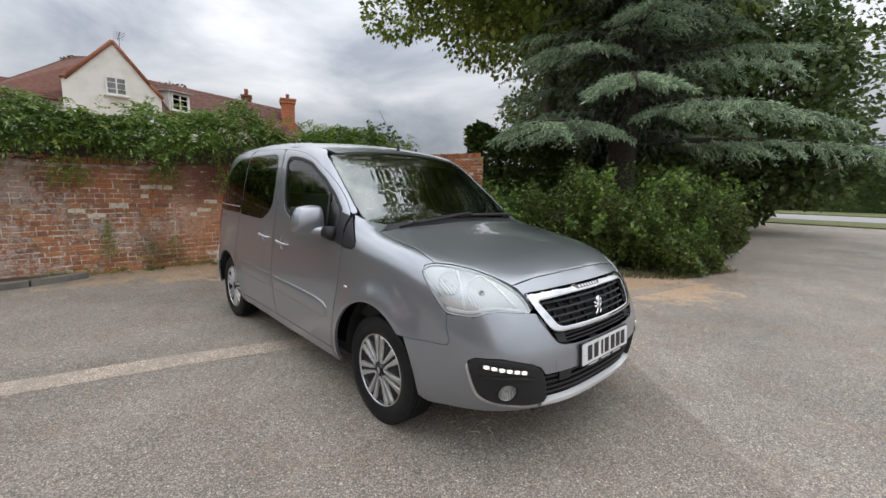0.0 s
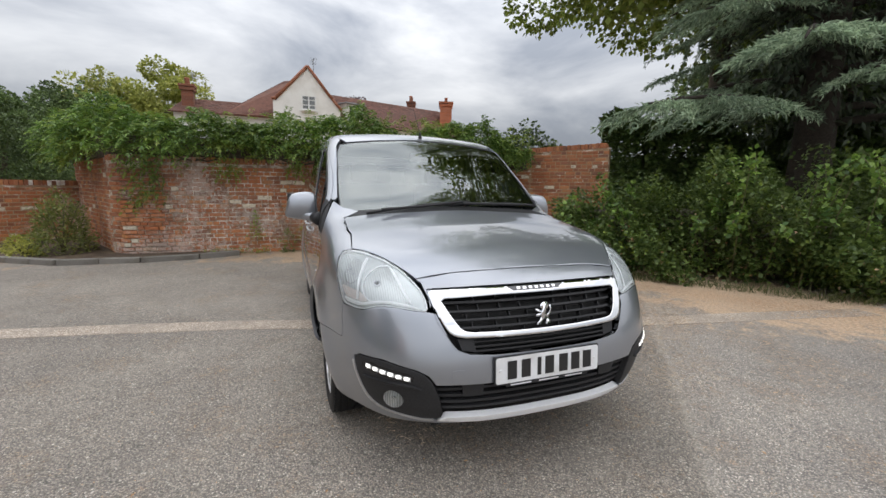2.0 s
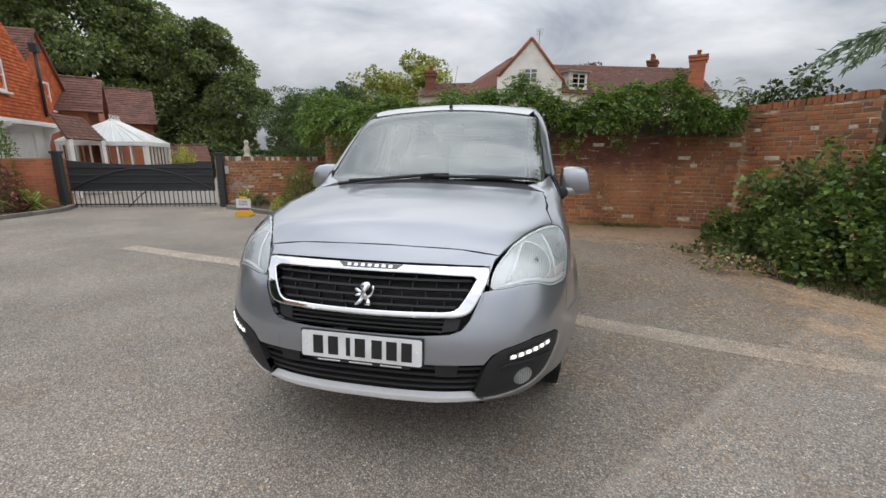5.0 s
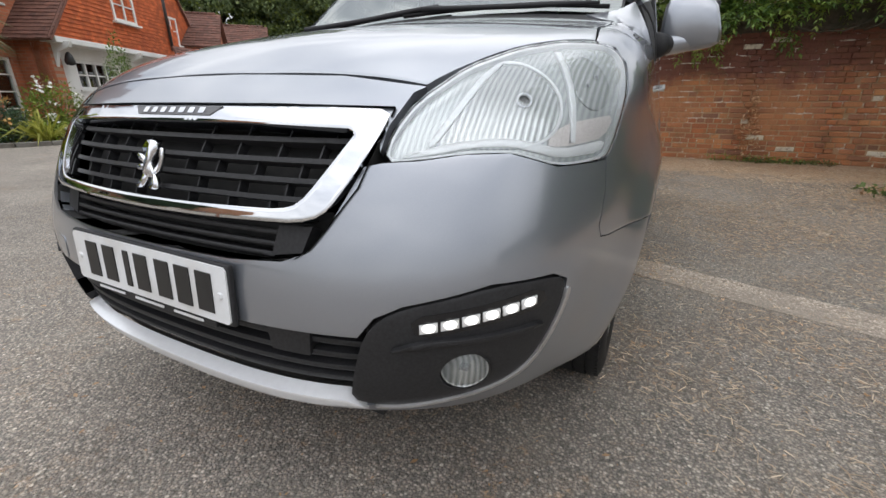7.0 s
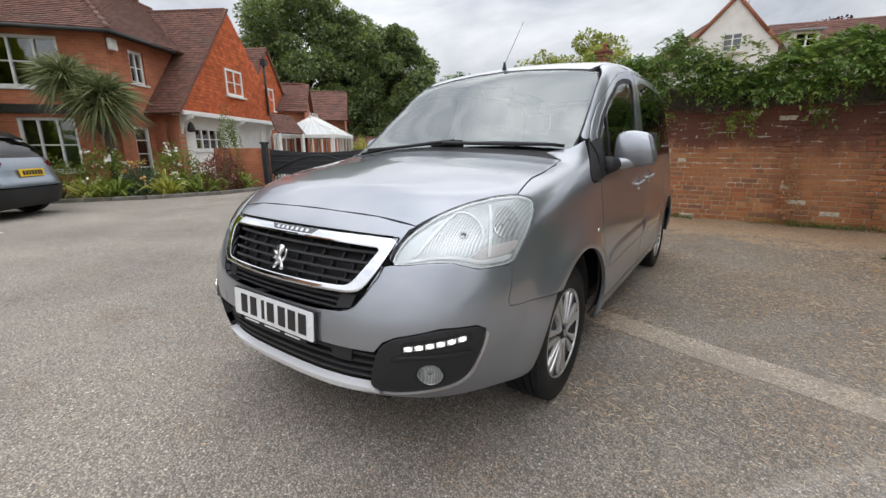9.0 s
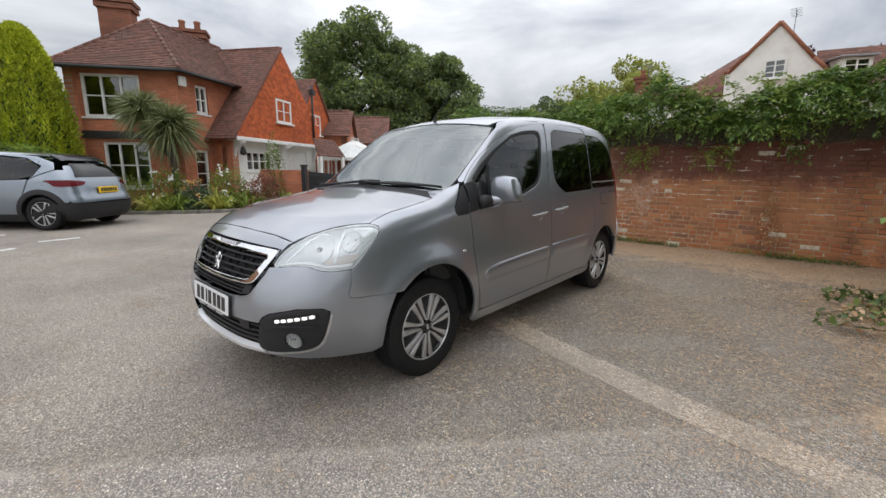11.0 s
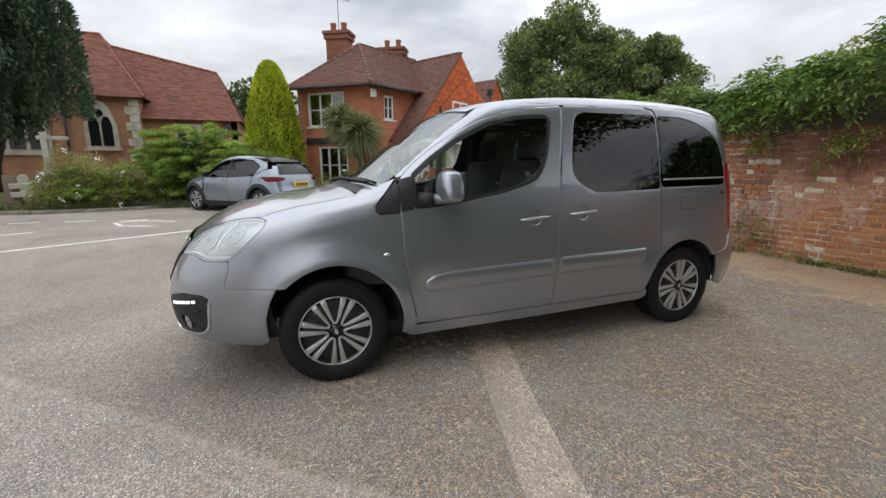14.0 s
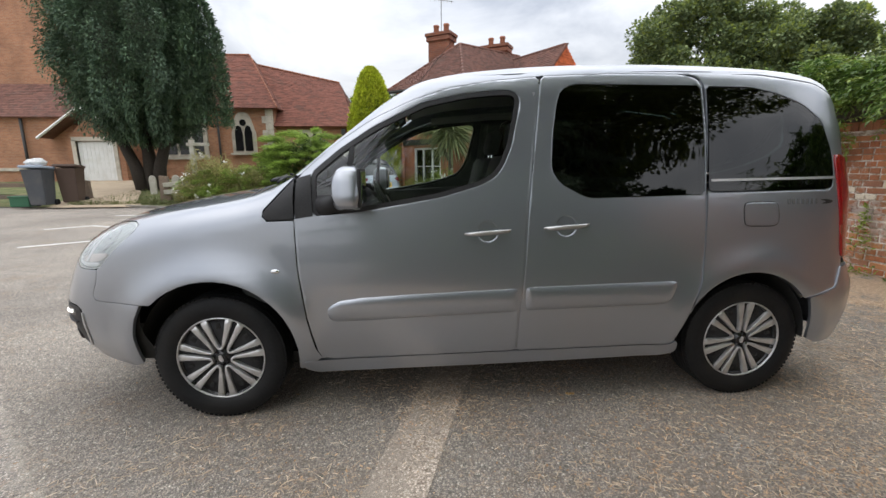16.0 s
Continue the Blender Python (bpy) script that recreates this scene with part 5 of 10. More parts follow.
def stripe(points, width, mat, name="road_line", label="faded white painted parking line on tarmac"):
    """A painted line, a few millimetres proud of the ground."""
    bm = bmesh.new()
    pts = [Vector((*p, 0)) for p in points]
    rows = []
    for i, p in enumerate(pts):
        d = (pts[min(i + 1, len(pts) - 1)] - pts[max(i - 1, 0)]).normalized()
        n = Vector((-d.y, d.x, 0)) * width / 2
        rows.append([bm.verts.new(p + n), bm.verts.new(p - n), bm.verts.new(p - n + Vector((0, 0, .004))), bm.verts.new(p + n + Vector((0, 0, .004)))])
    for a, b in zip(rows, rows[1:]):
        for i in range(4):
            bm.faces.new((a[i], a[(i + 1) % 4], b[(i + 1) % 4], b[i]))
    return tagged(part(name, bm, mat), label, "road marking", "parking lines", "structure")


stripe([(-1.06, -5.05), (-.76, -3.6), (-.57, -2.5), (-.37, -1.5), (-.10, -.5), (.20, .5), (.36, 1.0), (.51, 1.5), (.645, 2.0), (.76, 2.5), (.95, 3.6), (1.24, 5.0)], .25, LINE)
stripe([(5.9, -4.85), (4.0, -6.0), (2.9, -6.8)], .10, WHITE_LINE)
stripe([(4.15, -8.15), (4.9, -8.6), (5.4, -8.3), (5.1, -7.7), (4.4, -7.4)], .09, WHITE_LINE)
stripe([(6.4, -7.2), (7.1, -6.75), (7.7, -7.05), (8.3, -6.5)], .10, WHITE_LINE)
stripe([(6.1, -4.9), (6.9, -4.3)], .10, WHITE_LINE)
for x, y in ((3.2, -8.75), (2.3, -7.4), (5.15, -8.74), (6.3, -9.0), (7.4, -9.1), (8.4, -9.3)):
    stripe([(x - .28, y), (x + .28, y + .06)], .09, WHITE_LINE)

# grass island, road and far verge beyond the entrance
for nm, lab, pts, mat, z in (
        ("verge", "dry grass verge beside the entrance", [(-6, 27), (12, 26), (16, 31), (-6, 33)], GRASS_GROUND, .07),
        ("road", "grey road beyond the grass verge", [(-60, 34), (60, 34), (60, 45), (-60, 45)], surface("far_road", (.26, .26, .26), (.33, .33, .32), 20, .3, .9, .1, world=True), .02),
        ("verge", "green grass verge along the far hedge", [(-60, 45), (60, 45), (60, 60), (-60, 60)], GRASS_GROUND, .10)):
    bm = bmesh.new()
    slab(bm, pts, Matrix(), z)
    tagged(part(nm, bm, mat), lab, nm, kind="structure")

# churchyard: grass that climbs towards the church, and a sandy path
bm = bmesh.new()
rows = []
for y, z in ((-11.75, .03), (-12.3, .14), (-15, .32), (-18, .50), (-22, .72), (-40, .9), (-70, 1.0)):
    rows.append([bm.verts.new((x, y - .02 * (x - 9) ** 2 * (y > -14), z)) for x in (2.6, 5, 7, 9, 11, 13, 16, 22, 40, 80)])
for a, b in zip(rows, rows[1:]):
    for i in range(len(a) - 1):
        bm.faces.new((a[i], a[i + 1], b[i + 1], b[i]))
tagged(part("churchyard_lawn", bm, GRASS_GROUND), "rough dry churchyard grass rising to the church", "lawn", kind="structure")
bm = bmesh.new()
path = [(10.9, -11.6, .045), (11.3, -12.4, .20), (12.6, -15, .36), (14.6, -18, .54), (17.6, -21.9, .77)]
rows = [[bm.verts.new((x - w, y, z)), bm.verts.new((x + w, y, z))] for (x, y, z), w in zip(path, (1.5, 1.25, 1.1, 1.1, 1.3))]
for a, b in zip(rows, rows[1:]):
    bm.faces.new((a[0], a[1], b[1], b[0]))
tagged(part("churchyard_path", bm, SAND), "pale sandy path to the church door", "path", kind="structure")


def kerb(points, h=.10, w=.12, group="kerb stones", label="low grey concrete kerb along the bed"):
    top = thing("kerb", label, "kerb", group=group, kind="structure")
    for a, b in zip(points, points[1:]):
        d = Vector((b[0] - a[0], b[1] - a[1]))
        n = max(1, round(d.length / .6))
        for i in range(n):
            c = Vector(a) + d * (i + .5) / n
            bm = bmesh.new()
            box(bm, (d.length / n - .008, w, h + .06), (0, 0, 0), bevel=.012)
            o = part("kerb_stone", bm, KERB, top)
            o.matrix_basis = pose(c.x, c.y, (h - .06) / 2, random.uniform(-1, 1), 0, math.degrees(math.atan2(d.y, d.x)) + random.uniform(-.8, .8))


kerb([(-4.62, -1.9), (-4.35, -2.5), (-4.2, -3.3), (-4.25, -4.4), (-4.72, -5.2), (-5.45, -6.9)], .09)
kerb([(1.2, -11.7), (.2, -11.2), (-.95, -10.4), (-2.5, -9.95), (-3.9, -10.15), (-4.6, -10.7)], .09, label="low grey kerb along the flower bed")
kerb([(10.0, -11.75), (8.2, -11.2), (6.5, -11.5), (5.0, -12.3), (3.0, -12.4)], .09, label="low grey kerb along the churchyard")
for pts, nm in (([(-4.62, -1.9), (-4.35, -2.5), (-4.2, -3.3), (-4.25, -4.4), (-4.72, -5.2), (-5.5, -6.95), (-6.0, -7.4), (-8.1, -5.5), (-4.85, -3.6), (-4.85, -1.9)], "soil of the bed below the wall"),
                ([(1.2, -11.7), (.2, -11.2), (-.95, -10.4), (-2.5, -9.95), (-3.9, -10.15), (-4.6, -10.7), (-5.2, -12.6), (-2.5, -13.8), (1.5, -15)], "soil of the flower bed by the house")):
    bm = bmesh.new()
    bmesh.ops.triangulate(bm, faces=[bm.faces.new([bm.verts.new((x, y, .055)) for x, y in pts])])
    tagged(part("flower_bed", bm, SOIL), "dark " + nm, "flower bed", kind="structure")

# strip of leaf litter along the foot of the wall and the brambles
rng = np.random.default_rng(11)
LITTER = leaf_mat("dead_leaves", (.40, .23, .12), (.74, .52, .34), .8, .2)


def litter(line, spread, count, size):
    pts = np.array(line, float)
    seg = rng.integers(0, len(pts) - 1, count)
    u = rng.random((count, 1))
    p = pts[seg] * (1 - u) + pts[seg + 1] * u
    p = p + np.abs(rng.normal(0, 1, (count, 1))) * np.array([spread])
    p = p + rng.normal(0, .12, (count, 2))
    return np.concatenate([p, np.full((count, 1), .006)], 1), np.full(count, size) * rng.uniform(.4, 1.3, count)


def strewn(name, at, size, mat, rng):
    """Dead leaves that lie flat, a little curled."""
    n = len(at)
    a = rng.uniform(0, 6.283, n)
    d = np.stack([np.cos(a), np.sin(a), rng.normal(0, .08, n)], 1)
    s = np.stack([-np.sin(a), np.cos(a), rng.normal(0, .12, n)], 1)
    L = size[:, None]
    up = np.array([0, 0, 1.0])
    verts = np.stack([at - L * d, at + L * (.45 * s + .12 * up), at + L * (d + .1 * up), at - L * (.45 * s - .12 * up)], 1).reshape(-1, 3)
    k = np.arange(n)[:, None] * 4
    return put(name, soup(name, verts, np.concatenate([k + [0, 2, 1], k + [0, 3, 2]], 1).reshape(-1, 3), mat))


a1, s1 = litter([(-4.65, -.6), (-4.7, 2.0), (-4.75, 3.2), (-4.4, 4.2)], (.65, 0), 10000, .016)
a2, s2 = litter([(-4.2, 3.6), (-2.4, 2.95), (-1.0, 3.35), (.2, 4.2), (1.1, 4.9), (1.6, 7)], (.26, -.32), 9500, .015)
a3 = np.stack([rng.uniform(-4, 5, 500), rng.uniform(-3, 5, 500), np.full(500, .006)], 1)
s3 = rng.uniform(.008, .018, 500)
a4 = np.stack([rng.uniform(-3.5, 5.5, 9000), rng.uniform(-4, 5, 9000), np.full(9000, .004)], 1)
s4 = rng.uniform(.003, .009, 9000)
# drifts: thicker on the browner side, in loose heaps
n5 = 26000
a5 = np.stack([-4.6 + 5.9 * rng.beta(1.0, 1.3, n5), rng.uniform(.6, 4.6, n5), np.full(n5, .005)], 1)
heap = np.sin(a5[:, 0] * 2.3 + 1) * np.sin(a5[:, 1] * 2.9) + .7 * np.sin(a5[:, 0] * 5.7) * np.sin(a5[:, 1] * 6.1 + 2) + rng.normal(0, .5, n5)
a5 = a5[(heap > .35) & (.662 * a5[:, 0] + .7495 * a5[:, 1] < 2.9)]
s5 = rng.uniform(.005, .015, len(a5))
at = np.concatenate([a1, a2, a3, a4, a5])
tagged(strewn("leaf_litter", at, np.concatenate([s1, s2, s3, s4, s5]) * .8, LITTER, rng), "brown dead leaves scattered over the tarmac", "leaf litter", kind="stuff")
# thin curled straws of dead needles and stalks, drifted thickest on the browner side and along the worn line
n6 = 60000
a6 = np.stack([-4.7 + 6.6 * rng.beta(1.0, 1.15, n6), rng.uniform(-.6, 4.4, n6), rng.uniform(.004, .011, n6)], 1)
heap = np.sin(a6[:, 0] * 2.3 + 1) * np.sin(a6[:, 1] * 2.9) + .7 * np.sin(a6[:, 0] * 5.7) * np.sin(a6[:, 1] * 6.1 + 2) + rng.normal(0, .6, n6)
a6 = a6[(heap + .25 * a6[:, 1] > .55) & (.662 * a6[:, 0] + .7495 * a6[:, 1] < 2.6)]
turn6 = rng.uniform(0, 6.283, len(a6))
STRAW = leaf_mat("dry_straw", (.50, .375, .265), (.82, .67, .51), .8, .15)
tagged(tufts("straw", a6, np.stack([np.cos(turn6), np.sin(turn6), rng.uniform(0, .16, len(a6))], 1), rng.uniform(.015, .05, len(a6)), .0034, STRAW, rng=rng, bend=.05), "tan straw of dead needles and stalks on the tarmac", "litter", kind="stuff")
# a fallen yellow leaf or two that stand out
YLEAF = surface("yellow_leaf", (.55, .30, .08), (.62, .38, .14), 40, rough=.7, bumpy=.2)
for x, y, r in ((-.45, .78, 10), (-2.3, 2.6, 130)):
    bm = bmesh.new()
    slab(bm, soften([(-.03, 0), (-.013, .015), (.0, .010), (.013, .017), (.033, 0), (.013, -.016), (.0, -.008), (-.013, -.013)], 1), pose(x, y, .006, 6, -5, r), .002)
    tagged(part("fallen_leaf", bm, YLEAF), "fallen yellow-brown leaf lying on the tarmac", "leaf", "fallen leaves")

# ---- brick walls ----
def wall_stains(nt, vec, col):
    """Old stains that run over bricks and joints alike, an orange clay wash and algae in blots; also a purple-brown
    upper band.
    """
    pos = nt.nodes.new("ShaderNodeSeparateXYZ")
    nt.links.new(vec, pos.inputs[0])

    def span(src, a, b, low=0.0, high=1.0):
        f = nt.nodes.new("ShaderNodeMapRange")
        for key, value in (("From Min", a), ("From Max", b), ("To Min", low), ("To Max", high)):
            f.inputs[key].default_value = value
        nt.links.new(src, f.inputs["Value"])
        return f.outputs[0]

    def math2(kind, a, b):
        q = nt.nodes.new("ShaderNodeMath")
        q.operation = kind
        for i, v in enumerate((a, b)):
            if isinstance(v, float):
                q.inputs[i].default_value = v
            else:
                nt.links.new(v, q.inputs[i])
        return q.outputs[0]
    here = math2("MULTIPLY", span(pos.outputs["Y"], -1.3, -.1), span(pos.outputs["Y"], 4.4, 3.0))
    wash = math2("MULTIPLY", span(noisy(nt, vec, 1.15, 5, .65), .40, .62, 0.0, .82), here)
    tone = blend(nt, noisy(nt, vec, 14, 5, .7), (.30, .125, .055), (.53, .25, .115))
    col = blend(nt, wash, col, tone)
    # purple-brown and darker above a ragged edge, towards the top
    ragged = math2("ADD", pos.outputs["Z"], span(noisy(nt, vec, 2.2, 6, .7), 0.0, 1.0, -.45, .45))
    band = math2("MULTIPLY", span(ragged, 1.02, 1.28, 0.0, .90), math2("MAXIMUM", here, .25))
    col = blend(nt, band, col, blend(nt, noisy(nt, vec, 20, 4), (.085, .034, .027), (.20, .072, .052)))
    algae = span(noisy(nt, vec, 3.4, 6, .75), .56, .70, 0.0, .60)
    return blend(nt, algae, col, (.155, .115, .055))


def brick_mat(name, reds, lime=.62, soot=(.09, .055, .04), stained=False):
    """Bricks: each its own red, with lime bloom and dark weathering in patches."""
    mat, nt, bs = material(name)
    vec = coords(nt, 1, True)
    info = nt.nodes.new("ShaderNodeObjectInfo").outputs["Random"]
    isl = nt.nodes.new("ShaderNodeNewGeometry").outputs["Random Per Island"]
    add = nt.nodes.new("ShaderNodeMath")
    add.operation = "ADD"
    nt.links.new(info, add.inputs[0])
    nt.links.new(isl, add.inputs[1])
    fr = nt.nodes.new("ShaderNodeMath")
    fr.operation = "FRACT"
    nt.links.new(add.outputs[0], fr.inputs[0])
    col = ramp(nt, fr.outputs[0], [(i / (len(reds) - 1), c) for i, c in enumerate(reds)])
    grain = noisy(nt, vec, 90, 5)
    col = blend(nt, 1.0, col, ramp(nt, grain, [(.3, (.72, .72, .72)), (.7, (1.25, 1.22, 1.2))]), "MULTIPLY")
    pale = noisy(nt, vec, 1.1, 3)
    speck = noisy(nt, vec, 16, 6, .8)
    # lime has bloomed most on the stretch nearer the gate
    pos = nt.nodes.new("ShaderNodeSeparateXYZ")
    nt.links.new(vec, pos.inputs[0])
    gate = nt.nodes.new("ShaderNodeMapRange")
    for key, value in (("From Min", 2.6), ("From Max", -1.4), ("To Min", .86), ("To Max", 1.36)):
        gate.inputs[key].default_value = value
    nt.links.new(pos.outputs["Y"], gate.inputs["Value"])
    bloom = nt.nodes.new("ShaderNodeMath")
    bloom.operation = "MULTIPLY"
    past = nt.nodes.new("ShaderNodeMapRange")
    for key, value in (("From Min", -4.6), ("From Max", -3.4), ("To Min", .84), ("To Max", 1.0)):
        past.inputs[key].default_value = value
    nt.links.new(pos.outputs["Y"], past.inputs["Value"])
    low = nt.nodes.new("ShaderNodeMath")
    low.operation = "MULTIPLY"
    nt.links.new(pale, low.inputs[0])
    nt.links.new(past.outputs[0], low.inputs[1])
    nt.links.new(low.outputs[0], bloom.inputs[0])
    nt.links.new(gate.outputs[0], bloom.inputs[1])
    mul = nt.nodes.new("ShaderNodeMath")
    mul.operation = "MULTIPLY"
    nt.links.new(bloom.outputs[0], mul.inputs[0])
    nt.links.new(speck, mul.inputs[1])
    col = blend(nt, ramp(nt, mul.outputs[0], [(.315, (0, 0, 0)), (.37, (lime, lime, lime))]), col, (.58, .52, .47))
    dark = noisy(nt, vec, .9, 6, .7)
    col = blend(nt, ramp(nt, dark, [(.48, (0, 0, 0)), (.72, (.62, .62, .62))]), col, soot)
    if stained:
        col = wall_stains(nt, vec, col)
        odd = nt.nodes.new("ShaderNodeMath")
        odd.operation = "GREATER_THAN"
        odd.inputs[1].default_value = .978
        nt.links.new(fr.outputs[0], odd.inputs[0])
        col = blend(nt, blend(nt, 1.0, odd.outputs[0], ramp(nt, speck, [(.34, (.2, .2, .2)), (.5, (1, 1, 1))]), "MULTIPLY"), col, (.66, .59, .47))
    nt.links.new(col, bs.inputs["Base Color"])
    bs.inputs["Roughness"].default_value = .9
    bump(nt, bs, grain, .5, .006)
    return mat


OLD_BRICK = brick_mat("old_brick", [(.36, .125, .055), (.47, .17, .068), (.27, .115, .065), (.54, .22, .085), (.40, .15, .068), (.58, .27, .11), (.30, .12, .062), (.50, .205, .095), (.43, .15, .06), (.33, .15, .085), (.19, .095, .065)], stained=True)
def mortar_mat():
    """Mortar: tan, and washed white with lime on the stretch nearer the gate."""
    mat, nt, bs = material("lime_mortar")
    vec = coords(nt, 1, True)
    grain = noisy(nt, vec, 50, 6)
    tan = blend(nt, grain, (.27, .165, .09), (.54, .385, .235))
    white = blend(nt, ramp(nt, noisy(nt, vec, 9, 5, .7), [(.44, (0, 0, 0)), (.62, (1, 1, 1))]), (.27, .20, .145), (.72, .67, .60))
    pos = nt.nodes.new("ShaderNodeSeparateXYZ")
    nt.links.new(vec, pos.inputs[0])
    gate = nt.nodes.new("ShaderNodeMapRange")
    for key, value in (("From Min", 1.0), ("From Max", -.8), ("To Min", .0), ("To Max", 1.0)):
        gate.inputs[key].default_value = value
    nt.links.new(pos.outputs["Y"], gate.inputs["Value"])
    past = nt.nodes.new("ShaderNodeMapRange")
    for key, value in (("From Min", -4.6), ("From Max", -3.4), ("To Min", .12), ("To Max", 1.0)):
        past.inputs[key].default_value = value
    nt.links.new(pos.outputs["Y"], past.inputs["Value"])
    wash = nt.nodes.new("ShaderNodeMath")
    wash.operation = "MULTIPLY"
    nt.links.new(gate.outputs[0], wash.inputs[0])
    nt.links.new(past.outputs[0], wash.inputs[1])
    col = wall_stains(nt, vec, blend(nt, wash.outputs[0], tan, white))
    # flecks of white lime left in the joints, in runs along the courses
    runs = node(nt, "ShaderNodeMapping")
    runs.inputs["Scale"].default_value = (3.2, 3.2, 15.0)
    nt.links.new(vec, runs.inputs["Vector"])
    fleck = ramp(nt, noisy(nt, runs.outputs[0], 1.0, 5, .75), [(.56, (0, 0, 0)), (.63, (.9, .9, .9))])
    col = blend(nt, fleck, col, (.70, .64, .55))
    nt.links.new(col, bs.inputs["Base Color"])
    bs.inputs["Roughness"].default_value = .95
    bump(nt, bs, grain, .4, .004)
    return mat


MORTAR = mortar_mat()


WHITEWASH = surface("flaking_whitewash", (.66, .64, .60), (.80, .78, .74), 30, 14, .9, .3, dirt=(.42, .24, .17))


def tag_stuff(ob):
    ob["kind"] = "stuff"
    return ob


def brick_shape(w, d, h):
    """A worn brick, its front edges rounded off."""
    bm = bmesh.new()
    box(bm, (w, d, h), (0, 0, 0))
    front = [e for e in bm.edges if all(v.co.y < 0 for v in e.verts)]
    bmesh.ops.bevel(bm, geom=front, offset=.006, segments=1, affect="EDGES")
    me = bpy.data.meshes.new("brick")
    bm.to_mesh(me)
    bm.free()
    me.materials.append(OLD_BRICK)
    return me


def brick_wall(name, label, path, high, near=None, thick=.34, mat=None, pitch=.0765, cap=True, washed=0.0):
    """A brick wall along a plan line, its face on the right hand of the line. high: a function of the length along it.
    near: the stretch (from, to, top) whose bricks are objects of their own."""
    mat = mat or OLD_BRICK
    wall = thing(name, label, "wall", kind="structure")
    pts = [Vector(p) for p in path]
    lens = [0.0]
    for a, b in zip(pts, pts[1:]):
        lens.append(lens[-1] + (b - a).length)
    total = lens[-1]

    def at(s):
        s = min(max(s, 0), total - 1e-6)
        i = max(k for k in range(len(lens) - 1) if lens[k] <= s)
        d = (pts[i + 1] - pts[i]).normalized()
        return pts[i] + d * (s - lens[i]), d
    # mortar core
    bm = bmesh.new()
    n = max(2, int(total / .25))
    rows = []
    for i in range(n + 1):
        p, d = at(total * i / n)
        _, d2 = at(total * i / n - .15)
        d = (d + d2).normalized()
        q = Vector((d.y, -d.x))
        h = high(total * i / n)
        if any(abs(total * i / n - b) < .2 for b in lens[1:-1]):
            p = p - q * .016
        rows.append([bm.verts.new((p.x, p.y, -.05)), bm.verts.new((p.x, p.y, h)), bm.verts.new((p.x - q.x * thick, p.y - q.y * thick, h)), bm.verts.new((p.x - q.x * thick, p.y - q.y * thick, -.05))])
    for a, b in zip(rows, rows[1:]):
        for k in range(4):
            bm.faces.new((a[k], a[(k + 1) % 4], b[(k + 1) % 4], b[k]))
    bm.faces.new(rows[0])
    bm.faces.new(rows[-1][::-1])
    part("mortar", bm, MORTAR, wall, "pale lime mortar")
    rr = random.Random(name)
    shapes = {"s": [brick_shape(.211 + k * .003, .06, .0625) for k in range(3)], "h": [brick_shape(.100 + k * .003, .06, .0625) for k in range(3)]}
    rest_v, rest_f = [], []
    singles = 0
    course = 0
    z = .0
    top = max(high(total * i / 40) for i in range(41))
    while z + .07 < top:
        # courses of headers between courses that mix both
        if course % 4 == 3:
            run = ["h"]
        else:
            run = ["s", "s", "h"] if course % 2 else ["s", "h"]
        s, k = (course % 3) * .057 - .03, 0
        while s < total:
            kind = run[k % len(run)]
            w = .225 if kind == "s" else .1125
            mid = s + w / 2
            if 0 < mid < total and z + .075 < high(mid):
                p, d = at(mid)
                q = Vector((d.y, -d.x))
                out = rr.uniform(-.001, .009)
                m = Matrix.Translation((p.x + q.x * (out - .0265), p.y + q.y * (out - .0265), z + .038 + rr.uniform(-.0035, .0035) + .006 * math.sin(mid * 1.3 + course * .4))) @ Matrix(((d.x, -q.x, 0, 0), (d.y, -q.y, 0, 0), (0, 0, 1, 0), (0, 0, 0, 1))) @ pose(0, 0, 0, 0, rr.uniform(-1.3, 1.3), rr.uniform(-1.2, 1.2)) @ Matrix.Diagonal((rr.uniform(.93, 1.02), 1, rr.uniform(.90, 1.06), 1))
                me = shapes[kind][rr.randrange(3)]
                if near and near[0] < mid < near[1] and near[2] < z < near[3] and singles < 300:
                    o = put("brick", me, wall)
                    o.matrix_basis = m
                    singles += 1
                else:
                    base = len(rest_v)
                    rest_v += [m @ v.co for v in me.vertices]
                    rest_f += [[base + i for i in q2.vertices] for q2 in me.polygons]
            s += w
            k += 1
        z += pitch
        course += 1
    if rest_v:
        o = put("brickwork", mesh_of("brickwork", rest_v, rest_f, mat), wall)
        o["kind"] = "stuff"
    if cap:
        # bricks on edge along the top
        bm, pale = bmesh.new(), bmesh.new()
        s = .04
        while s < total - .04:
            p, d = at(s)
            q = Vector((d.y, -d.x))
            h = high(s)
            box(pale if rr.random() < washed else bm, (.066, thick + .03, .105), (p.x - q.x * thick / 2, p.y - q.y * thick / 2, h + .045 + rr.uniform(-.006, .006)), (0, 0, math.degrees(math.atan2(d.y, d.x)) + rr.uniform(-2, 2)))
            s += .076
        part("coping", bm, mat, wall, "bricks on edge along the top")
        if washed:
            tag_stuff(part("whitened_coping", pale, WHITEWASH, wall, "bricks on edge with flaking white paint"))
        else:
            pale.free()
    return wall


def main_top(s):
    return 1.66 + .16 * min(1, max(0, s - 3.0)) + min(1, max(0, s - 6.2) / 2.0) * .29 + max(0, s - 8.2) * .05


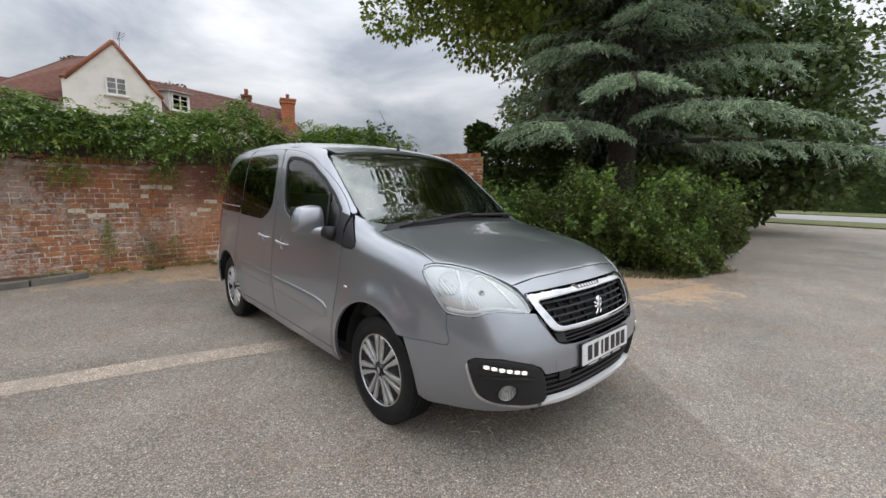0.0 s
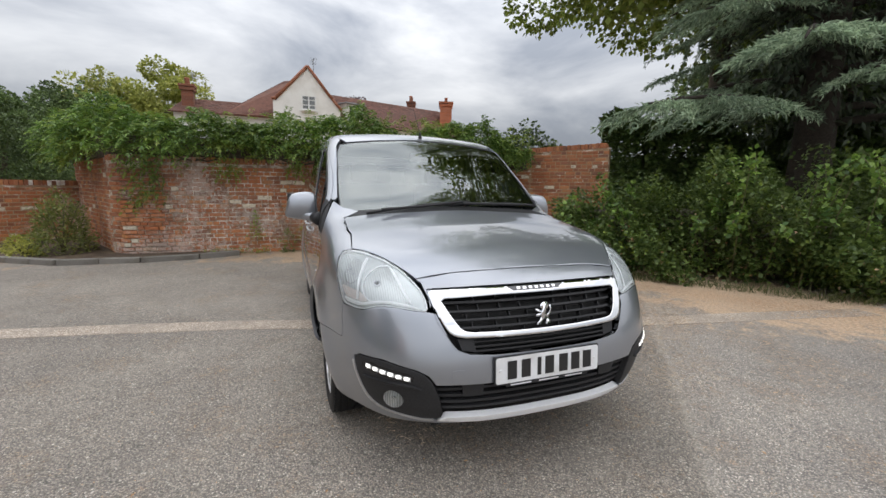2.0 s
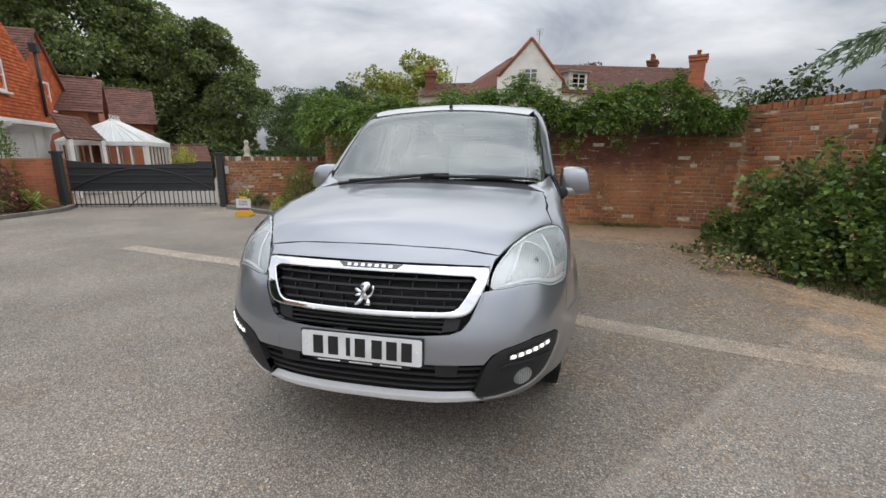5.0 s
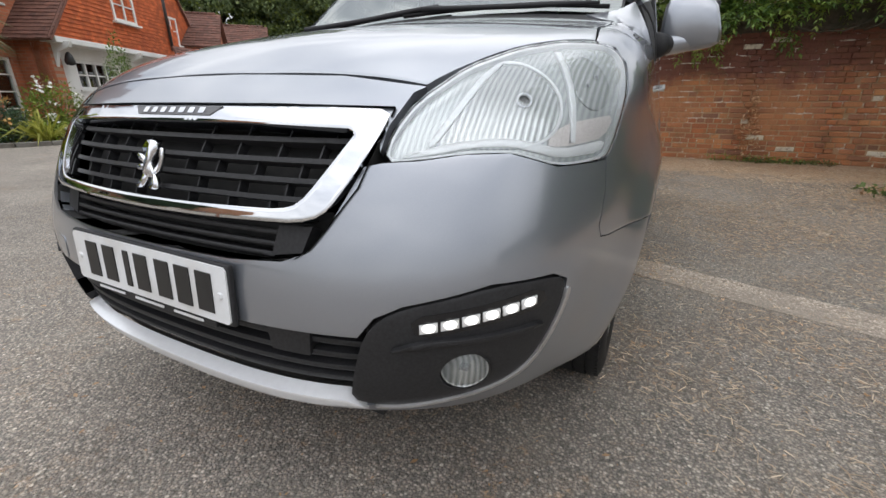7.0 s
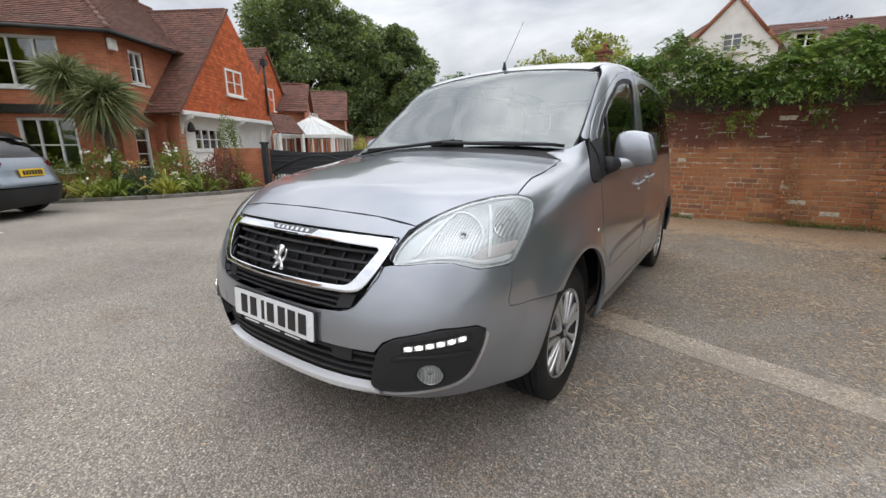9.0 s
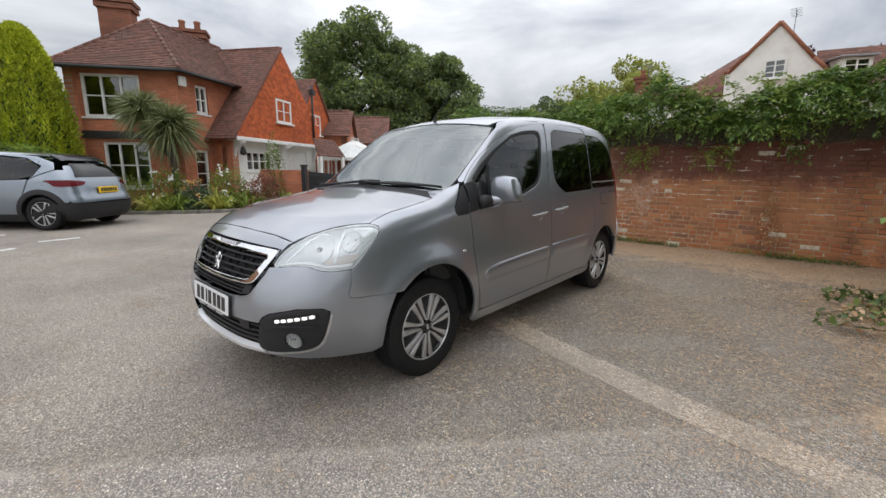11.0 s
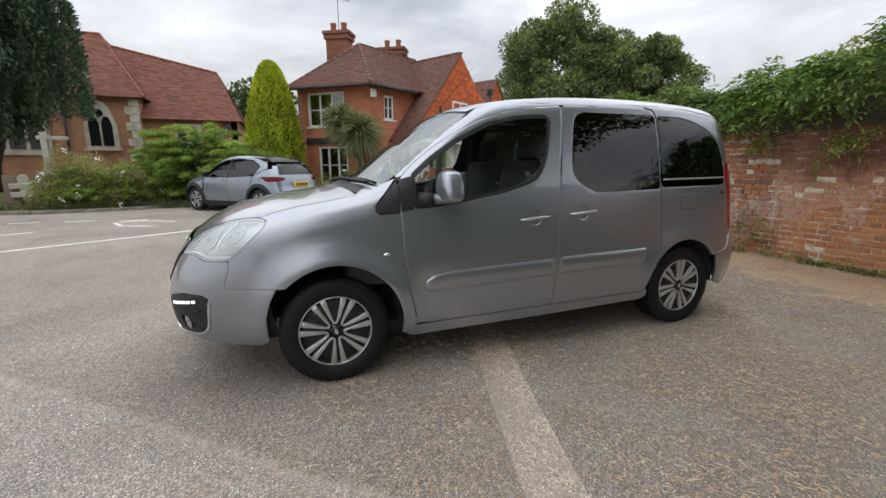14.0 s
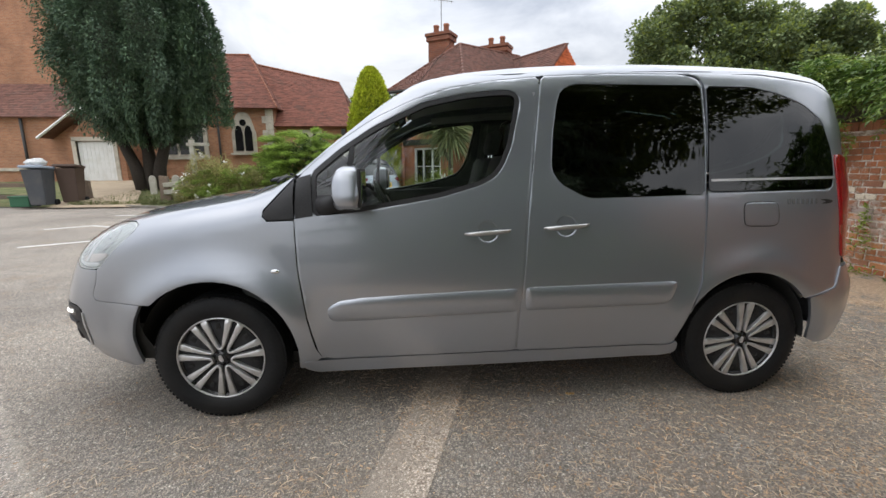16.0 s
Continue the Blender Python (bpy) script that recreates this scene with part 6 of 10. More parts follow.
brick_wall("wall_garden", "old red brick garden wall, stained with lime and overgrown", [(-8.1, -5.5), (-6.2, -4.5), (-5.15, -3.95)], lambda s: 1.62)
brick_wall("wall_main", "tall old red brick wall with lime stains under climbers", [(-5.15, -3.95), (-4.92, -3.70), (-4.85, -3.2), (-4.92, -1.0), (-4.95, 2.0), (-5.05, 3.2), (-4.75, 4.3), (-3.5, 5.45)], main_top, (4.2, 6.6, .1, 1.05))
brick_wall("wall_low", "low red brick wall with whitened coping beside the gate", [(-5.85, -7.45), (-8.1, -5.2)], lambda s: 1.20, washed=.38)

# ---- plants ----
BARK = surface("bark", (.055, .042, .032), (.12, .095, .075), 25, 3, .95, .8, dirt=(.07, .075, .05), depth=.02)
CEDAR_BARK = surface("cedar_bark", (.022, .017, .013), (.05, .04, .031), 25, 3, .95, .8, depth=.02)
STEM = surface("green_stem", (.09, .10, .04), (.16, .13, .07), 30, rough=.8, bumpy=.2)
CLIMBER = leaf_mat("climber_leaf", (.055, .125, .024), (.27, .40, .08), glow=.38)
CLIMBER_NEW = leaf_mat("climber_young_leaf", (.15, .22, .03), (.30, .38, .07), glow=.35)
BRAMBLE = leaf_mat("bramble_leaf", (.05, .09, .021), (.205, .275, .075), glow=.3)
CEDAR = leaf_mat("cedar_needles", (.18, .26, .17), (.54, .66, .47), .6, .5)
# darker copy of the cedar needles: the shade inside a crown, put into colour
CEDAR_SHADE = leaf_mat("cedar_shaded_needles", (.04, .058, .036), (.12, .15, .10), .7, .25)
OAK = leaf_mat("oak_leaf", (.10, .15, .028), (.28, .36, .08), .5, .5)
# paler copy of the oak leaf, with sunlight put into its colour
OAK_LIT = leaf_mat("oak_sunlit_leaf", (.16, .21, .035), (.36, .42, .09), .5, .45)
DARKTREE = leaf_mat("dark_tree_leaf", (.045, .08, .024), (.16, .23, .07), .6, .2)
FAROAK = leaf_mat("far_oak_leaf", (.09, .135, .06), (.28, .34, .145), .8, .25)
LIGHTTREE = leaf_mat("light_tree_leaf", (.30, .32, .05), (.62, .60, .17), .5, .55)
AIRY = leaf_mat("airy_tree_leaf", (.22, .25, .05), (.50, .51, .15), .5, .5)
YEW = leaf_mat("yew_needles", (.04, .08, .05), (.12, .19, .10), .6, .1)
GOLD = leaf_mat("golden_conifer", (.30, .38, .02), (.70, .74, .07), .6, .4)
JUNIPER = leaf_mat("juniper", (.16, .26, .045), (.48, .62, .15), .6, .4)
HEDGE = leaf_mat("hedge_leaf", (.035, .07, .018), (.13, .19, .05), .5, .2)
GRASS = leaf_mat("grass_blade", (.06, .09, .02), (.20, .20, .08), .6, .3)
PALM = leaf_mat("palm_blade", (.10, .13, .05), (.32, .34, .16), .45, .2)
DRYBUSH = leaf_mat("dry_bush_leaf", (.22, .22, .07), (.55, .50, .23), .6, .45)
SHRUBLEAF = leaf_mat("shrub_leaf", (.13, .17, .04), (.38, .40, .12), .5, .4)
RED_LEAF = leaf_mat("red_leaf", (.05, .018, .020), (.11, .042, .042))
PETAL = surface("white_petals", (.75, .74, .70), (.85, .84, .80), 30, rough=.7, bumpy=0)
PINK = leaf_mat("dusky_pink_flower", (.20, .07, .05), (.34, .16, .12), .7, .2)


def blades(name, at, way, size, mat, parent=None, label="", width=.36, rng=None, curl=.15):
    """Leaves with a way of their own: at and way a row each."""
    rng = rng or np.random.default_rng(1)
    at, d = np.asarray(at, float), np.asarray(way, float)
    n = len(at)
    d = d / np.linalg.norm(d, axis=1)[:, None]
    s = np.cross(d, np.array([0, 0, 1.0]) + rng.normal(0, .5, (n, 3)))
    s /= np.maximum(np.linalg.norm(s, axis=1), 1e-6)[:, None]
    u = np.cross(s, d)
    L = (np.asarray(size) * np.ones(n))[:, None]
    verts = np.stack([at, at + L * (.45 * d + width * .5 * s + .04 * u), at + L * (d - curl * u), at + L * (.45 * d - width * .5 * s + .04 * u)], 1).reshape(-1, 3)
    k = np.arange(n)[:, None] * 4
    tris = np.concatenate([k + [0, 1, 2], k + [0, 2, 3]], 1).reshape(-1, 3)
    return put(name, soup(name, verts, tris, mat), parent, label)


def sprays(at, way, length, pairs, leaf, rng, droop=.5):
    """Feathered leaves: each a stalk with pairs of leaflets. Gives places, ways and sizes of the leaflets."""
    n = len(at)
    d = way / np.linalg.norm(way, axis=1)[:, None]
    s = np.cross(d, np.array([0, 0, 1.0]) + rng.normal(0, .3, (n, 3)))
    s /= np.maximum(np.linalg.norm(s, axis=1), 1e-6)[:, None]
    P, D, S = [], [], []
    L = (np.asarray(length) * np.ones(n))[:, None]
    for k in range(pairs):
        u = (k + .8) / pairs
        p = at + L * (u * d + np.array([0, 0, -droop]) * u * u)
        t = d + np.array([0, 0, -2 * droop * u])
        for sg in (1, -1):
            P.append(p)
            D.append(.55 * t + sg * s + rng.normal(0, .15, (n, 3)))
            S.append(leaf * (1 - .35 * abs(u - .45)) * rng.uniform(.8, 1.2, n))
    P.append(at + L * (d + np.array([0, 0, -droop])))
    D.append(d + np.array([0, 0, -2 * droop]))
    S.append(leaf * np.ones(n))
    return np.concatenate(P), np.concatenate(D), np.concatenate(S)


def along(line, n, rng):
    """n random places along a plan line, with the way across it to the right."""
    pts = np.array(line, float)
    seg = np.linalg.norm(np.diff(pts, axis=0), axis=1)
    i = rng.choice(len(seg), n, p=seg / seg.sum())
    u = rng.random((n, 1))
    p = pts[i] * (1 - u) + pts[i + 1] * u
    d = (pts[i + 1] - pts[i]) / seg[i][:, None]
    return p, np.stack([d[:, 1], -d[:, 0]], 1), (np.concatenate([[0], np.cumsum(seg)])[i] + u[:, 0] * seg[i])


def climber():
    """The leafy climber that rides on the wall's top and hangs down in places."""
    rng = np.random.default_rng(21)
    top = thing("climber", "dense green climber sprawling along the top of the brick wall", "climbing plant")
    line = [(-8.0, -5.4), (-6.2, -4.5), (-5.1, -3.9), (-4.9, -3.2), (-4.92, -1.0), (-4.95, 2.0), (-5.05, 3.2), (-4.75, 4.2)]
    n = 5200
    p, q, s = along(line, n, rng)
    wave = .16 * np.sin(s * 1.9 + 1) + .13 * np.sin(s * 4.3) + .10 * np.sin(s * 9.1 + 2)
    ang = rng.uniform(-.35, 3.5, n)
    rad = (.42 + wave * .8) * np.sqrt(rng.uniform(.35, 1.0, n))
    endfade = np.clip((s[:].max() + .1 - s) / 1.2, .35, 1)
    out = np.cos(ang) * rad * .95 + .02
    zz = 2.00 + .10 * np.clip(s - 5.6, 0, 1) + np.sin(ang) * rad * 1.0 * endfade + .10 * np.sin(s * 2.7)
    at = np.concatenate([p + q * out[:, None], zz[:, None]], 1)
    way = np.concatenate([q * np.cos(ang)[:, None], (np.sin(ang) * .7)[:, None]], 1) + rng.normal(0, .55, (n, 3))
    P, D, S = sprays(at, way, rng.uniform(.16, .30, n), 5, .085, rng, .45)
    blades("climber_leaves", P, D, S, CLIMBER, top, "dark green feathered leaves", rng=rng)
    # young shoots that stand up or hang
    n = 800
    p, q, s = along(line, n, rng)
    at = np.concatenate([p + q * rng.uniform(-.1, .42, (n, 1)), (rng.uniform(1.75, 2.45, n) + .16 * np.clip(s - 5.6, 0, 1))[:, None]], 1)
    way = np.concatenate([q * rng.uniform(0, 1, (n, 1)), rng.uniform(-.5, 1.0, (n, 1))], 1) + rng.normal(0, .5, (n, 3))
    P, D, S = sprays(at, way, rng.uniform(.18, .34, n), 6, .075, rng, .4)
    tag_stuff(blades("young_shoot", P, D, S, CLIMBER_NEW, top, "bright green young shoots", rng=rng))
    # sprays hanging on the face
    for sx, length, amount in ((3.85, .75, 30), (4.0, .55, 24), (5.2, .2, 20), (6.4, .12, 16), (7.30, .32, 12), (7.42, .20, 8), (8.42, .18, 10), (8.62, .12, 8), (9.5, .03, 8)):
        pts = np.array(line)
        seg = np.linalg.norm(np.diff(pts, axis=0), axis=1)
        cum = np.concatenate([[0], np.cumsum(seg)])
        i = min(np.searchsorted(cum, sx) - 1, len(seg) - 1)
        c = pts[i] + (pts[i + 1] - pts[i]) * (sx - cum[i]) / seg[i]
        d = (pts[i + 1] - pts[i]) / seg[i]
        qv = np.array([d[1], -d[0]])
        u = rng.random(amount)
        at = np.stack([c[0] + qv[0] * (.14 + .1 * rng.random(amount)) + d[0] * rng.normal(0, .12, amount), c[1] + qv[1] * (.14 + .1 * rng.random(amount)) + d[1] * rng.normal(0, .12, amount), 1.72 - length * u], 1)
        way = np.concatenate([np.tile(qv, (amount, 1)) * .5, np.full((amount, 1), -.6)], 1) + rng.normal(0, .45, (amount, 3))
        P, D, S = sprays(at, way, .2, 5, .075, rng, .5)
        tag_stuff(blades("hanging_spray", P, D, S, CLIMBER_NEW if rng.random() < .6 else CLIMBER, top, "", rng=rng))
    # bare twining stems
    for k in range(14):
        bm = bmesh.new()
        y = -3.6 + k * .55
        pts = [(-4.78 + .1 * math.sin(j * 1.3 + k), y + j * .16, 1.78 + .1 * math.sin(j * .9 + k * 2)) for j in range(7)]
        tube(bm, pts, [.014, .012, .012, .011, .01, .008, .005], 6)
        part("climber_stem", bm, BARK, top, "", 60)
    # core of shade within: added boxes in dark bark colour
    bm = bmesh.new()
    for a, b in zip(line, line[1:]):
        d = Vector((b[0] - a[0], b[1] - a[1]))
        box(bm, (d.length + .1, .30, .42), ((a[0] + b[0]) / 2 - .12, (a[1] + b[1]) / 2, 1.90), (0, 0, math.degrees(math.atan2(d.y, d.x))), .1)
    part("climber_shade_core", bm, BARK, top, "dark core standing for the shade among the stems")


def weeds(name, label, line, n, height, seed, mat=None):
    rng = np.random.default_rng(seed)
    p, q, s = along(line, n, rng)
    keep = (np.sin(s * 3.1 + seed) + np.sin(s * 7.7) * .6) > .1
    p, q = p[keep], q[keep]
    at = np.concatenate([p + q * rng.uniform(.0, .16, (len(p), 1)), rng.uniform(.0, height, (len(p), 1))], 1)
    way = rng.normal(0, 1, (len(p), 3)) + np.array([0, 0, .5])
    tagged(blades(name, at, way, rng.uniform(.025, .06, len(p)), mat or CLIMBER_NEW, rng=rng), label, "weeds", kind="stuff")


climber()
weeds("wall_weeds", "small green weeds along the foot of the brick wall", [(-4.8, -3.3), (-4.86, -1.0), (-4.9, 2.0), (-5.0, 3.2)], 1500, .10, 4)
weeds("wall_moss", "dark moss and old stalks in the angle of wall and ground", [(-4.80, -1.2), (-4.86, .2), (-4.88, 2.0), (-4.95, 3.2)], 1900, .05, 9, BRAMBLE)


def wall_plant(y, z0, z1, w, n, mat, seed):
    """A weed that grows flat up the wall's face."""
    rng = np.random.default_rng(seed)
    u = rng.random(n)
    at = np.stack([-4.84 + rng.uniform(0, .05, n), y + rng.normal(0, w, n) * (1.1 - u), z0 + (z1 - z0) * u], 1)
    way = np.stack([rng.uniform(.2, 1, n), rng.normal(0, .8, n), rng.normal(.2, .6, n)], 1)
    tagged(blades("wall_plant", at, way, rng.uniform(.03, .07, n), mat, rng=rng), "straggling green weed rooted in the old brick wall", "weed", "weeds on the wall", "stuff")


wall_plant(-1.6, .25, .8, .10, 160, CLIMBER_NEW, 1)
wall_plant(-.75, .05, .55, .12, 150, CLIMBER_NEW, 2)
wall_plant(2.05, .10, .95, .10, 260, LITTER, 3)
wall_plant(-1.05, .1, .45, .14, 130, CLIMBER, 5)


def shrub_body(line, depth, height, n, leaf, mat, rng, lean=.25, into=1):
    """Leaves over the outside and the inside of a thicket that stands left of a plan line."""
    p, q, s = along(line, n, rng)
    dep = np.abs(rng.beta(.9, 3.2, n)) * depth
    bulge = 1 + .24 * np.sin(s * 1.7) + .20 * np.sin(s * 3.9 + 1) + .14 * np.sin(s * 8 + 2)
    h = height * bulge * (1 - np.exp(-(dep + .12) / .35)) * np.where(dep > depth * .9, .9, 1)
    z = h * rng.beta(1.25, 1.0, n)
    off = -q * dep[:, None] - q * (lean * (z / height))[:, None] * .6 + q * (.30 * np.sin(z * 3 + s * 2) + .14 * np.sin(s * 6 + z * 7))[:, None]
    at = np.concatenate([p + off, z[:, None] + .03], 1)
    way = np.concatenate([q * .8, np.full((n, 1), .35)], 1) + rng.normal(0, .6, (n, 3))
    return at, way


def low_end(p):
    """The thicket is lower where it meets the wall."""
    return np.clip(.38 + .62 * (p[:, 0] + 4.2) / 2.6, .38, 1)


def brambles():
    rng = np.random.default_rng(31)
    top = thing("bramble_thicket", "dark green bramble thicket with reddish leaves at the tarmac's edge", "bramble")
    line = [(-4.5, 4.1), (-3.6, 3.75), (-2.5, 3.35), (-1.1, 3.75), (.05, 4.7), (.85, 5.35), (1.25, 7.0), (1.2, 8.2), (.2, 9.4)]
    at, way = shrub_body(line[::1], 3.2, 1.5, 74000, .06, BRAMBLE, rng)
    lump = np.sin(at[:, 0] * 5.1 + at[:, 2] * 3) * np.sin(at[:, 1] * 4.3 + 1) + .8 * np.sin(at[:, 2] * 7 + at[:, 0] * 9) * np.sin(at[:, 1] * 8.3)
    at, way = at[lump > -.55], way[lump > -.55]
    at[:, 2] *= low_end(at)
    blades("bramble_leaves", at, way, rng.uniform(.045, .095, len(at)), BRAMBLE, top, "dark green toothed leaves", .7, rng)
    at, way = shrub_body(line, 2.2, 1.58, 2600, .06, BRAMBLE, rng)
    at[:, 2] *= low_end(at)
    blades("young_bramble_leaves", at, way + (0, 0, .4), rng.uniform(.04, .08, len(at)), CLIMBER_NEW, top, "", .7, rng)
    at, way = shrub_body(line, 1.2, 1.3, 700, .06, BRAMBLE, rng)
    at[:, 2] *= low_end(at)
    blades("red_bramble_leaves", at, way, rng.uniform(.04, .07, len(at)), LITTER, top, "reddish old leaves", .7, rng)
    cane_at = []
    for k in range(60):
        bm = bmesh.new()
        p, q, s = along(line, 1, rng)
        b = p[0] - q[0] * rng.uniform(.2, 1.2)
        out = q[0] * rng.uniform(.2, .7) + rng.normal(0, .3, 2)
        hgt = rng.uniform(.9, 1.9) * low_end(np.array([[b[0], b[1], 0]]))[0]
        pts = [(b[0] + out[0] * u, b[1] + out[1] * u, .02 + hgt * math.sin(u * 2.2) * .95) for u in (0, .25, .5, .75, 1.0)]
        tube(bm, pts, [.007, .006, .005, .004, .003], 5)
        part("bramble_cane", bm, STEM, top, "", 60)
        pp = np.array(pts)
        uu = rng.random(60)
        ii = np.minimum((uu * 4).astype(int), 3)
        base = pp[ii] + (pp[ii + 1] - pp[ii]) * (uu * 4 - ii)[:, None]
        cane_at.append(base + rng.normal(0, .03, (60, 3)))
    cane_at = np.concatenate(cane_at)
    blades("cane_leaves", cane_at, rng.normal(0, .8, cane_at.shape) + (0, 0, .2), rng.uniform(.06, .11, len(cane_at)), CLIMBER, top, "fresh green leaves on arching canes", .7, rng)
    # low trailing runners that creep out over the tarmac, half of their leaves dead
    green, dead = [], []
    for k in range(16):
        x0 = rng.uniform(-2.75, -1.35)
        reach = rng.uniform(.35, .75)
        side = rng.normal(0, .22)
        hgt = rng.uniform(.05, .22)
        pts = [(x0 + side * u * u, 3.42 - reach * u, .015 + hgt * math.sin(u * 2.9)) for u in (0, .2, .4, .6, .8, 1.0)]
        bm = bmesh.new()
        tube(bm, pts, [.005, .0045, .004, .0035, .003, .002], 5)
        part("bramble_runner", bm, STEM, top, "", 60)
        pp = np.array(pts)
        uu = rng.random(34)
        ii = np.minimum((uu * 5).astype(int), 4)
        base = pp[ii] + (pp[ii + 1] - pp[ii]) * (uu * 5 - ii)[:, None] + rng.normal(0, .022, (34, 3)) * (1, 1, .5)
        base[:, 2] = np.maximum(base[:, 2], .012)
        cut = 22 if k % 3 else 12
        green.append(base[:cut])
        dead.append(base[cut:])
    green, dead = np.concatenate(green), np.concatenate(dead)
    blades("runner_leaves", green, rng.normal(0, .8, green.shape) + (0, -.3, .3), rng.uniform(.04, .085, len(green)), BRAMBLE, top, "dull green leaves on low runners", .7, rng)
    blades("dead_runner_leaves", dead, rng.normal(0, .8, dead.shape) + (0, -.3, .1), rng.uniform(.035, .07, len(dead)), LITTER, top, "brown dead leaves on low runners", .6, rng)
    # added brown boxes that stand for the shade deep inside the thicket
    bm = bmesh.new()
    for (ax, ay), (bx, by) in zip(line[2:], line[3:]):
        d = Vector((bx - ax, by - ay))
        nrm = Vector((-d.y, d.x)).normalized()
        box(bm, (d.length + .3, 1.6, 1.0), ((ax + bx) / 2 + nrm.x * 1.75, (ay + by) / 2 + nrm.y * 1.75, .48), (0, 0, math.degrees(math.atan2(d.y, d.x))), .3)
    tag_stuff(part("thicket_core", bm, BARK, top, "brown core standing for the shaded inside"))
    # grass at its edge
    n = 2600
    p, q, s = along(line[1:7], n, rng)
    at = np.concatenate([p + q * rng.uniform(-.1, .28, (n, 1)), np.zeros((n, 1))], 1)
    tufts("edge_grass", at, np.concatenate([q * .4, np.full((n, 1), 1.0)], 1) + rng.normal(0, .4, (n, 3)), rng.uniform(.06, .24, n), .006, GRASS, top, "dry grass at the edge", rng)


brambles()


def tree(name, label, at, height, spread, leaf_n, leaf, mat, seed, base=.3, trunk=.25, limbs=9, squash=.8, mat2=None, clumps=60, category="tree", rough=.55):
    """A broad tree: tapered trunk, limbs, and a crown of leaf clumps with gaps."""
    rng = np.random.default_rng(seed)
    top = thing(name, label, category, pose(*at))
    bm = bmesh.new()
    bend = rng.normal(0, .04 * height, 2)
    pts = [(bend[0] * u * u, bend[1] * u * u, height * .75 * u) for u in np.linspace(0, 1, 8)]
    tube(bm, pts, [trunk * (1.25 if i == 0 else 1) * (1 - .11 * i) for i in range(8)], 12)
    part("trunk", bm, BARK, top, "grey-brown bark", 60)
    ends = []
    for k in range(limbs):
        u = rng.uniform(base, .85)
        a = 2.4 * k + rng.uniform(-.4, .4)
        s = Vector((bend[0] * u * u * .6, bend[1] * u * u * .6, height * .7 * u))
        r = spread * rng.uniform(.6, .95) * (1 - .5 * max(0, u - .4))
        e = s + Vector((math.cos(a) * r, math.sin(a) * r, height * rng.uniform(.08, .25)))
        m = (s + e) / 2 + Vector((0, 0, .05 * height))
        bm = bmesh.new()
        tube(bm, [s, m, e], [trunk * .45, trunk * .25, trunk * .06], 7)
        part("limb", bm, BARK, top, "", 60)
        ends.append(e)
    cents = []
    for k in range(clumps):
        v = rng.normal(size=3)
        v /= np.linalg.norm(v)
        r = rng.uniform(rough, 1.0)
        c = np.array([v[0] * spread * r, v[1] * spread * r, height * (base + 1) / 2 + v[2] * height * (1 - base) / 2 * r * squash / .8])
        cents.append(c)
    cents = np.array(cents)
    which = rng.integers(0, clumps, leaf_n)
    rad = spread * rng.uniform(.16, .34, clumps)
    v = rng.normal(size=(leaf_n, 3))
    v /= np.linalg.norm(v, axis=1)[:, None]
    p = cents[which] + v * (rad[which] * rng.uniform(.4, 1.0, leaf_n) ** .6)[:, None] * (1, 1, .75)
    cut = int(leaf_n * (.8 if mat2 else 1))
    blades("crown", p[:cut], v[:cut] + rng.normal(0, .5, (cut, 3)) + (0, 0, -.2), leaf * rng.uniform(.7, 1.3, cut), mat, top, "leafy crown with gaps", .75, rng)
    # a random fifth takes mat2; with OAK_LIT the sunlight is painted on
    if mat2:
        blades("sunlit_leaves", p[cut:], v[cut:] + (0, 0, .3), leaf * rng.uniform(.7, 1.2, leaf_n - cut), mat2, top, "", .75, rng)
    return top


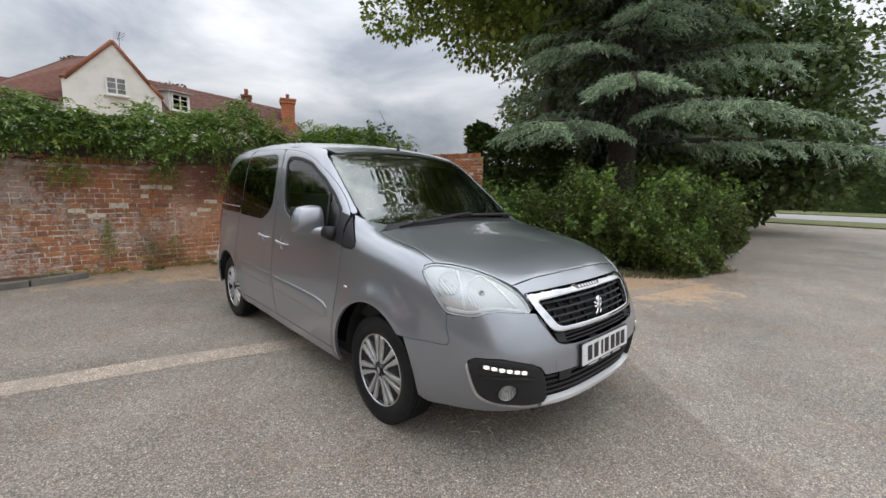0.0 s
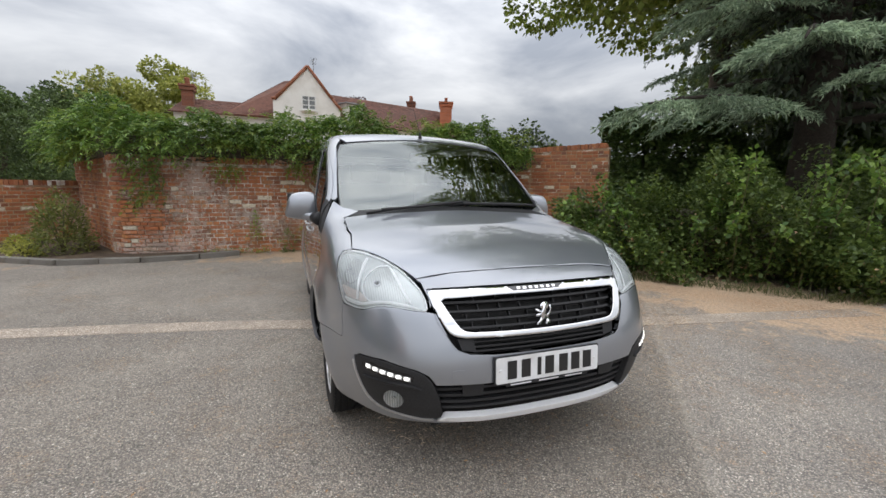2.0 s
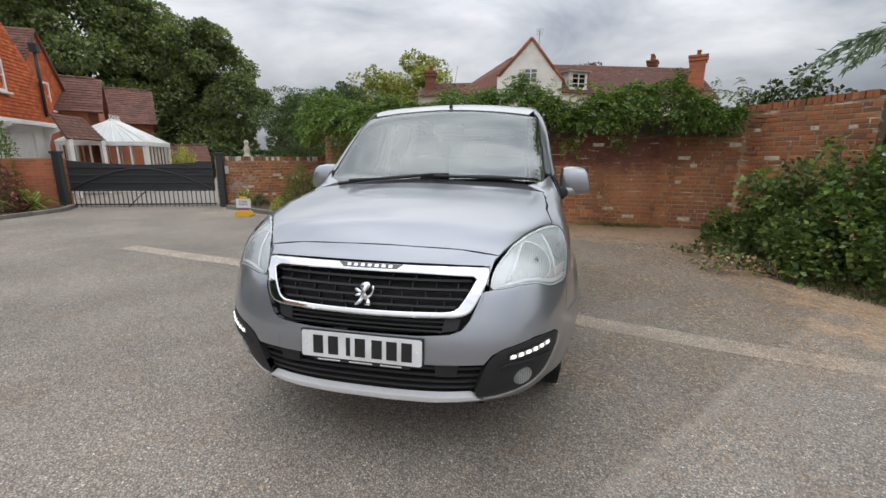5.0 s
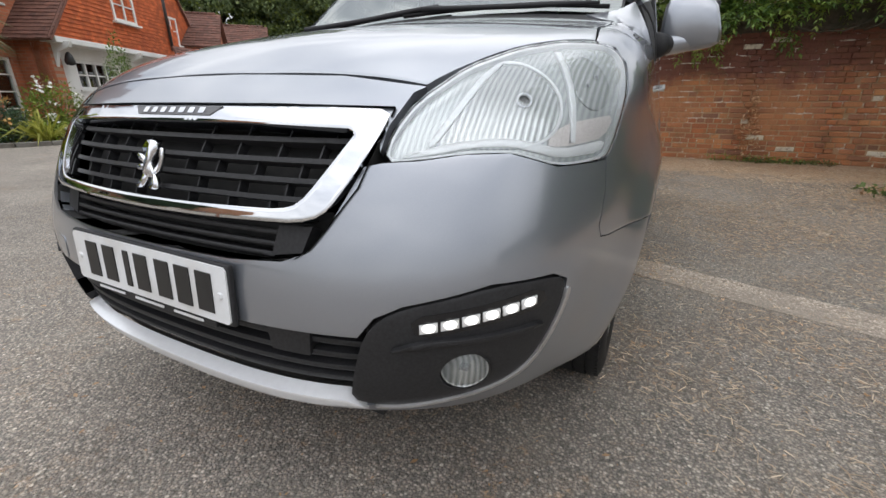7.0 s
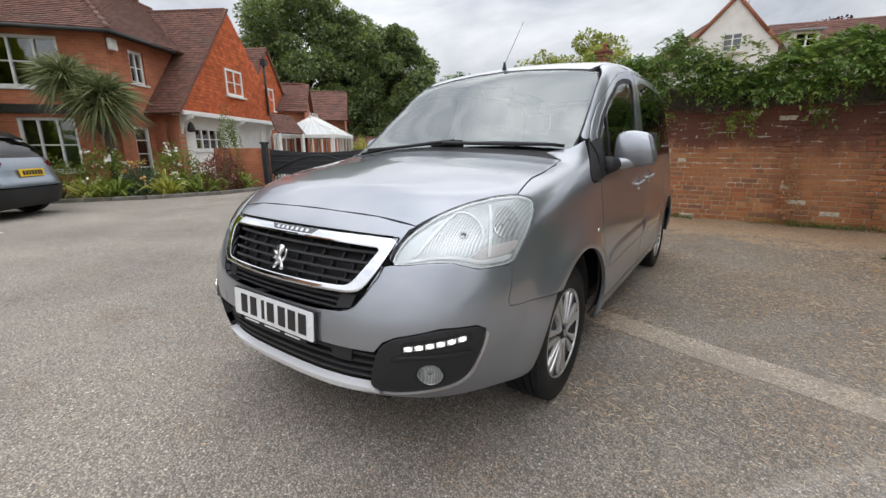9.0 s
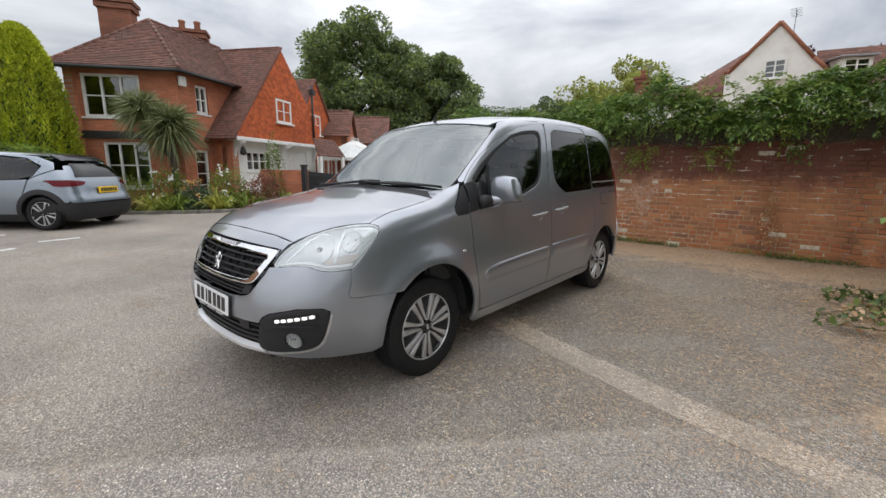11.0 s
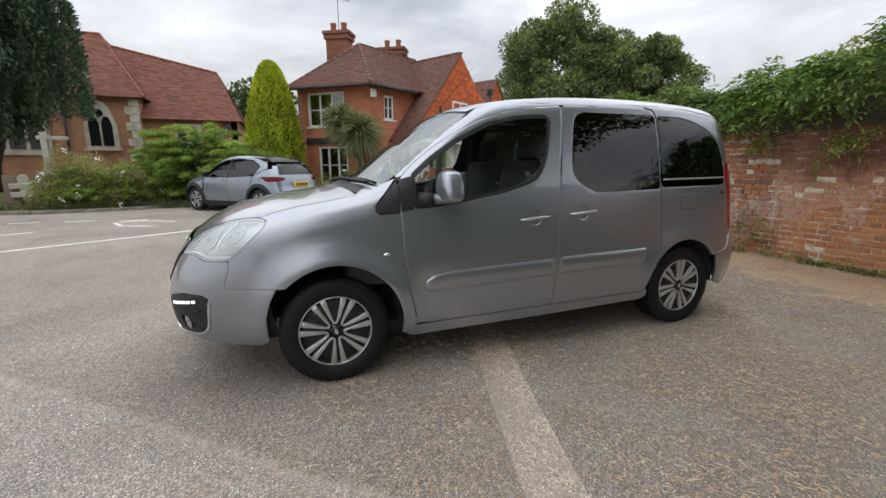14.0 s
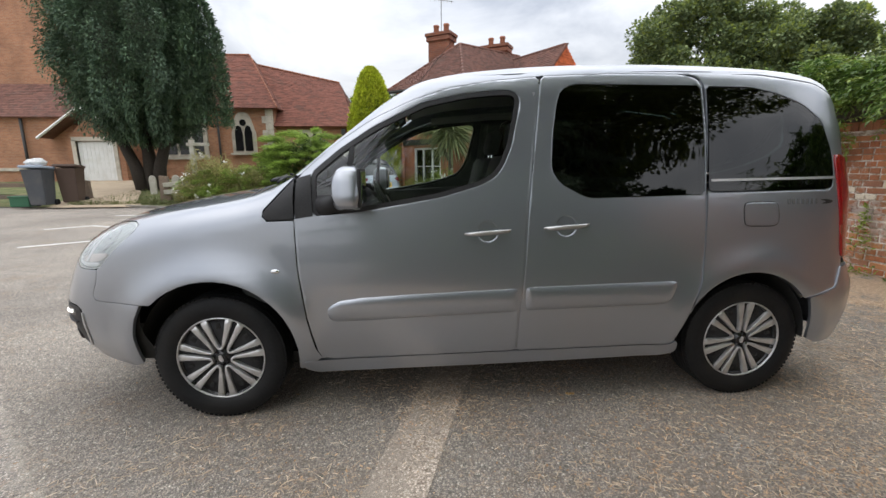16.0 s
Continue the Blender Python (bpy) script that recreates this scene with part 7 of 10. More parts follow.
def cedar(at, height, seed):
    """A blue-green cedar: tiers of flat boughs that end in hanging sprays of needles."""
    rng = np.random.default_rng(seed)
    top = thing("cedar_tree", "big blue-green cedar with drooping layered boughs over the thicket", "tree", pose(*at))
    bm = bmesh.new()
    tube(bm, [(0, 0, -.1), (.05, .05, 2), (.1, 0, 5), (0, .1, 9), (0, 0, height)], [.42, .36, .28, .18, .03], 14)
    part("trunk", bm, CEDAR_BARK, top, "dark ridged bark", 60)
    P, D, S, PD, DD, SD = [], [], [], [], [], []
    for k in range(58):
        z = 2.7 + (height - 3.4) * (k / 57) ** 1.15
        a = k * 2.39996 + rng.uniform(-.3, .3)
        c, s = math.cos(a), math.sin(a)
        r = (1 - z / (height + 1.5)) * 6.6 * rng.uniform(.75, 1.1) * (.72 if c < -.3 else 1)
        droop = rng.uniform(.10, .26)
        us = np.linspace(0, 1, 8)
        line = np.stack([c * r * us, s * r * us, z + .35 * us - droop * r * us ** 2.2], 1)
        bm = bmesh.new()
        tube(bm, [tuple(v) for v in line], [.085 * (1 - .12 * i) for i in range(8)], 6)
        part("bough", bm, CEDAR_BARK, top, "", 60)
        # side twigs in one flat layer, each fringed with needles
        for j in range(int(18 + r * 7)):
            u = rng.uniform(.18, 1.0)
            i = min(int(u * 7), 6)
            o = line[i] + (line[i + 1] - line[i]) * (u * 7 - i)
            sg = rng.choice((-1, 1))
            w = (.30 + .95 * (1 - abs(u - .55))) * rng.uniform(.5, 1.1) * min(1, r / 3)
            tw = np.array([c * .55 - s * sg * .85, s * .55 + c * sg * .85, 0])
            m = 64
            v = rng.random(m)
            tip = o + np.outer(v * w, tw) + np.stack([np.zeros(m), np.zeros(m), -.42 * w * v ** 2 - rng.random(m) * .07], 1)
            way = np.tile(tw * .9, (m, 1)) + rng.normal(0, .5, (m, 3)) + (0, 0, -.35)
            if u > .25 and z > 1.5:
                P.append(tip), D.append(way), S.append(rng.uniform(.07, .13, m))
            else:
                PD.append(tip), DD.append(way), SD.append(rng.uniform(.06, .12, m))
    P, D, S = np.concatenate(P), np.concatenate(D), np.concatenate(S)
    blades("needle_sprays", P, D, S, CEDAR, top, "blue-green needle sprays", .2, rng, .25)
    # needles near the trunk take the darker copy, as if shaded
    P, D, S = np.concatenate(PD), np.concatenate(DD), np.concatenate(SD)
    blades("shaded_needles", P, D, S, CEDAR_SHADE, top, "inner needles coloured dark for shade", .3, rng, .25)
    # added blades round the trunk, coloured dark for the crown's shaded middle
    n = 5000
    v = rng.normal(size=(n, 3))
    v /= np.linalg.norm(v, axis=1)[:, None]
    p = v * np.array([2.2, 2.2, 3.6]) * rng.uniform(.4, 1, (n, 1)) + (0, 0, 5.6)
    blades("crown_shade", p, v + rng.normal(0, .6, (n, 3)), rng.uniform(.12, .3, n), CEDAR_SHADE, top, "", .3, rng)


cedar((-1.9, 9.2, 0), 13, 41)
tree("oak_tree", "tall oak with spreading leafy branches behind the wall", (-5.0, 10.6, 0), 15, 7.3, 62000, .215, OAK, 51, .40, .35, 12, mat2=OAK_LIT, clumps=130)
tree("holly_tree", "dark evergreen tree behind the brambles", (-3.2, 13.5, 0), 7, 3.6, 14000, .15, DARKTREE, 52, .05, .2, 8)
tree("dark_tree", "dark dense tree beside the entrance", (-1.2, 18, 0), 9.6, 4.2, 36000, .22, DARKTREE, 53, .04, .35, 11, clumps=110)
tree("dark_tree", "dark tree far beyond the entrance", (-8, 24, 0), 14.5, 7.0, 34000, .3, DARKTREE, 54, .06, .4, 9, clumps=110)
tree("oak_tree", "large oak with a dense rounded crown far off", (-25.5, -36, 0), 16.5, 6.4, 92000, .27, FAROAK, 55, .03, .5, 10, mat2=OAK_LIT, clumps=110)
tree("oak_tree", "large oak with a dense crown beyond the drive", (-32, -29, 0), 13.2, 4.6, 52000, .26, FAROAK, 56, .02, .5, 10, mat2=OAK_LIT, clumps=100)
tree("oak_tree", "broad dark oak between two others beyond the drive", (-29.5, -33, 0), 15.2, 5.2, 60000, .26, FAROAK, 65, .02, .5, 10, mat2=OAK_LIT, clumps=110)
tree("dark_tree", "dark wooded clump far behind the golden conifer", (3.2, -43, 0), 9.0, 5.0, 14000, .36, DARKTREE, 66, .02, .4, 8)
tree("oak_tree", "dark tall tree behind the red house", (-41, -23, 0), 7.6, 5.0, 16000, .40, DARKTREE, 57, .05, .5, 8)
tree("garden_tree", "light yellow-green tree with airy foliage behind the wall", (-27, -8.6, 0), 8.2, 3.9, 24000, .2, AIRY, 58, .10, .22, 12, clumps=90, rough=.2)
tree("garden_tree", "dark bushy evergreen behind the low wall", (-16, -10.6, 0), 4.4, 2.6, 34000, .09, DARKTREE, 59, .02, .15, 6, mat2=HEDGE)
tree("garden_tree", "dark fir behind the low wall", (-22, -11.2, 0), 6.0, 2.2, 26000, .10, DARKTREE, 60, .02, .15, 6)
tree("garden_tree", "broad dark tree behind the light tree", (-34, -13.5, 0), 8.0, 4.0, 9000, .3, DARKTREE, 61, .05, .2, 6)
tree("garden_tree", "small green tree behind the tall wall", (-14, 9.6, 0), 4.4, 1.6, 5000, .16, HEDGE, 62, .1, .12, 6)
tree("cherry_tree", "dark purple-leaved tree above the white house roof", (-34, -.2, 0), 9.3, 1.6, 2600, .22, RED_LEAF, 63, .72, .2, 6)
tree("cherry_tree", "dark red-leaved tree behind the white house", (-34, 4.6, 0), 8.9, 1.5, 2500, .22, RED_LEAF, 64, .6, .15, 6)


def hedge(name, label, line, width, height, n, mat, seed, leaf=.09):
    rng = np.random.default_rng(seed)
    top = thing(name, label, "hedge")
    p, q, s = along(line, n, rng)
    side = rng.uniform(-1, 1, n)
    z = rng.random(n) ** .7
    bulge = 1 + .10 * np.sin(s * 1.3) + .08 * np.sin(s * 3.1 + 1)
    shell = np.where(rng.random(n) < .5, np.sign(side), side)
    at = np.concatenate([p + q * (shell * width / 2 * bulge * (1 - .25 * z ** 3))[:, None], (np.where(np.abs(shell) == 1, z, rng.uniform(.85, 1.0, n)) * height * bulge)[:, None]], 1)
    way = np.concatenate([q * shell[:, None], np.full((n, 1), .3)], 1) + rng.normal(0, .6, (n, 3))
    blades("hedge_leaves", at, way, leaf * rng.uniform(.7, 1.3, n), mat, top, "dense leaves", .7, rng)
    # added boxes in the dark leaf colour, for shade between the leaves
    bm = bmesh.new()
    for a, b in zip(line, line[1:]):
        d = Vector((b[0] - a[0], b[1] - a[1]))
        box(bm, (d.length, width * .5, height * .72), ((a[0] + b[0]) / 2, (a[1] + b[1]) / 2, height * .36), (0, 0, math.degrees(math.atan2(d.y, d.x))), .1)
    part("hedge_core", bm, HEDGE, top, "dark green core standing for the shaded inside")


hedge("far_hedge", "tall dark hedge along the far side of the road", [(-40, 58), (30, 58)], 3, 5.0, 60000, HEDGE, 71, .32)
hedge("garden_hedge", "dark garden hedge far behind the gate and the low wall", [(-26, -10.5), (-22, -17.0), (-17.5, -20.5), (-13.5, -22.5)], 1.4, 1.75, 14000, DARKTREE, 74, .16)
hedge("dark_hedge", "dark overgrown hedge under the cedar behind the brambles", [(-6.0, 7.6), (-5.2, 8.2), (-2.8, 10.8), (-1.2, 12.0)], 1.8, 3.0, 32000, HEDGE, 73, .17)
hedge("far_hedge", "dark hedge beside the entrance", [(-12, 30), (-3.4, 36)], 2.5, 3.0, 9000, HEDGE, 72, .25)


def conifer():
    """The clipped golden conifer by the house: a flame of upright sprays."""
    rng = np.random.default_rng(81)
    top = thing("golden_conifer", "bright yellow-green conifer, flame-shaped, beside the red house", "conifer", pose(1.95, -13.7, 0))
    n = 26000
    z = rng.random(n) ** .8
    a = rng.uniform(0, 2 * math.pi, n)
    prof = 1.02 * np.sqrt(np.clip(1 - z ** 1.7, 0, 1)) * (.75 + .25 * np.minimum(1, z * 5))
    r = prof * (1 + .07 * np.sin(a * 9 + z * 11) + .05 * np.sin(a * 17 - z * 23)) * rng.uniform(.86, 1.03, n)
    at = np.stack([np.cos(a) * r, np.sin(a) * r, .15 + z * 4.75], 1)
    way = np.stack([np.cos(a) * .5, np.sin(a) * .5, np.full(n, 1.0)], 1) + rng.normal(0, .35, (n, 3))
    blades("sprays", at, way, rng.uniform(.07, .15, n), GOLD, top, "golden-green upright sprays", .4, rng)
    # added solid core, coloured dark as the shade behind the sprays
    bm = bmesh.new()
    spin(bm, [(.7, .1), (.8, 1.2), (.7, 2.6), (.48, 3.6), (.2, 4.3), (.02, 4.6)], 20)
    part("crown_shade", bm, HEDGE, top, "solid dark core standing for shaded foliage", 60)


conifer()


def yew():
    rng = np.random.default_rng(82)
    top = thing("yew_tree", "huge dark yew with dense upright foliage in the churchyard", "tree", pose(11.75, -16.2, .4))
    bm = bmesh.new()
    for dx, dy, lean in ((0, 0, 0), (.45, .2, .9), (-.5, .1, -.8), (.1, -.4, .3)):
        tube(bm, [(dx * .6, dy * .6, -.1), (dx, dy, 1.0), (dx + lean * .6, dy, 2.4), (dx + lean * 1.6, dy, 4.5)], [.30, .24, .18, .08], 10)
    part("trunk", bm, CEDAR_BARK, top, "several dark twisted stems", 60)
    n = 110000
    v = rng.normal(size=(n, 3))
    v /= np.linalg.norm(v, axis=1)[:, None]
    a = np.arctan2(v[:, 1], v[:, 0])
    ripple = 1 + .10 * np.sin(a * 9 + v[:, 2] * 2) + .08 * np.sin(a * 19 - v[:, 2] * 4) + .07 * np.sin(v[:, 2] * 13 + a * 5)
    p = v * np.array([2.6, 2.9, 3.7]) * (ripple * rng.uniform(.80, 1.02, n))[:, None] + (-.15, 0, 5.6)
    p[:, 2] = np.where(p[:, 2] < 2.2, 2.2 + (p[:, 2] - 2.2) * .5, p[:, 2])
    blades("crown", p, v * .8 + rng.normal(0, .4, (n, 3)) + (0, 0, -.35), rng.uniform(.08, .17, n), YEW, top, "very dark green needles", .35, rng)
    # a tall tuft at one side
    n = 9000
    z = rng.random(n)
    aa = rng.uniform(0, 6.28, n)
    r = 1.05 * np.sqrt(np.clip(1 - z ** 3, 0, 1)) * rng.uniform(.7, 1, n) * (1 + .2 * np.sin(aa * 5))
    p = np.stack([-2.6 + np.cos(aa) * r, .2 + np.sin(aa) * r, 2.6 + z * 5.2], 1)
    blades("side_crown", p, np.stack([np.cos(aa) * .5, np.sin(aa) * .5, np.full(n, .6)], 1) + rng.normal(0, .4, (n, 3)), rng.uniform(.12, .24, n), YEW, top, "", .35, rng)
    # added solid ball inside, its dark colour stands for shade behind the needles
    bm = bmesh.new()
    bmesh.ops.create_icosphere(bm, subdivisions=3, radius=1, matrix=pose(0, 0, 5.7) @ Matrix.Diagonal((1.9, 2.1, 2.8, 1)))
    part("crown_shade", bm, CEDAR_SHADE, top, "", 60)


yew()


def juniper(at, w, d, h, n, seed, label, name="juniper"):
    """A low spreading conifer of stacked feathery plumes."""
    rng = np.random.default_rng(seed)
    top = thing(name, label, "shrub", pose(*at))
    P, D = [], []
    for k in range(150):
        a = rng.uniform(0, 6.28)
        r = math.sqrt(rng.random())
        o = np.array([math.cos(a) * r * w * .8, math.sin(a) * r * d * .8, h * (1 - r * r) * rng.uniform(.6, 1) + .1])
        wy = np.array([math.cos(a), math.sin(a) + .3, .35])
        m = n // 70
        u = rng.random(m)
        P.append(o + np.outer(u * .75, wy) + rng.normal(0, 1, (m, 3)) * (.13, .13, .07) * (1 - .6 * u)[:, None] + np.stack([u * 0, u * 0, -.25 * u * u], 1))
        D.append(np.tile(wy * 1.3, (m, 1)) + rng.normal(0, 1, (m, 3)) * (.5, .5, .25))
    P, D = np.concatenate(P), np.concatenate(D)
    P[:, 2] = np.maximum(P[:, 2], .03)
    blades("plumage", P, D, rng.uniform(.06, .12, len(P)), JUNIPER, top, "feathery bright green plumes", .26, rng)
    v = rng.normal(size=(n // 3, 3))
    v *= (rng.random(n // 3) ** .4 / np.linalg.norm(v, axis=1))[:, None]
    v[:, 2] = np.abs(v[:, 2])
    blades("inner_thicket", v * (w * .95, d * .8, h * .85) + (0, 0, .03), rng.normal(size=(n // 3, 3)), rng.uniform(.08, .16, n // 3), HEDGE, top, "dark inner growth", .5, rng)


juniper((4.4, -13.8, .15), 2.5, 1.3, 2.6, 36000, 91, "wide low juniper with feathery green plumes behind the parked car")
juniper((7.0, -13.4, .2), 1.9, 1.0, 1.05, 20000, 92, "low green juniper beside the churchyard kerb")
juniper((2.75, -12.75, .15), 1.35, .75, 1.9, 16000, 93, "low green juniper in front of the golden conifer")


def bush(at, w, d, h, n, leaf, mat, seed, name, label, flower=None, nf=0, category="shrub", width=.6):
    rng = np.random.default_rng(seed)
    top = thing(name, label, category, pose(*at))
    v = rng.normal(size=(n, 3))
    v /= np.linalg.norm(v, axis=1)[:, None]
    v[:, 2] = np.abs(v[:, 2])
    lump = 1 + .18 * np.sin(v[:, 0] * 6 + seed) * np.sin(v[:, 1] * 7 + seed) + .1 * np.sin(v[:, 2] * 9)
    p = v * np.array([w, d, h]) * (lump * rng.uniform(.45, 1.0, n) ** .5)[:, None]
    blades("foliage", p, v + rng.normal(0, .6, (n, 3)), leaf * rng.uniform(.6, 1.3, n), mat, top, "leaves", width, rng)
    if nf:
        k = rng.integers(0, n, nf)
        q = v[k] * np.array([w, d, h]) * lump[k][:, None] * 1.02
        q = np.repeat(q, 9, 0) + rng.normal(0, .03, (nf * 9, 3))
        tag_stuff(blades("blossom", q, rng.normal(0, 1, (nf * 9, 3)) + (0, .5, .6), .075, flower, top, "flower heads", .9, rng))
    bm = bmesh.new()
    for j in range(7):
        a = j * .9 + seed
        tube(bm, [(0, 0, 0), (math.cos(a) * w * .3, math.sin(a) * d * .3, h * .5), (math.cos(a) * w * .6, math.sin(a) * d * .6, h * .85)], [.012, .009, .004], 5)
    part("stems", bm, STEM, top, "", 60)


bush((7.55, -12.5, .12), 1.15, .6, 1.5, 11000, .055, DRYBUSH, 101, "rose_bush", "sprawling rose bush with a few pale flowers by the kerb", PETAL, 26)
bush((6.3, -12.4, .12), .9, .5, 1.15, 6500, .055, DRYBUSH, 102, "rose_bush", "sprawling green rose bush beside the churchyard kerb", PETAL, 10)
bush((-5.35, -4.75, .05), .52, .45, .95, 2600, .06, SHRUBLEAF, 103, "hydrangea", "leafy green shrub in the bed below the brick wall")
bush((-5.6, -5.5, .05), .25, .2, .28, 500, .05, LIGHTTREE, 104, "bed_plant", "small variegated plant in the bed by the low wall")
bush((-5.8, -6.2, .05), .22, .2, .25, 400, .05, HEDGE, 105, "bed_plant", "small green plant in the bed by the low wall")
bush((-5.95, -6.75, .05), .26, .2, .36, 500, .06, LIGHTTREE, 106, "bed_plant", "small yellow-green plant in the bed by the gate", PETAL, 3)
bush((-4.95, -5.1, .05), .25, .2, .25, 420, .05, LIGHTTREE, 107, "bed_plant", "small pale green plant beside the kerb")
bush((-10.9, -13.2, .05), .62, .55, 1.52, 5000, .06, LIGHTTREE, 108, "golden_shrub", "bright yellow-green rounded shrub beside the conservatory")
# the flower bed by the red house
bush((.25, -12.0, .05), .7, .5, .85, 3000, .05, OAK_LIT, 111, "bed_plant", "rounded green shrub in the flower bed")
bush((-1.15, -11.1, .05), .5, .36, .72, 2800, .05, YEW, 112, "bed_plant", "very dark low shrub with yellow flowers in the bed", YLEAF, 14)
bush((-3.0, -10.75, .05), .62, .45, .95, 2400, .06, PINK, 113, "hydrangea", "faded pink hydrangea in the flower bed", PINK, 40)
bush((-2.1, -11.3, .05), .75, .5, 1.15, 1500, .08, CLIMBER_NEW, 114, "lily_clump", "clump of tall lilies with white flowers", PETAL, 26)
bush((-.6, -11.7, .05), .7, .45, 1.1, 1500, .08, CLIMBER_NEW, 115, "lily_clump", "tall leafy flowers with white and pink heads", PETAL, 22)
bush((-3.75, -11.5, .05), .4, .35, 2.1, 2400, .06, CLIMBER, 116, "climbing_rose", "tall climbing rose by the low gate wall")


def cordyline():
    """The two-headed cabbage palm in the bed."""
    top = thing("cabbage_palm", "tall cabbage palm with two spiky grey-green heads by the house", "palm", pose(-.9, -12.0, 0))
    bm = bmesh.new()
    tube(bm, [(0, 0, 0), (.0, 0, .8), (.0, .0, 1.5), (.02, .0, 2.35)], [.11, .095, .085, .06], 10)
    tube(bm, [(.0, .0, 1.45), (.30, -.1, 2.0), (.60, -.2, 2.75)], [.07, .06, .05], 10)
    part("trunk", bm, BARK, top, "grey-brown fibrous stem", 60)
    for i, ((x, y, z), n, L) in enumerate((((.02, .0, 2.42), 760, 1.15), ((.60, -.2, 2.86), 560, .95))):
        rng = np.random.default_rng(200 + i)
        v = rng.normal(size=(n, 3))
        v[:, 2] = v[:, 2] * .9 + .32
        tufts("leaf_head", np.tile((x, y, z), (n, 1)) + rng.normal(0, .05, (n, 3)), v, L * rng.uniform(.75, 1.05, n), .038, PALM, top, "spiky arching blades", rng, .24)


cordyline()
for i, (x, y) in enumerate(((-1.6, -10.75), (-2.4, -10.65), (-3.5, -10.7), (-.15, -11.35), (-.6, -11.15), (-1.95, -10.95), (-2.75, -11.1), (-1.2, -11.5))):
    rng = np.random.default_rng(300 + i)
    v = rng.normal(size=(90, 3))
    v[:, 2] = np.abs(v[:, 2]) + .6
    tagged(tufts("lily_leaves", np.tile((x, y, .06), (90, 1)) + rng.normal(0, .05, (90, 3)), v, rng.uniform(.55, 1.05, 90), .045, LIGHTTREE if i % 3 == 0 else CLIMBER_NEW, None, "", rng, .45), "arching strap leaves of a variegated lily" if i % 3 == 0 else "arching strap leaves of a bright green lily", "plant", "lilies in the bed")
# churchyard grass
rng = np.random.default_rng(77)
n = 9000
x = rng.uniform(4, 12, n)
at = np.stack([x, -11.9 - rng.random(n) ** 2 * 4.5, np.full(n, .1)], 1)
at[:, 2] = .08 + (-11.9 - at[:, 1]) * .065
tagged(tufts("rough_grass", at, rng.normal(0, .4, (n, 3)) + (0, 0, 1), rng.uniform(.08, .25, n), .012, GRASS, None, "", rng), "rough dry grass along the churchyard kerb", "grass", kind="stuff")

# ---- buildings ----
def brickwork_mat(name, c1, c2, mortar, scale=1.0):
    """Brickwork seen from afar: courses in the wall's own plane, x along it and z up."""
    mat, nt, bs = material(name)
    tc = nt.nodes.new("ShaderNodeTexCoord")
    sp = nt.nodes.new("ShaderNodeSeparateXYZ")
    nt.links.new(tc.outputs["Object"], sp.inputs[0])
    cb = nt.nodes.new("ShaderNodeCombineXYZ")
    nt.links.new(sp.outputs["X"], cb.inputs["X"])
    nt.links.new(sp.outputs["Z"], cb.inputs["Y"])
    br = nt.nodes.new("ShaderNodeTexBrick")
    for key, value in (("Scale", 1.0), ("Mortar Size", .006), ("Brick Width", .225 * scale), ("Row Height", .075 * scale), ("Bias", 0.0)):
        br.inputs[key].default_value = value
    br.inputs["Color1"].default_value, br.inputs["Color2"].default_value, br.inputs["Mortar"].default_value = (*c1, 1), (*c2, 1), (*mortar, 1)
    nt.links.new(cb.outputs[0], br.inputs["Vector"])
    col = blend(nt, 1.0, br.outputs["Color"], ramp(nt, noisy(nt, tc.outputs["Object"], .9, 5), [(.3, (.72, .70, .70)), (.7, (1.2, 1.2, 1.2))]), "MULTIPLY")
    nt.links.new(col, bs.inputs["Base Color"])
    bs.inputs["Roughness"].default_value = .9
    bump(nt, bs, br.outputs["Fac"], -.4, .01)
    return mat


def tile_mat(name, a, b, moss):
    """Clay tiles: each course broken into tiles that differ."""
    mat, nt, bs = material(name)
    vec = coords(nt, 1)
    isl = nt.nodes.new("ShaderNodeNewGeometry").outputs["Random Per Island"]
    g = noisy(nt, vec, 7.0, 3)
    fine = noisy(nt, vec, 40, 4)
    col = blend(nt, ramp(nt, g, [(.3, (0, 0, 0)), (.7, (1, 1, 1))]), a, b)
    col = blend(nt, 1.0, col, ramp(nt, isl, [(0, (.72, .70, .70)), (1, (1.25, 1.22, 1.2))]), "MULTIPLY")
    col = blend(nt, ramp(nt, noisy(nt, vec, 1.2, 6, .7), [(.52, (0, 0, 0)), (.75, (.7, .7, .7))]), col, moss)
    col = blend(nt, 1.0, col, ramp(nt, fine, [(.3, (.75, .75, .75)), (.7, (1.2, 1.2, 1.2))]), "MULTIPLY")
    nt.links.new(col, bs.inputs["Base Color"])
    bs.inputs["Roughness"].default_value = .88
    bump(nt, bs, fine, .4, .01)
    return mat


RED_WALL = brickwork_mat("red_brickwork", (.50, .165, .078), (.37, .118, .058), (.36, .22, .15))
DARK_WALL = brickwork_mat("sooty_brickwork", (.25, .085, .045), (.17, .062, .038), (.20, .14, .10))
CHURCH_WALL = brickwork_mat("church_brickwork", (.40, .19, .10), (.30, .135, .075), (.36, .27, .19))
RENDER = surface("white_render", (.74, .73, .69), (.80, .79, .76), 25, 1.2, .9, .15, dirt=(.62, .60, .55))
ROOF_TILE = tile_mat("brown_roof_tile", (.115, .056, .043), (.185, .085, .060), (.095, .072, .058))
RED_TILE = tile_mat("hung_red_tile", (.46, .098, .030), (.58, .145, .045), (.34, .075, .025))
CHURCH_TILE = tile_mat("church_roof_tile", (.135, .052, .035), (.21, .080, .052), (.10, .055, .04))
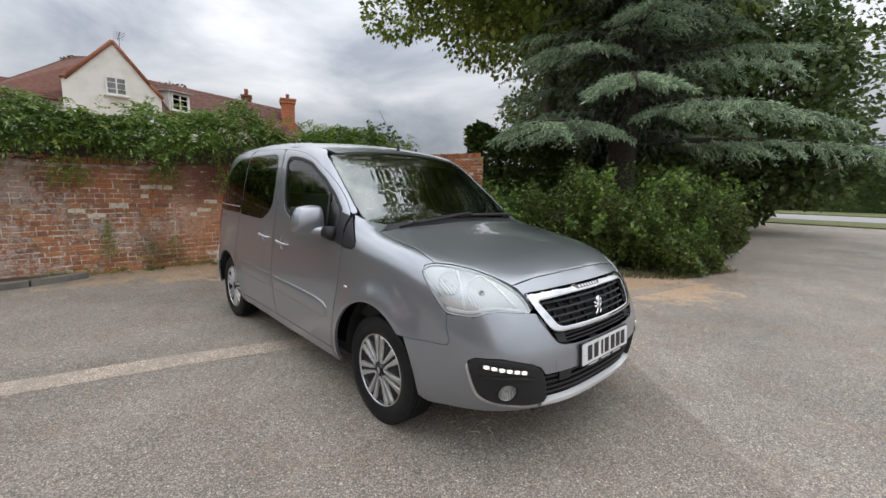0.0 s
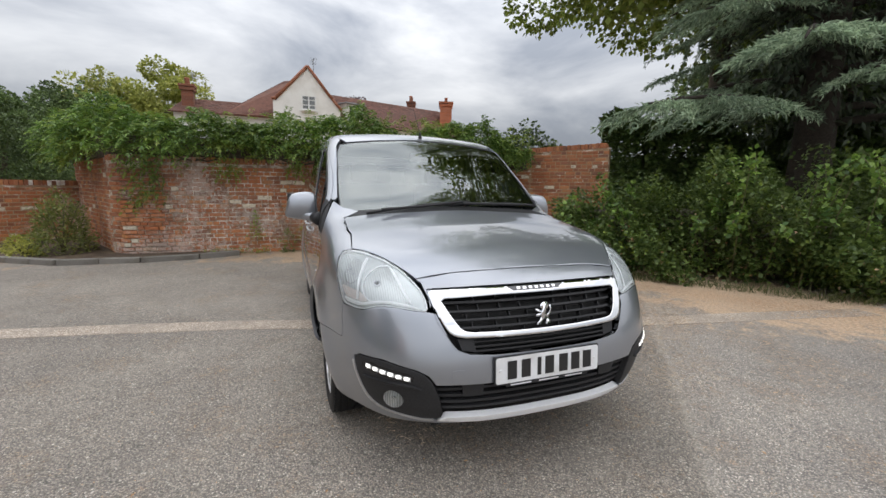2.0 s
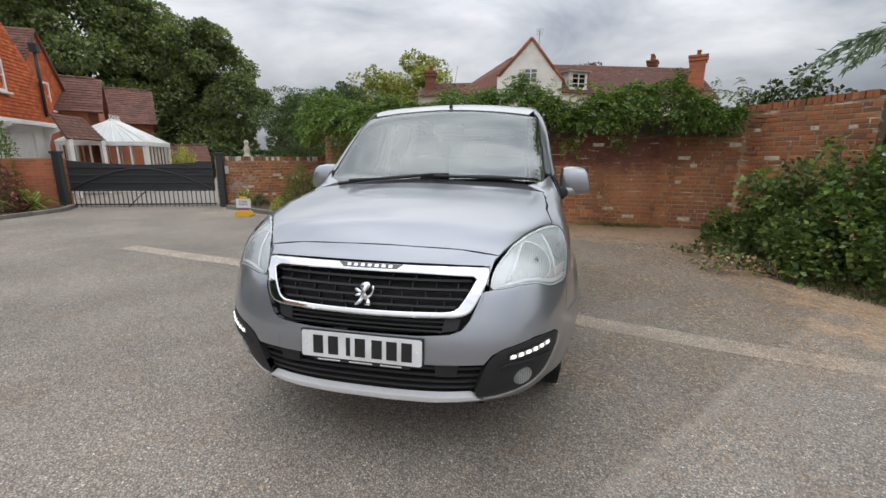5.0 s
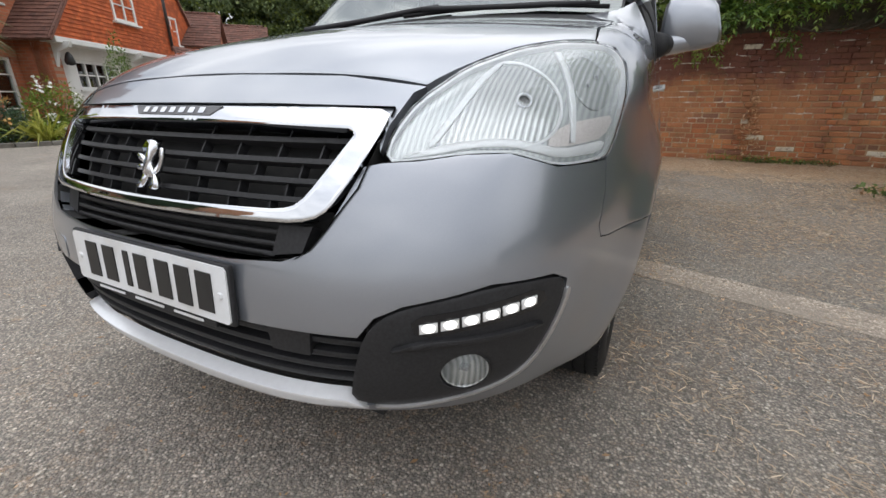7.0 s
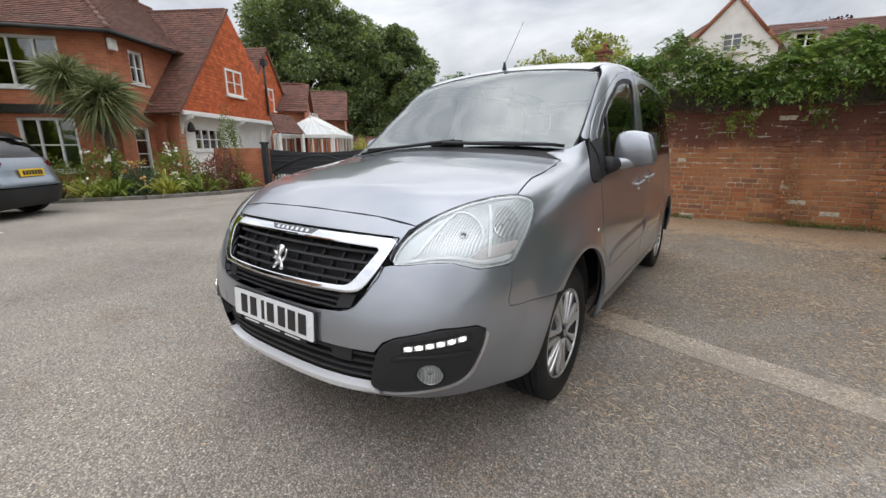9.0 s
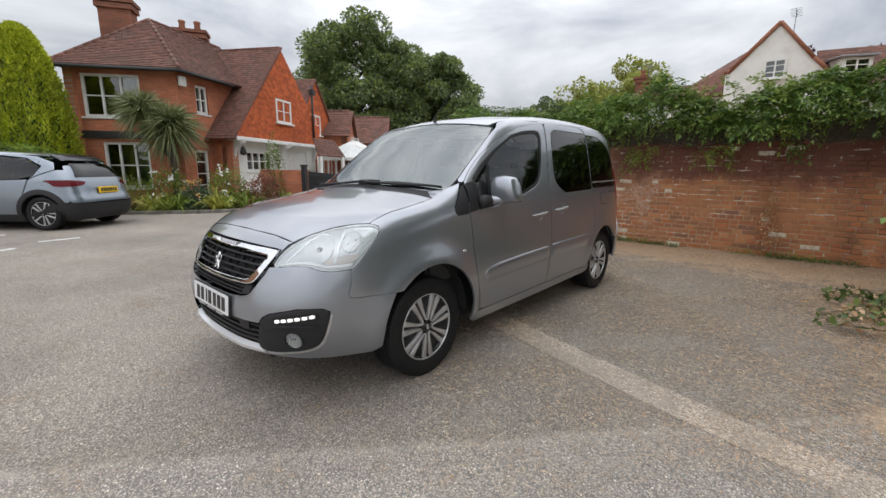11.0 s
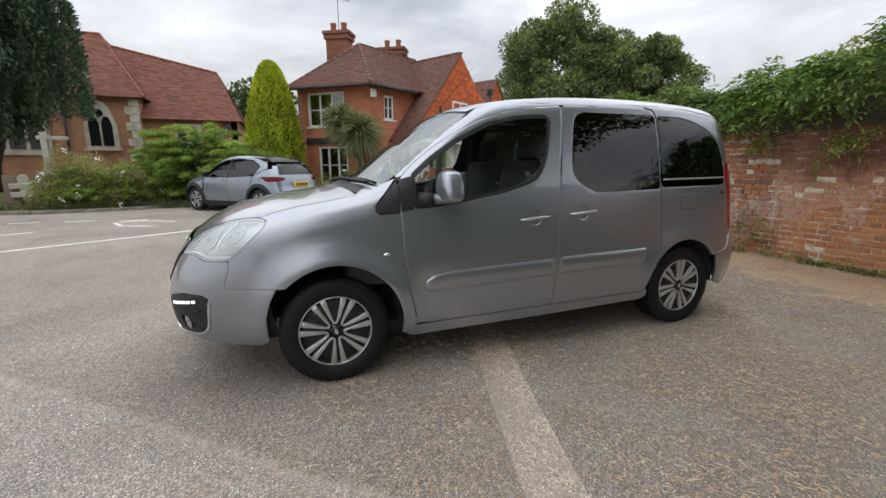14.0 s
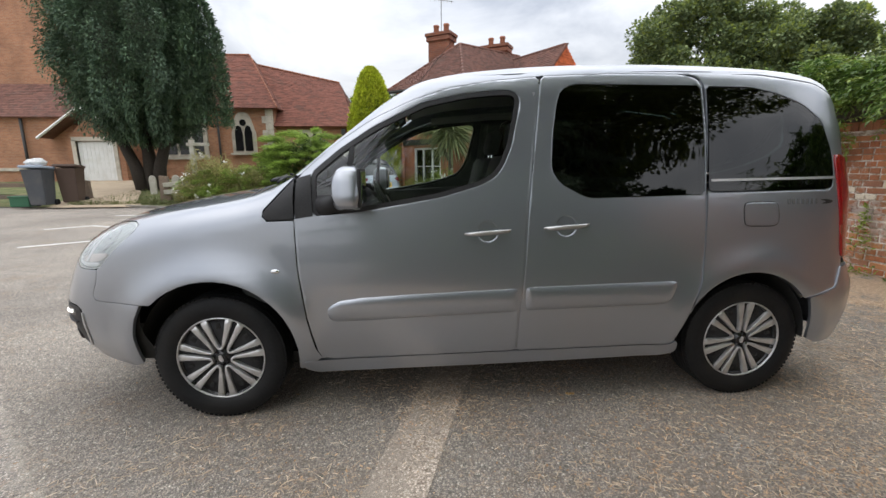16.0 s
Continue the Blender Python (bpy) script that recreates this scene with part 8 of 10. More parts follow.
WHITEWOOD = surface("white_joinery", (.74, .74, .72), (.80, .80, .78), 20, 3, .5, 0, dirt=(.66, .65, .60))
BLACKWOOD = surface("black_joinery", (.02, .02, .02), (.035, .034, .033), 30, rough=.5, bumpy=.1)
STONE = surface("pale_stone", (.46, .42, .35), (.56, .52, .44), 14, 2, .9, .3, dirt=(.30, .27, .22), each=.12)
LEAD = surface("grey_lead", (.20, .21, .22), (.27, .28, .29), 20, rough=.55, bumpy=.1)
PANE = glass_mat("house_pane", (.42, .45, .44), 1.0, 2.2)
ROOMDARK = surface("dim_room", (.05, .05, .05), (.09, .088, .083), 3, rough=.9, bumpy=0)
CURTAIN = surface("pale_curtain", (.55, .53, .48), (.66, .64, .59), 25, rough=.9, bumpy=.2)
POT = surface("chimney_pot", (.22, .085, .05), (.30, .12, .065), 20, rough=.85, bumpy=.2)


def facing(p0, p1):
    """The pose of a wall that starts at p0 and runs to p1; its outer face is at y 0 and looks along -y."""
    return pose(p0[0], p0[1], 0, 0, 0, math.degrees(math.atan2(p1[1] - p0[1], p1[0] - p0[0])))


def window_unit(parent, m, w, h, cols, rows, label="white casement window", frame_mat=None, room=.34):
    """A window in its opening: m is its lower left corner on the wall's face."""
    frame_mat = frame_mat or WHITEWOOD
    t = .075
    holes = []
    for i in range(cols):
        for j in range(rows):
            x0, x1 = (t if i == 0 else w * i / cols + .028), (w - t if i == cols - 1 else w * (i + 1) / cols - .028)
            z0, z1 = (t if j == 0 else h * j / rows + .015), (h - t if j == rows - 1 else h * (j + 1) / rows - .015)
            holes.append((x0, z0, x1 - x0, z1 - z0))
    win = wall_with(parent, (0, 0), (w, 0), 0, h, frame_mat, holes, .07, "window")
    win["label"] = label
    win.matrix_basis = m
    for i in range(cols):
        bm = bmesh.new()
        box(bm, (w / cols - .05, .006, h - .1), (w * (i + .5) / cols, .052, h / 2))
        part("pane", bm, PANE, win, "").visible_shadow = False
    bm = bmesh.new()
    box(bm, (w + .16, .14, .06), (w / 2, -.02, -.03), bevel=.01)
    part("sill", bm, frame_mat, win, "")
    bm = bmesh.new()
    box(bm, (w, .02, h), (w / 2, room, h / 2))
    part("dim_room", bm, CURTAIN if w > .75 else ROOMDARK, win, "")
    for x in (.18, .82) if room > .2 else ():
        bm = bmesh.new()
        box(bm, (w * .32, .03, h * .94), (w * x, .10, h / 2))
        part("curtain", bm, CURTAIN, win, "pale curtain behind the glass")
    return win


def wall_with(parent, p0, p1, z0, z1, mat, holes=(), thick=.3, name="wall"):
    """A wall from p0 to p1 with rectangular holes (x, z, w, h)."""
    L = math.hypot(p1[0] - p0[0], p1[1] - p0[1])
    xs = sorted({0, L, *[h[0] for h in holes], *[h[0] + h[2] for h in holes]})
    zs = sorted({z0, z1, *[h[1] for h in holes], *[h[1] + h[3] for h in holes]})
    bm = bmesh.new()
    grid = {}

    def vert(x, y, z):
        key = (round(x, 4), round(y, 4), round(z, 4))
        if key not in grid:
            grid[key] = bm.verts.new((x, y, z))
        return grid[key]

    def solid(i, j):
        if not (0 <= i < len(xs) - 1 and 0 <= j < len(zs) - 1):
            return False
        x, z = (xs[i] + xs[i + 1]) / 2, (zs[j] + zs[j + 1]) / 2
        return not any(h[0] < x < h[0] + h[2] and h[1] < z < h[1] + h[3] for h in holes)
    for i in range(len(xs) - 1):
        for j in range(len(zs) - 1):
            if not solid(i, j):
                continue
            a, b, c, d = xs[i], xs[i + 1], zs[j], zs[j + 1]
            bm.faces.new([vert(a, 0, c), vert(b, 0, c), vert(b, 0, d), vert(a, 0, d)])
            bm.faces.new([vert(a, thick, c), vert(a, thick, d), vert(b, thick, d), vert(b, thick, c)])
            for di, dj, e in ((-1, 0, ((a, c), (a, d))), (1, 0, ((b, c), (b, d))), (0, -1, ((a, c), (b, c))), (0, 1, ((a, d), (b, d)))):
                if not solid(i + di, j + dj):
                    (x0, q0), (x1, q1) = e
                    bm.faces.new([vert(x0, 0, q0), vert(x1, 0, q1), vert(x1, thick, q1), vert(x0, thick, q0)])
    o = part(name, bm, mat, parent)
    o.matrix_basis = facing(p0, p1)
    return o


def courses(parent, name, a, b, c, d, mat, pitch=.12, label="", tile=.17, drop=.022):
    """A tiled slope: a to b is its lower edge, d to c its upper one. Rows of tiles, each row lapping the one below."""
    a, b, c, d = (Vector(v) for v in (a, b, c, d))
    n = (b - a).cross(d - a).normalized()
    if n.z < -.01 or (abs(n.z) < .01 and n.y < 0):
        n = -n
    rows = max(2, int(max((d - a).length, (c - b).length) / pitch))
    verts, faces = [], []
    rr = random.Random(name + str(a))
    for r in range(rows):
        u, w = r / rows, min(1, (r + 1.25) / rows)
        l0, r0, l1, r1 = a.lerp(d, u), b.lerp(c, u), a.lerp(d, w), b.lerp(c, w)
        width = (r0 - l0).length
        k = max(1, int(width / tile))
        off = (r % 2) * .5
        cuts = [0.0] + [(i + off) / k for i in range(0 if off else 1, k) if 0 < (i + off) / k < 1] + [1.0]
        for x0, x1 in zip(cuts, cuts[1:]):
            lift = n * (drop + rr.uniform(-.005, .006))
            g = .008 / max(width, .3)
            p = [l0.lerp(r0, x0 + g) + lift, l0.lerp(r0, x1 - g) + lift, l1.lerp(r1, x1 - g) + n * .002, l1.lerp(r1, x0 + g) + n * .002, l0.lerp(r0, x0 + g), l0.lerp(r0, x1 - g)]
            q = len(verts)
            verts += p
            faces += [(q, q + 1, q + 2, q + 3), (q + 4, q + 5, q + 1, q)]
    sh = len(verts)
    verts += [a, b, c, d, a - n * .05, b - n * .05, c - n * .05, d - n * .05]
    faces += [(sh, sh + 1, sh + 2, sh + 3), (sh + 4, sh + 7, sh + 6, sh + 5), (sh, sh + 4, sh + 5, sh + 1), (sh + 1, sh + 5, sh + 6, sh + 2), (sh + 3, sh + 2, sh + 6, sh + 7), (sh, sh + 3, sh + 7, sh + 4)]
    o = put(name, mesh_of(name, verts, faces, mat), parent, label)
    o["kind"] = "stuff"
    return o


def chimney(parent, at, w, d, z0, z1, turn, pots=2, mat=None):
    bm = bmesh.new()
    box(bm, (w, d, z1 - z0), (0, 0, (z0 + z1) / 2))
    box(bm, (w + .14, d + .14, .16), (0, 0, z1 - .25))
    box(bm, (w + .22, d + .22, .12), (0, 0, z1 - .08))
    ch = part("chimney", bm, mat or DARK_WALL, parent, "red brick chimney stack")
    ch.matrix_basis = pose(at[0], at[1], 0, 0, 0, turn)
    for i in range(pots):
        bm = bmesh.new()
        spin(bm, [(.13, z1 - .05), (.11, z1 + .25), (.14, z1 + .30), (.12, z1 + .36), (.08, z1 + .30)], 14, Matrix.Translation(((i - (pots - 1) / 2) * w * .5, 0, 0)))
        part("chimney_pot", bm, POT, ch, "clay chimney pot", 40)
    return ch


def ridge_row(parent, a, b, mat, r=.065):
    bm = bmesh.new()
    a, b = Vector(a), Vector(b)
    n = max(1, int((b - a).length / .3))
    for i in range(n):
        tube(bm, [a.lerp(b, i / n), a.lerp(b, (i + .93) / n)], r, 8)
    part("ridge_tile", bm, mat, parent, "", 50)


def aerial_on(parent, at, h):
    bm = bmesh.new()
    x, y, z = at
    tube(bm, [(x, y, z), (x, y, z + h)], .018, 6)
    tube(bm, [(x - .5, y, z + h * .9), (x + .5, y, z + h * .97)], .012, 6)
    for k in range(6):
        u = -.45 + k * .18
        tube(bm, [(x + u, y - .2, z + h * .935 + u * .07 * h), (x + u, y + .2, z + h * .935 + u * .07 * h)], .008, 5)
    part("tv_aerial", bm, LEAD, parent, "thin roof aerial")


def red_house():
    h = thing("red_house", "red brick house with brown tiled roofs and a tile-hung gable", "house")
    u = Vector((-.85, -.53))
    # main block, walls set in from the eaves
    c, l, r = Vector((-1.42, -12.75)), Vector((1.02, -14.62)), Vector((-4.4, -14.6))
    holes = [(.42, 2.78, 1.60, 1.26), (.80, .62, 1.28, 1.42)]
    wall_with(h, l, c, -.1, 4.2, RED_WALL, holes)
    m = facing(l, c)
    window_unit(h, m @ Matrix.Translation((.42, .05, 2.78)), 1.60, 1.26, 3, 2, "white casement window with one light open")
    window_unit(h, m @ Matrix.Translation((.80, .05, .62)), 1.28, 1.42, 3, 2)
    bm = bmesh.new()
    box(bm, (3.1, .06, .22), (1.5, -.02, 2.25))
    o = part("black_band", bm, BLACKWOOD, h, "black painted timber band")
    o.matrix_basis = m
    wall_with(h, c, r, -.1, 4.2, RED_WALL, [(.75, 3.05, .55, .90), (.5, .3, .6, 1.55)])
    m2 = facing(c, r)
    window_unit(h, m2 @ Matrix.Translation((.75, .05, 3.05)), .55, .90, 2, 2)
    window_unit(h, m2 @ Matrix.Translation((.5, .05, .3)), .6, 1.55, 1, 4, "tall narrow white window")
    back = l + u * 5.5
    wall_with(h, back, l, -.1, 4.2, RED_WALL)
    e = 4.22
    H1, H2 = (-1.60, -15.55, 6.30), (-4.6, -17.4, 6.30)
    EL, EC, ER = (1.40, -14.45, e), (-1.40, -12.28, e), (-5.6, -14.9, e)
    courses(h, "roof", EL, EC, H1, H1, ROOF_TILE, label="brown clay tiled hip")
    courses(h, "roof", EC, ER, H2, H1, ROOF_TILE, label="brown clay tiled slope")
    courses(h, "roof", (-2.6, -18.6, e), EL, H1, H2, ROOF_TILE)
    ridge_row(h, EC, H1, ROOF_TILE)
    ridge_row(h, EL, H1, ROOF_TILE)
    ridge_row(h, H1, H2, ROOF_TILE)
    for a, b in ((EL, EC), (EC, (-3.5, -13.6, e))):
        bm = bmesh.new()
        d = Vector(b) - Vector(a)
        tube(bm, [Vector(a) - Vector((0, 0, .06)), Vector(b) - Vector((0, 0, .06))], .055, 8)
        part("gutter", bm, BLACKWOOD, h, "black gutter", 50)
    chimney(h, (-.88, -16.25), .95, .60, 4.5, 6.88, -30, 2)
    chimney(h, (-3.5, -17.4), 1.1, .6, 5.2, 6.75, -30, 2)
    aerial_on(h, (-.88, -16.25, 6.8), 1.5)
    # the wing with the tile-hung gable
    g = Vector((-.86, -.51))
    w = Vector((.51, -.86))
    A = Vector((-5.55, -14.04, 5.93))
    foot = A + Vector((*(-g * 3.25), -3.68))
    Ab = A + Vector((*(w * 5), 0))
    courses(h, "roof", foot + Vector((*(w * 4.2), 0)), foot + Vector((*(-w * .12), 0)), A + Vector((*(-w * .12), .03)), Ab, ROOF_TILE, label="brown tiled slope sweeping low")
    ridge_row(h, A, Ab, ROOF_TILE)
    base_l = A + Vector((*(-g * 3.05), -3.62))
    # hung tiles: rows up the gable
    hgt = 3.55
    rows = 34
    verts, faces = [], []
    nrm = -Vector((*w, 0))
    for k in range(rows):
        z0, z1 = base_l.z + hgt * k / rows, base_l.z + hgt * (k + 1.2) / rows
        lx = -3.05 + 3.05 * (k / rows)
        rx = 2.9 if k < 6 else 2.9 * (1 - (k - 6) / (rows - 6))
        n = max(1, int((rx - lx) / .17))
        for i in range(n):
            x0, x1 = lx + (rx - lx) * i / n + .004, lx + (rx - lx) * (i + 1) / n - .004
            o0 = nrm * (.035 + random.uniform(-.004, .004))
            o1 = nrm * .012
            q = len(verts)
            p = [A + Vector((*(g * x0), 0)), A + Vector((*(g * x1), 0))]
            for pt, z, o in ((p[0], z0, o0), (p[1], z0, o0), (p[1], z1, o1), (p[0], z1, o1), (p[0], z0, o1), (p[1], z0, o1)):
                verts.append(Vector((pt.x, pt.y, z)) + o)
            faces += [(q, q + 1, q + 2, q + 3), (q + 4, q + 5, q + 1, q)]
    o = put("hung_tile", mesh_of("hung_tile", verts, faces, RED_TILE), h, "orange-red hung tiles on the gable")
    o["kind"] = "stuff"
    gm = Matrix(((g.x, w.x, 0, A.x), (g.y, w.y, 0, A.y), (0, 0, 1, 0), (0, 0, 0, 1)))
    bm = bmesh.new()
    slab(bm, [(-3.05, base_l.z), (2.9, base_l.z), (2.9, base_l.z + .62), (0, A.z - .03)], gm @ Matrix(((1, 0, 0, 0), (0, 0, 1, 0), (0, 1, 0, 0), (0, 0, 0, 1))), .25)
    part("gable_wall", bm, RED_TILE, h)
    window_unit(h, gm @ Matrix.Translation((-.55, -.06, 3.06)), 1.05, .90, 2, 2, "white casement window with an open light")
    # bargeboard
    bm = bmesh.new()
    tube(bm, [A + nrm * .06, A + nrm * .06 + Vector((*(-g * 3.2), -3.65))], .05, 6)
    part("bargeboard", bm, ROOF_TILE, h)
    # below the gable: brick on the near side, white boarded garage front
    p0 = Vector((A.x, A.y)) - g * 2.9 + w * .25
    wall_with(h, p0 + w * 3.6, p0, -.1, 2.35, RED_WALL, [(2.2, .6, .6, 1.5)])
    window_unit(h, facing(p0 + w * 3.6, p0) @ Matrix.Translation((2.2, .05, .6)), .6, 1.5, 1, 3, "narrow white-framed window")
    p1 = p0 + g * 6.0
    wall_with(h, p0 + w * .1, p1 + w * .1, -.1, 2.35, RENDER, [(.9, 1.15, 1.6, .75), (3.0, 0, 2.2, 2.0)])
    gm2 = facing(p0 + w * .1, p1 + w * .1)
    window_unit(h, gm2 @ Matrix.Translation((.9, .05, 1.15)), 1.6, .75, 4, 2)
    door = hang(new("garage_door"), h, "white boarded garage door")
    door.matrix_basis = gm2
    for k in range(11):
        bm = bmesh.new()
        box(bm, (.19, .04, 2.0), (3.1 + k * .2, .08, 1.0), bevel=.006)
        part("board", bm, WHITEWOOD, door)
    for k in (0, 2.9, 5.6):
        bm = bmesh.new()
        slab(bm, [(0, 2.25), (-.55, 2.25), (-.5, 2.12), (-.2, 2.0), (-.08, 1.6), (0, 1.55)], gm2 @ Matrix.Translation((k + .1, 0, 0)) @ Matrix(((0, 0, 1, 0), (1, 0, 0, 0), (0, 1, 0, 0), (0, 0, 0, 1))), .10)
        part("bracket", bm, WHITEWOOD, h, "white curved bracket")
    bm = bmesh.new()
    box(bm, (6.2, .4, .14), (3.0, -.2, 2.28), bevel=.02)
    o = part("bressummer", bm, WHITEWOOD, h, "white timber beam below the gable")
    o.matrix_basis = gm2
    bm = bmesh.new()
    spin(bm, [(.02, 0), (.10, .02), (.12, .10), (.07, .26), (.02, .32)], 10, gm2 @ Matrix.Translation((.45, -.2, 1.72)))
    part("lantern", bm, BLACKWOOD, h, "black wall lantern", 40)
    # second gable, set back
    A2 = A + Vector((*(g * 3.6), -.45)) + Vector((*(w * .5), 0))
    verts, faces = [], []
    for k in range(24):
        z0, z1 = A2.z - 2.9 + 2.9 * k / 24, A2.z - 2.9 + 2.9 * (k + 1.2) / 24
        wd = 2.2 * (1 - k / 24)
        n = max(1, int(2 * wd / .17))
        for i in range(n):
            x0, x1 = -wd + 2 * wd * i / n + .004, -wd + 2 * wd * (i + 1) / n - .004
            q = len(verts)
            for x, z, o in ((x0, z0, .035), (x1, z0, .035), (x1, z1, .012), (x0, z1, .012)):
                verts.append(Vector((A2.x + g.x * x, A2.y + g.y * x, z)) + nrm * o)
            faces.append((q, q + 1, q + 2, q + 3))
    o = put("hung_tile", mesh_of("hung_tile", verts, faces, RED_TILE), h)
    o["kind"] = "stuff"
    gm3 = Matrix(((g.x, w.x, 0, A2.x), (g.y, w.y, 0, A2.y), (0, 0, 1, 0), (0, 0, 0, 1)))
    bm = bmesh.new()
    slab(bm, [(-2.2, 0), (2.2, 0), (2.2, A2.z - 2.9), (0, A2.z - .02), (-2.2, A2.z - 2.9)], gm3 @ Matrix(((1, 0, 0, 0), (0, 0, 1, 0), (0, 1, 0, 0), (0, 0, 0, 1))), .25)
    part("gable_wall", bm, RED_WALL, h)
    window_unit(h, gm3 @ Matrix.Translation((-.5, -.05, A2.z - 2.6)), .9, .95, 2, 2)
    for sg in (-1, 1):
        lo = A2 + Vector((*(g * 2.4 * sg), -3.05))
        courses(h, "roof", lo + Vector((*(w * 4), 0)), lo + Vector((*(-w * .12), 0)), A2 + Vector((*(-w * .12), .03)), A2 + Vector((*(w * 4), .03)), ROOF_TILE)
    bm = bmesh.new()
    tube(bm, [A + Vector((*(g * 2.2), -1.0)) + nrm * .1, A + Vector((*(g * 2.25), -3.4)) + nrm * .1], .05, 8)
    part("downpipe", bm, BLACKWOOD, h, "black downpipe", 50)
    bm = bmesh.new()
    box(bm, (.22, .2, .26), tuple(A + Vector((*(g * 2.2), -1.3)) + nrm * .12), (0, 0, 30))
    part("hopper", bm, BLACKWOOD, h)
    # small alarm box under the eaves
    bm = bmesh.new()
    box(bm, (.26, .1, .30), tuple(c + Vector((-.15, .05)))[:2] + (3.92,), (0, 0, 33), .03)
    part("alarm_box", bm, WHITEWOOD, h, "white alarm box")
    # porch roof by the gate
    pz = Vector((-7.4, -13.4, 2.35))
    courses(h, "porch_roof", pz + Vector((-.9, -.4, -.55)), pz + Vector((.9, .35, -.55)), pz + Vector((.7, -.4, .2)), pz + Vector((-.7, -1.0, .2)), ROOF_TILE)
    for dx in (-.75, .75):
        bm = bmesh.new()
        box(bm, (.12, .12, 1.85), tuple(pz + Vector((dx, dx * .4 - .1, -1.45))))
        part("porch_post", bm, WHITEWOOD, h, "white porch post")


red_house()


def far_house(name, label, p0, p1, z_eave, z_ridge, depth, wall_mat, roof_mat, holes=(), gable=True):
    """A plain range with a ridged roof, its long side from p0 to p1."""
    h = thing(name, label, "house")
    p0, p1 = Vector(p0), Vector(p1)
    d = (p1 - p0).normalized()
    n = Vector((-d.y, d.x))
    q0, q1 = p0 + n * depth, p1 + n * depth
    wall_with(h, p0, p1, -.1, z_eave, wall_mat, [x[:4] for x in holes])
    for x in holes:
        window_unit(h, facing(p0, p1) @ Matrix.Translation((x[0], .05, x[1])), x[2], x[3], x[4], x[5])
    wall_with(h, q0, p0, -.1, z_eave, wall_mat)
    wall_with(h, p1, q1, -.1, z_eave, wall_mat)
    m0, m1 = (p0 + q0) / 2, (p1 + q1) / 2
    for a, b in ((q0, p0), (p1, q1)):
        bm = bmesh.new()
        L = (b - a).length
        slab(bm, [(0, z_eave), (L, z_eave), (L / 2, z_ridge - .05)], facing(a, b) @ Matrix(((1, 0, 0, 0), (0, 0, 1, 0), (0, 1, 0, 0), (0, 0, 0, 1))), .25)
        part("gable_wall", bm, wall_mat, h)
    ov = d * .18
    courses(h, "roof", (*(p0 - ov - n * .3), z_eave - .1), (*(p1 + ov - n * .3), z_eave - .1), (*(m1 + ov), z_ridge), (*(m0 - ov), z_ridge), roof_mat, .16, "tiled roof", .3)
    courses(h, "roof", (*(q0 - ov + n * .3), z_eave - .1), (*(q1 + ov + n * .3), z_eave - .1), (*(m1 + ov), z_ridge), (*(m0 - ov), z_ridge), roof_mat, .3, "", .5)
    ridge_row(h, (*m0, z_ridge), (*m1, z_ridge), roof_mat)
    return h


far_house("coach_house", "small red brick house with a brown roof beyond the drive", (-7.7, -17.95), (-9.87, -15.84), 3.0, 4.3, 2.6, RED_WALL, ROOF_TILE)
far_house("coach_house", "distant red brick cottage with a brown tiled roof", (-10.55, -20.5), (-13.75, -17.4), 2.85, 4.5, 3.6, RED_WALL, ROOF_TILE)
far_house("outbuilding", "low outbuilding with a brown tiled roof behind the gate", (-14.9, -19.2), (-16.9, -17.3), 1.1, 1.88, 2.2, RED_WALL, ROOF_TILE)


def conservatory():
    h = thing("conservatory", "white-framed glass conservatory with a pyramid roof", "conservatory", pose(-9.6, -14.8, 0, 0, 0, 30))
    bm = bmesh.new()
    for sx in (-1.3, 1.3):
        for sy in (-1.3, 1.3):
            box(bm, (.1, .1, 1.75), (sx, sy, .87))
    for s in (-1.3, 1.3):
        box(bm, (2.7, .12, .14), (0, s, 1.72))
        box(bm, (.12, 2.7, .14), (s, 0, 1.72))
        box(bm, (2.7, .1, .7), (0, s, .35))
        box(bm, (.1, 2.7, .7), (s, 0, .35))
        for k in range(-3, 4):
            box(bm, (.05, .05, 1.05), (k * .4, s, 1.2))
            box(bm, (.05, .05, 1.05), (s, k * .4, 1.2))
    part("frame", bm, WHITEWOOD, h, "white frame")
    bm = bmesh.new()
    for k in range(-4, 5):
        u = k / 4 * 1.35
        for s in (-1, 1):
            tube(bm, [(u, s * 1.35, 1.78), (u * .3, s * .05, 2.55)], .025, 5)
            tube(bm, [(s * 1.35, u, 1.78), (s * .4, u * .05, 2.55)], .025, 5)
    tube(bm, [(-.45, 0, 2.58), (.45, 0, 2.58)], .05, 6)
    for k in range(7):
        tube(bm, [(-.42 + k * .14, 0, 2.6), (-.42 + k * .14, 0, 2.78)], .012, 5)
    part("roof_bars", bm, WHITEWOOD, h, "white roof bars")
    bm = bmesh.new()
    v = [bm.verts.new(q) for q in ((-1.35, -1.35, 1.77), (1.35, -1.35, 1.77), (1.35, 1.35, 1.77), (-1.35, 1.35, 1.77), (-.42, 0, 2.55), (.42, 0, 2.55))]
    for q in ((0, 1, 5, 4), (1, 2, 5), (2, 3, 4, 5), (3, 0, 4)):
        bm.faces.new([v[i] for i in q])
    part("roof_glass", bm, surface("opal_glazing", (.55, .60, .60), (.62, .66, .66), 6, rough=.15, bumpy=0), h, "pale roof glazing")


conservatory()


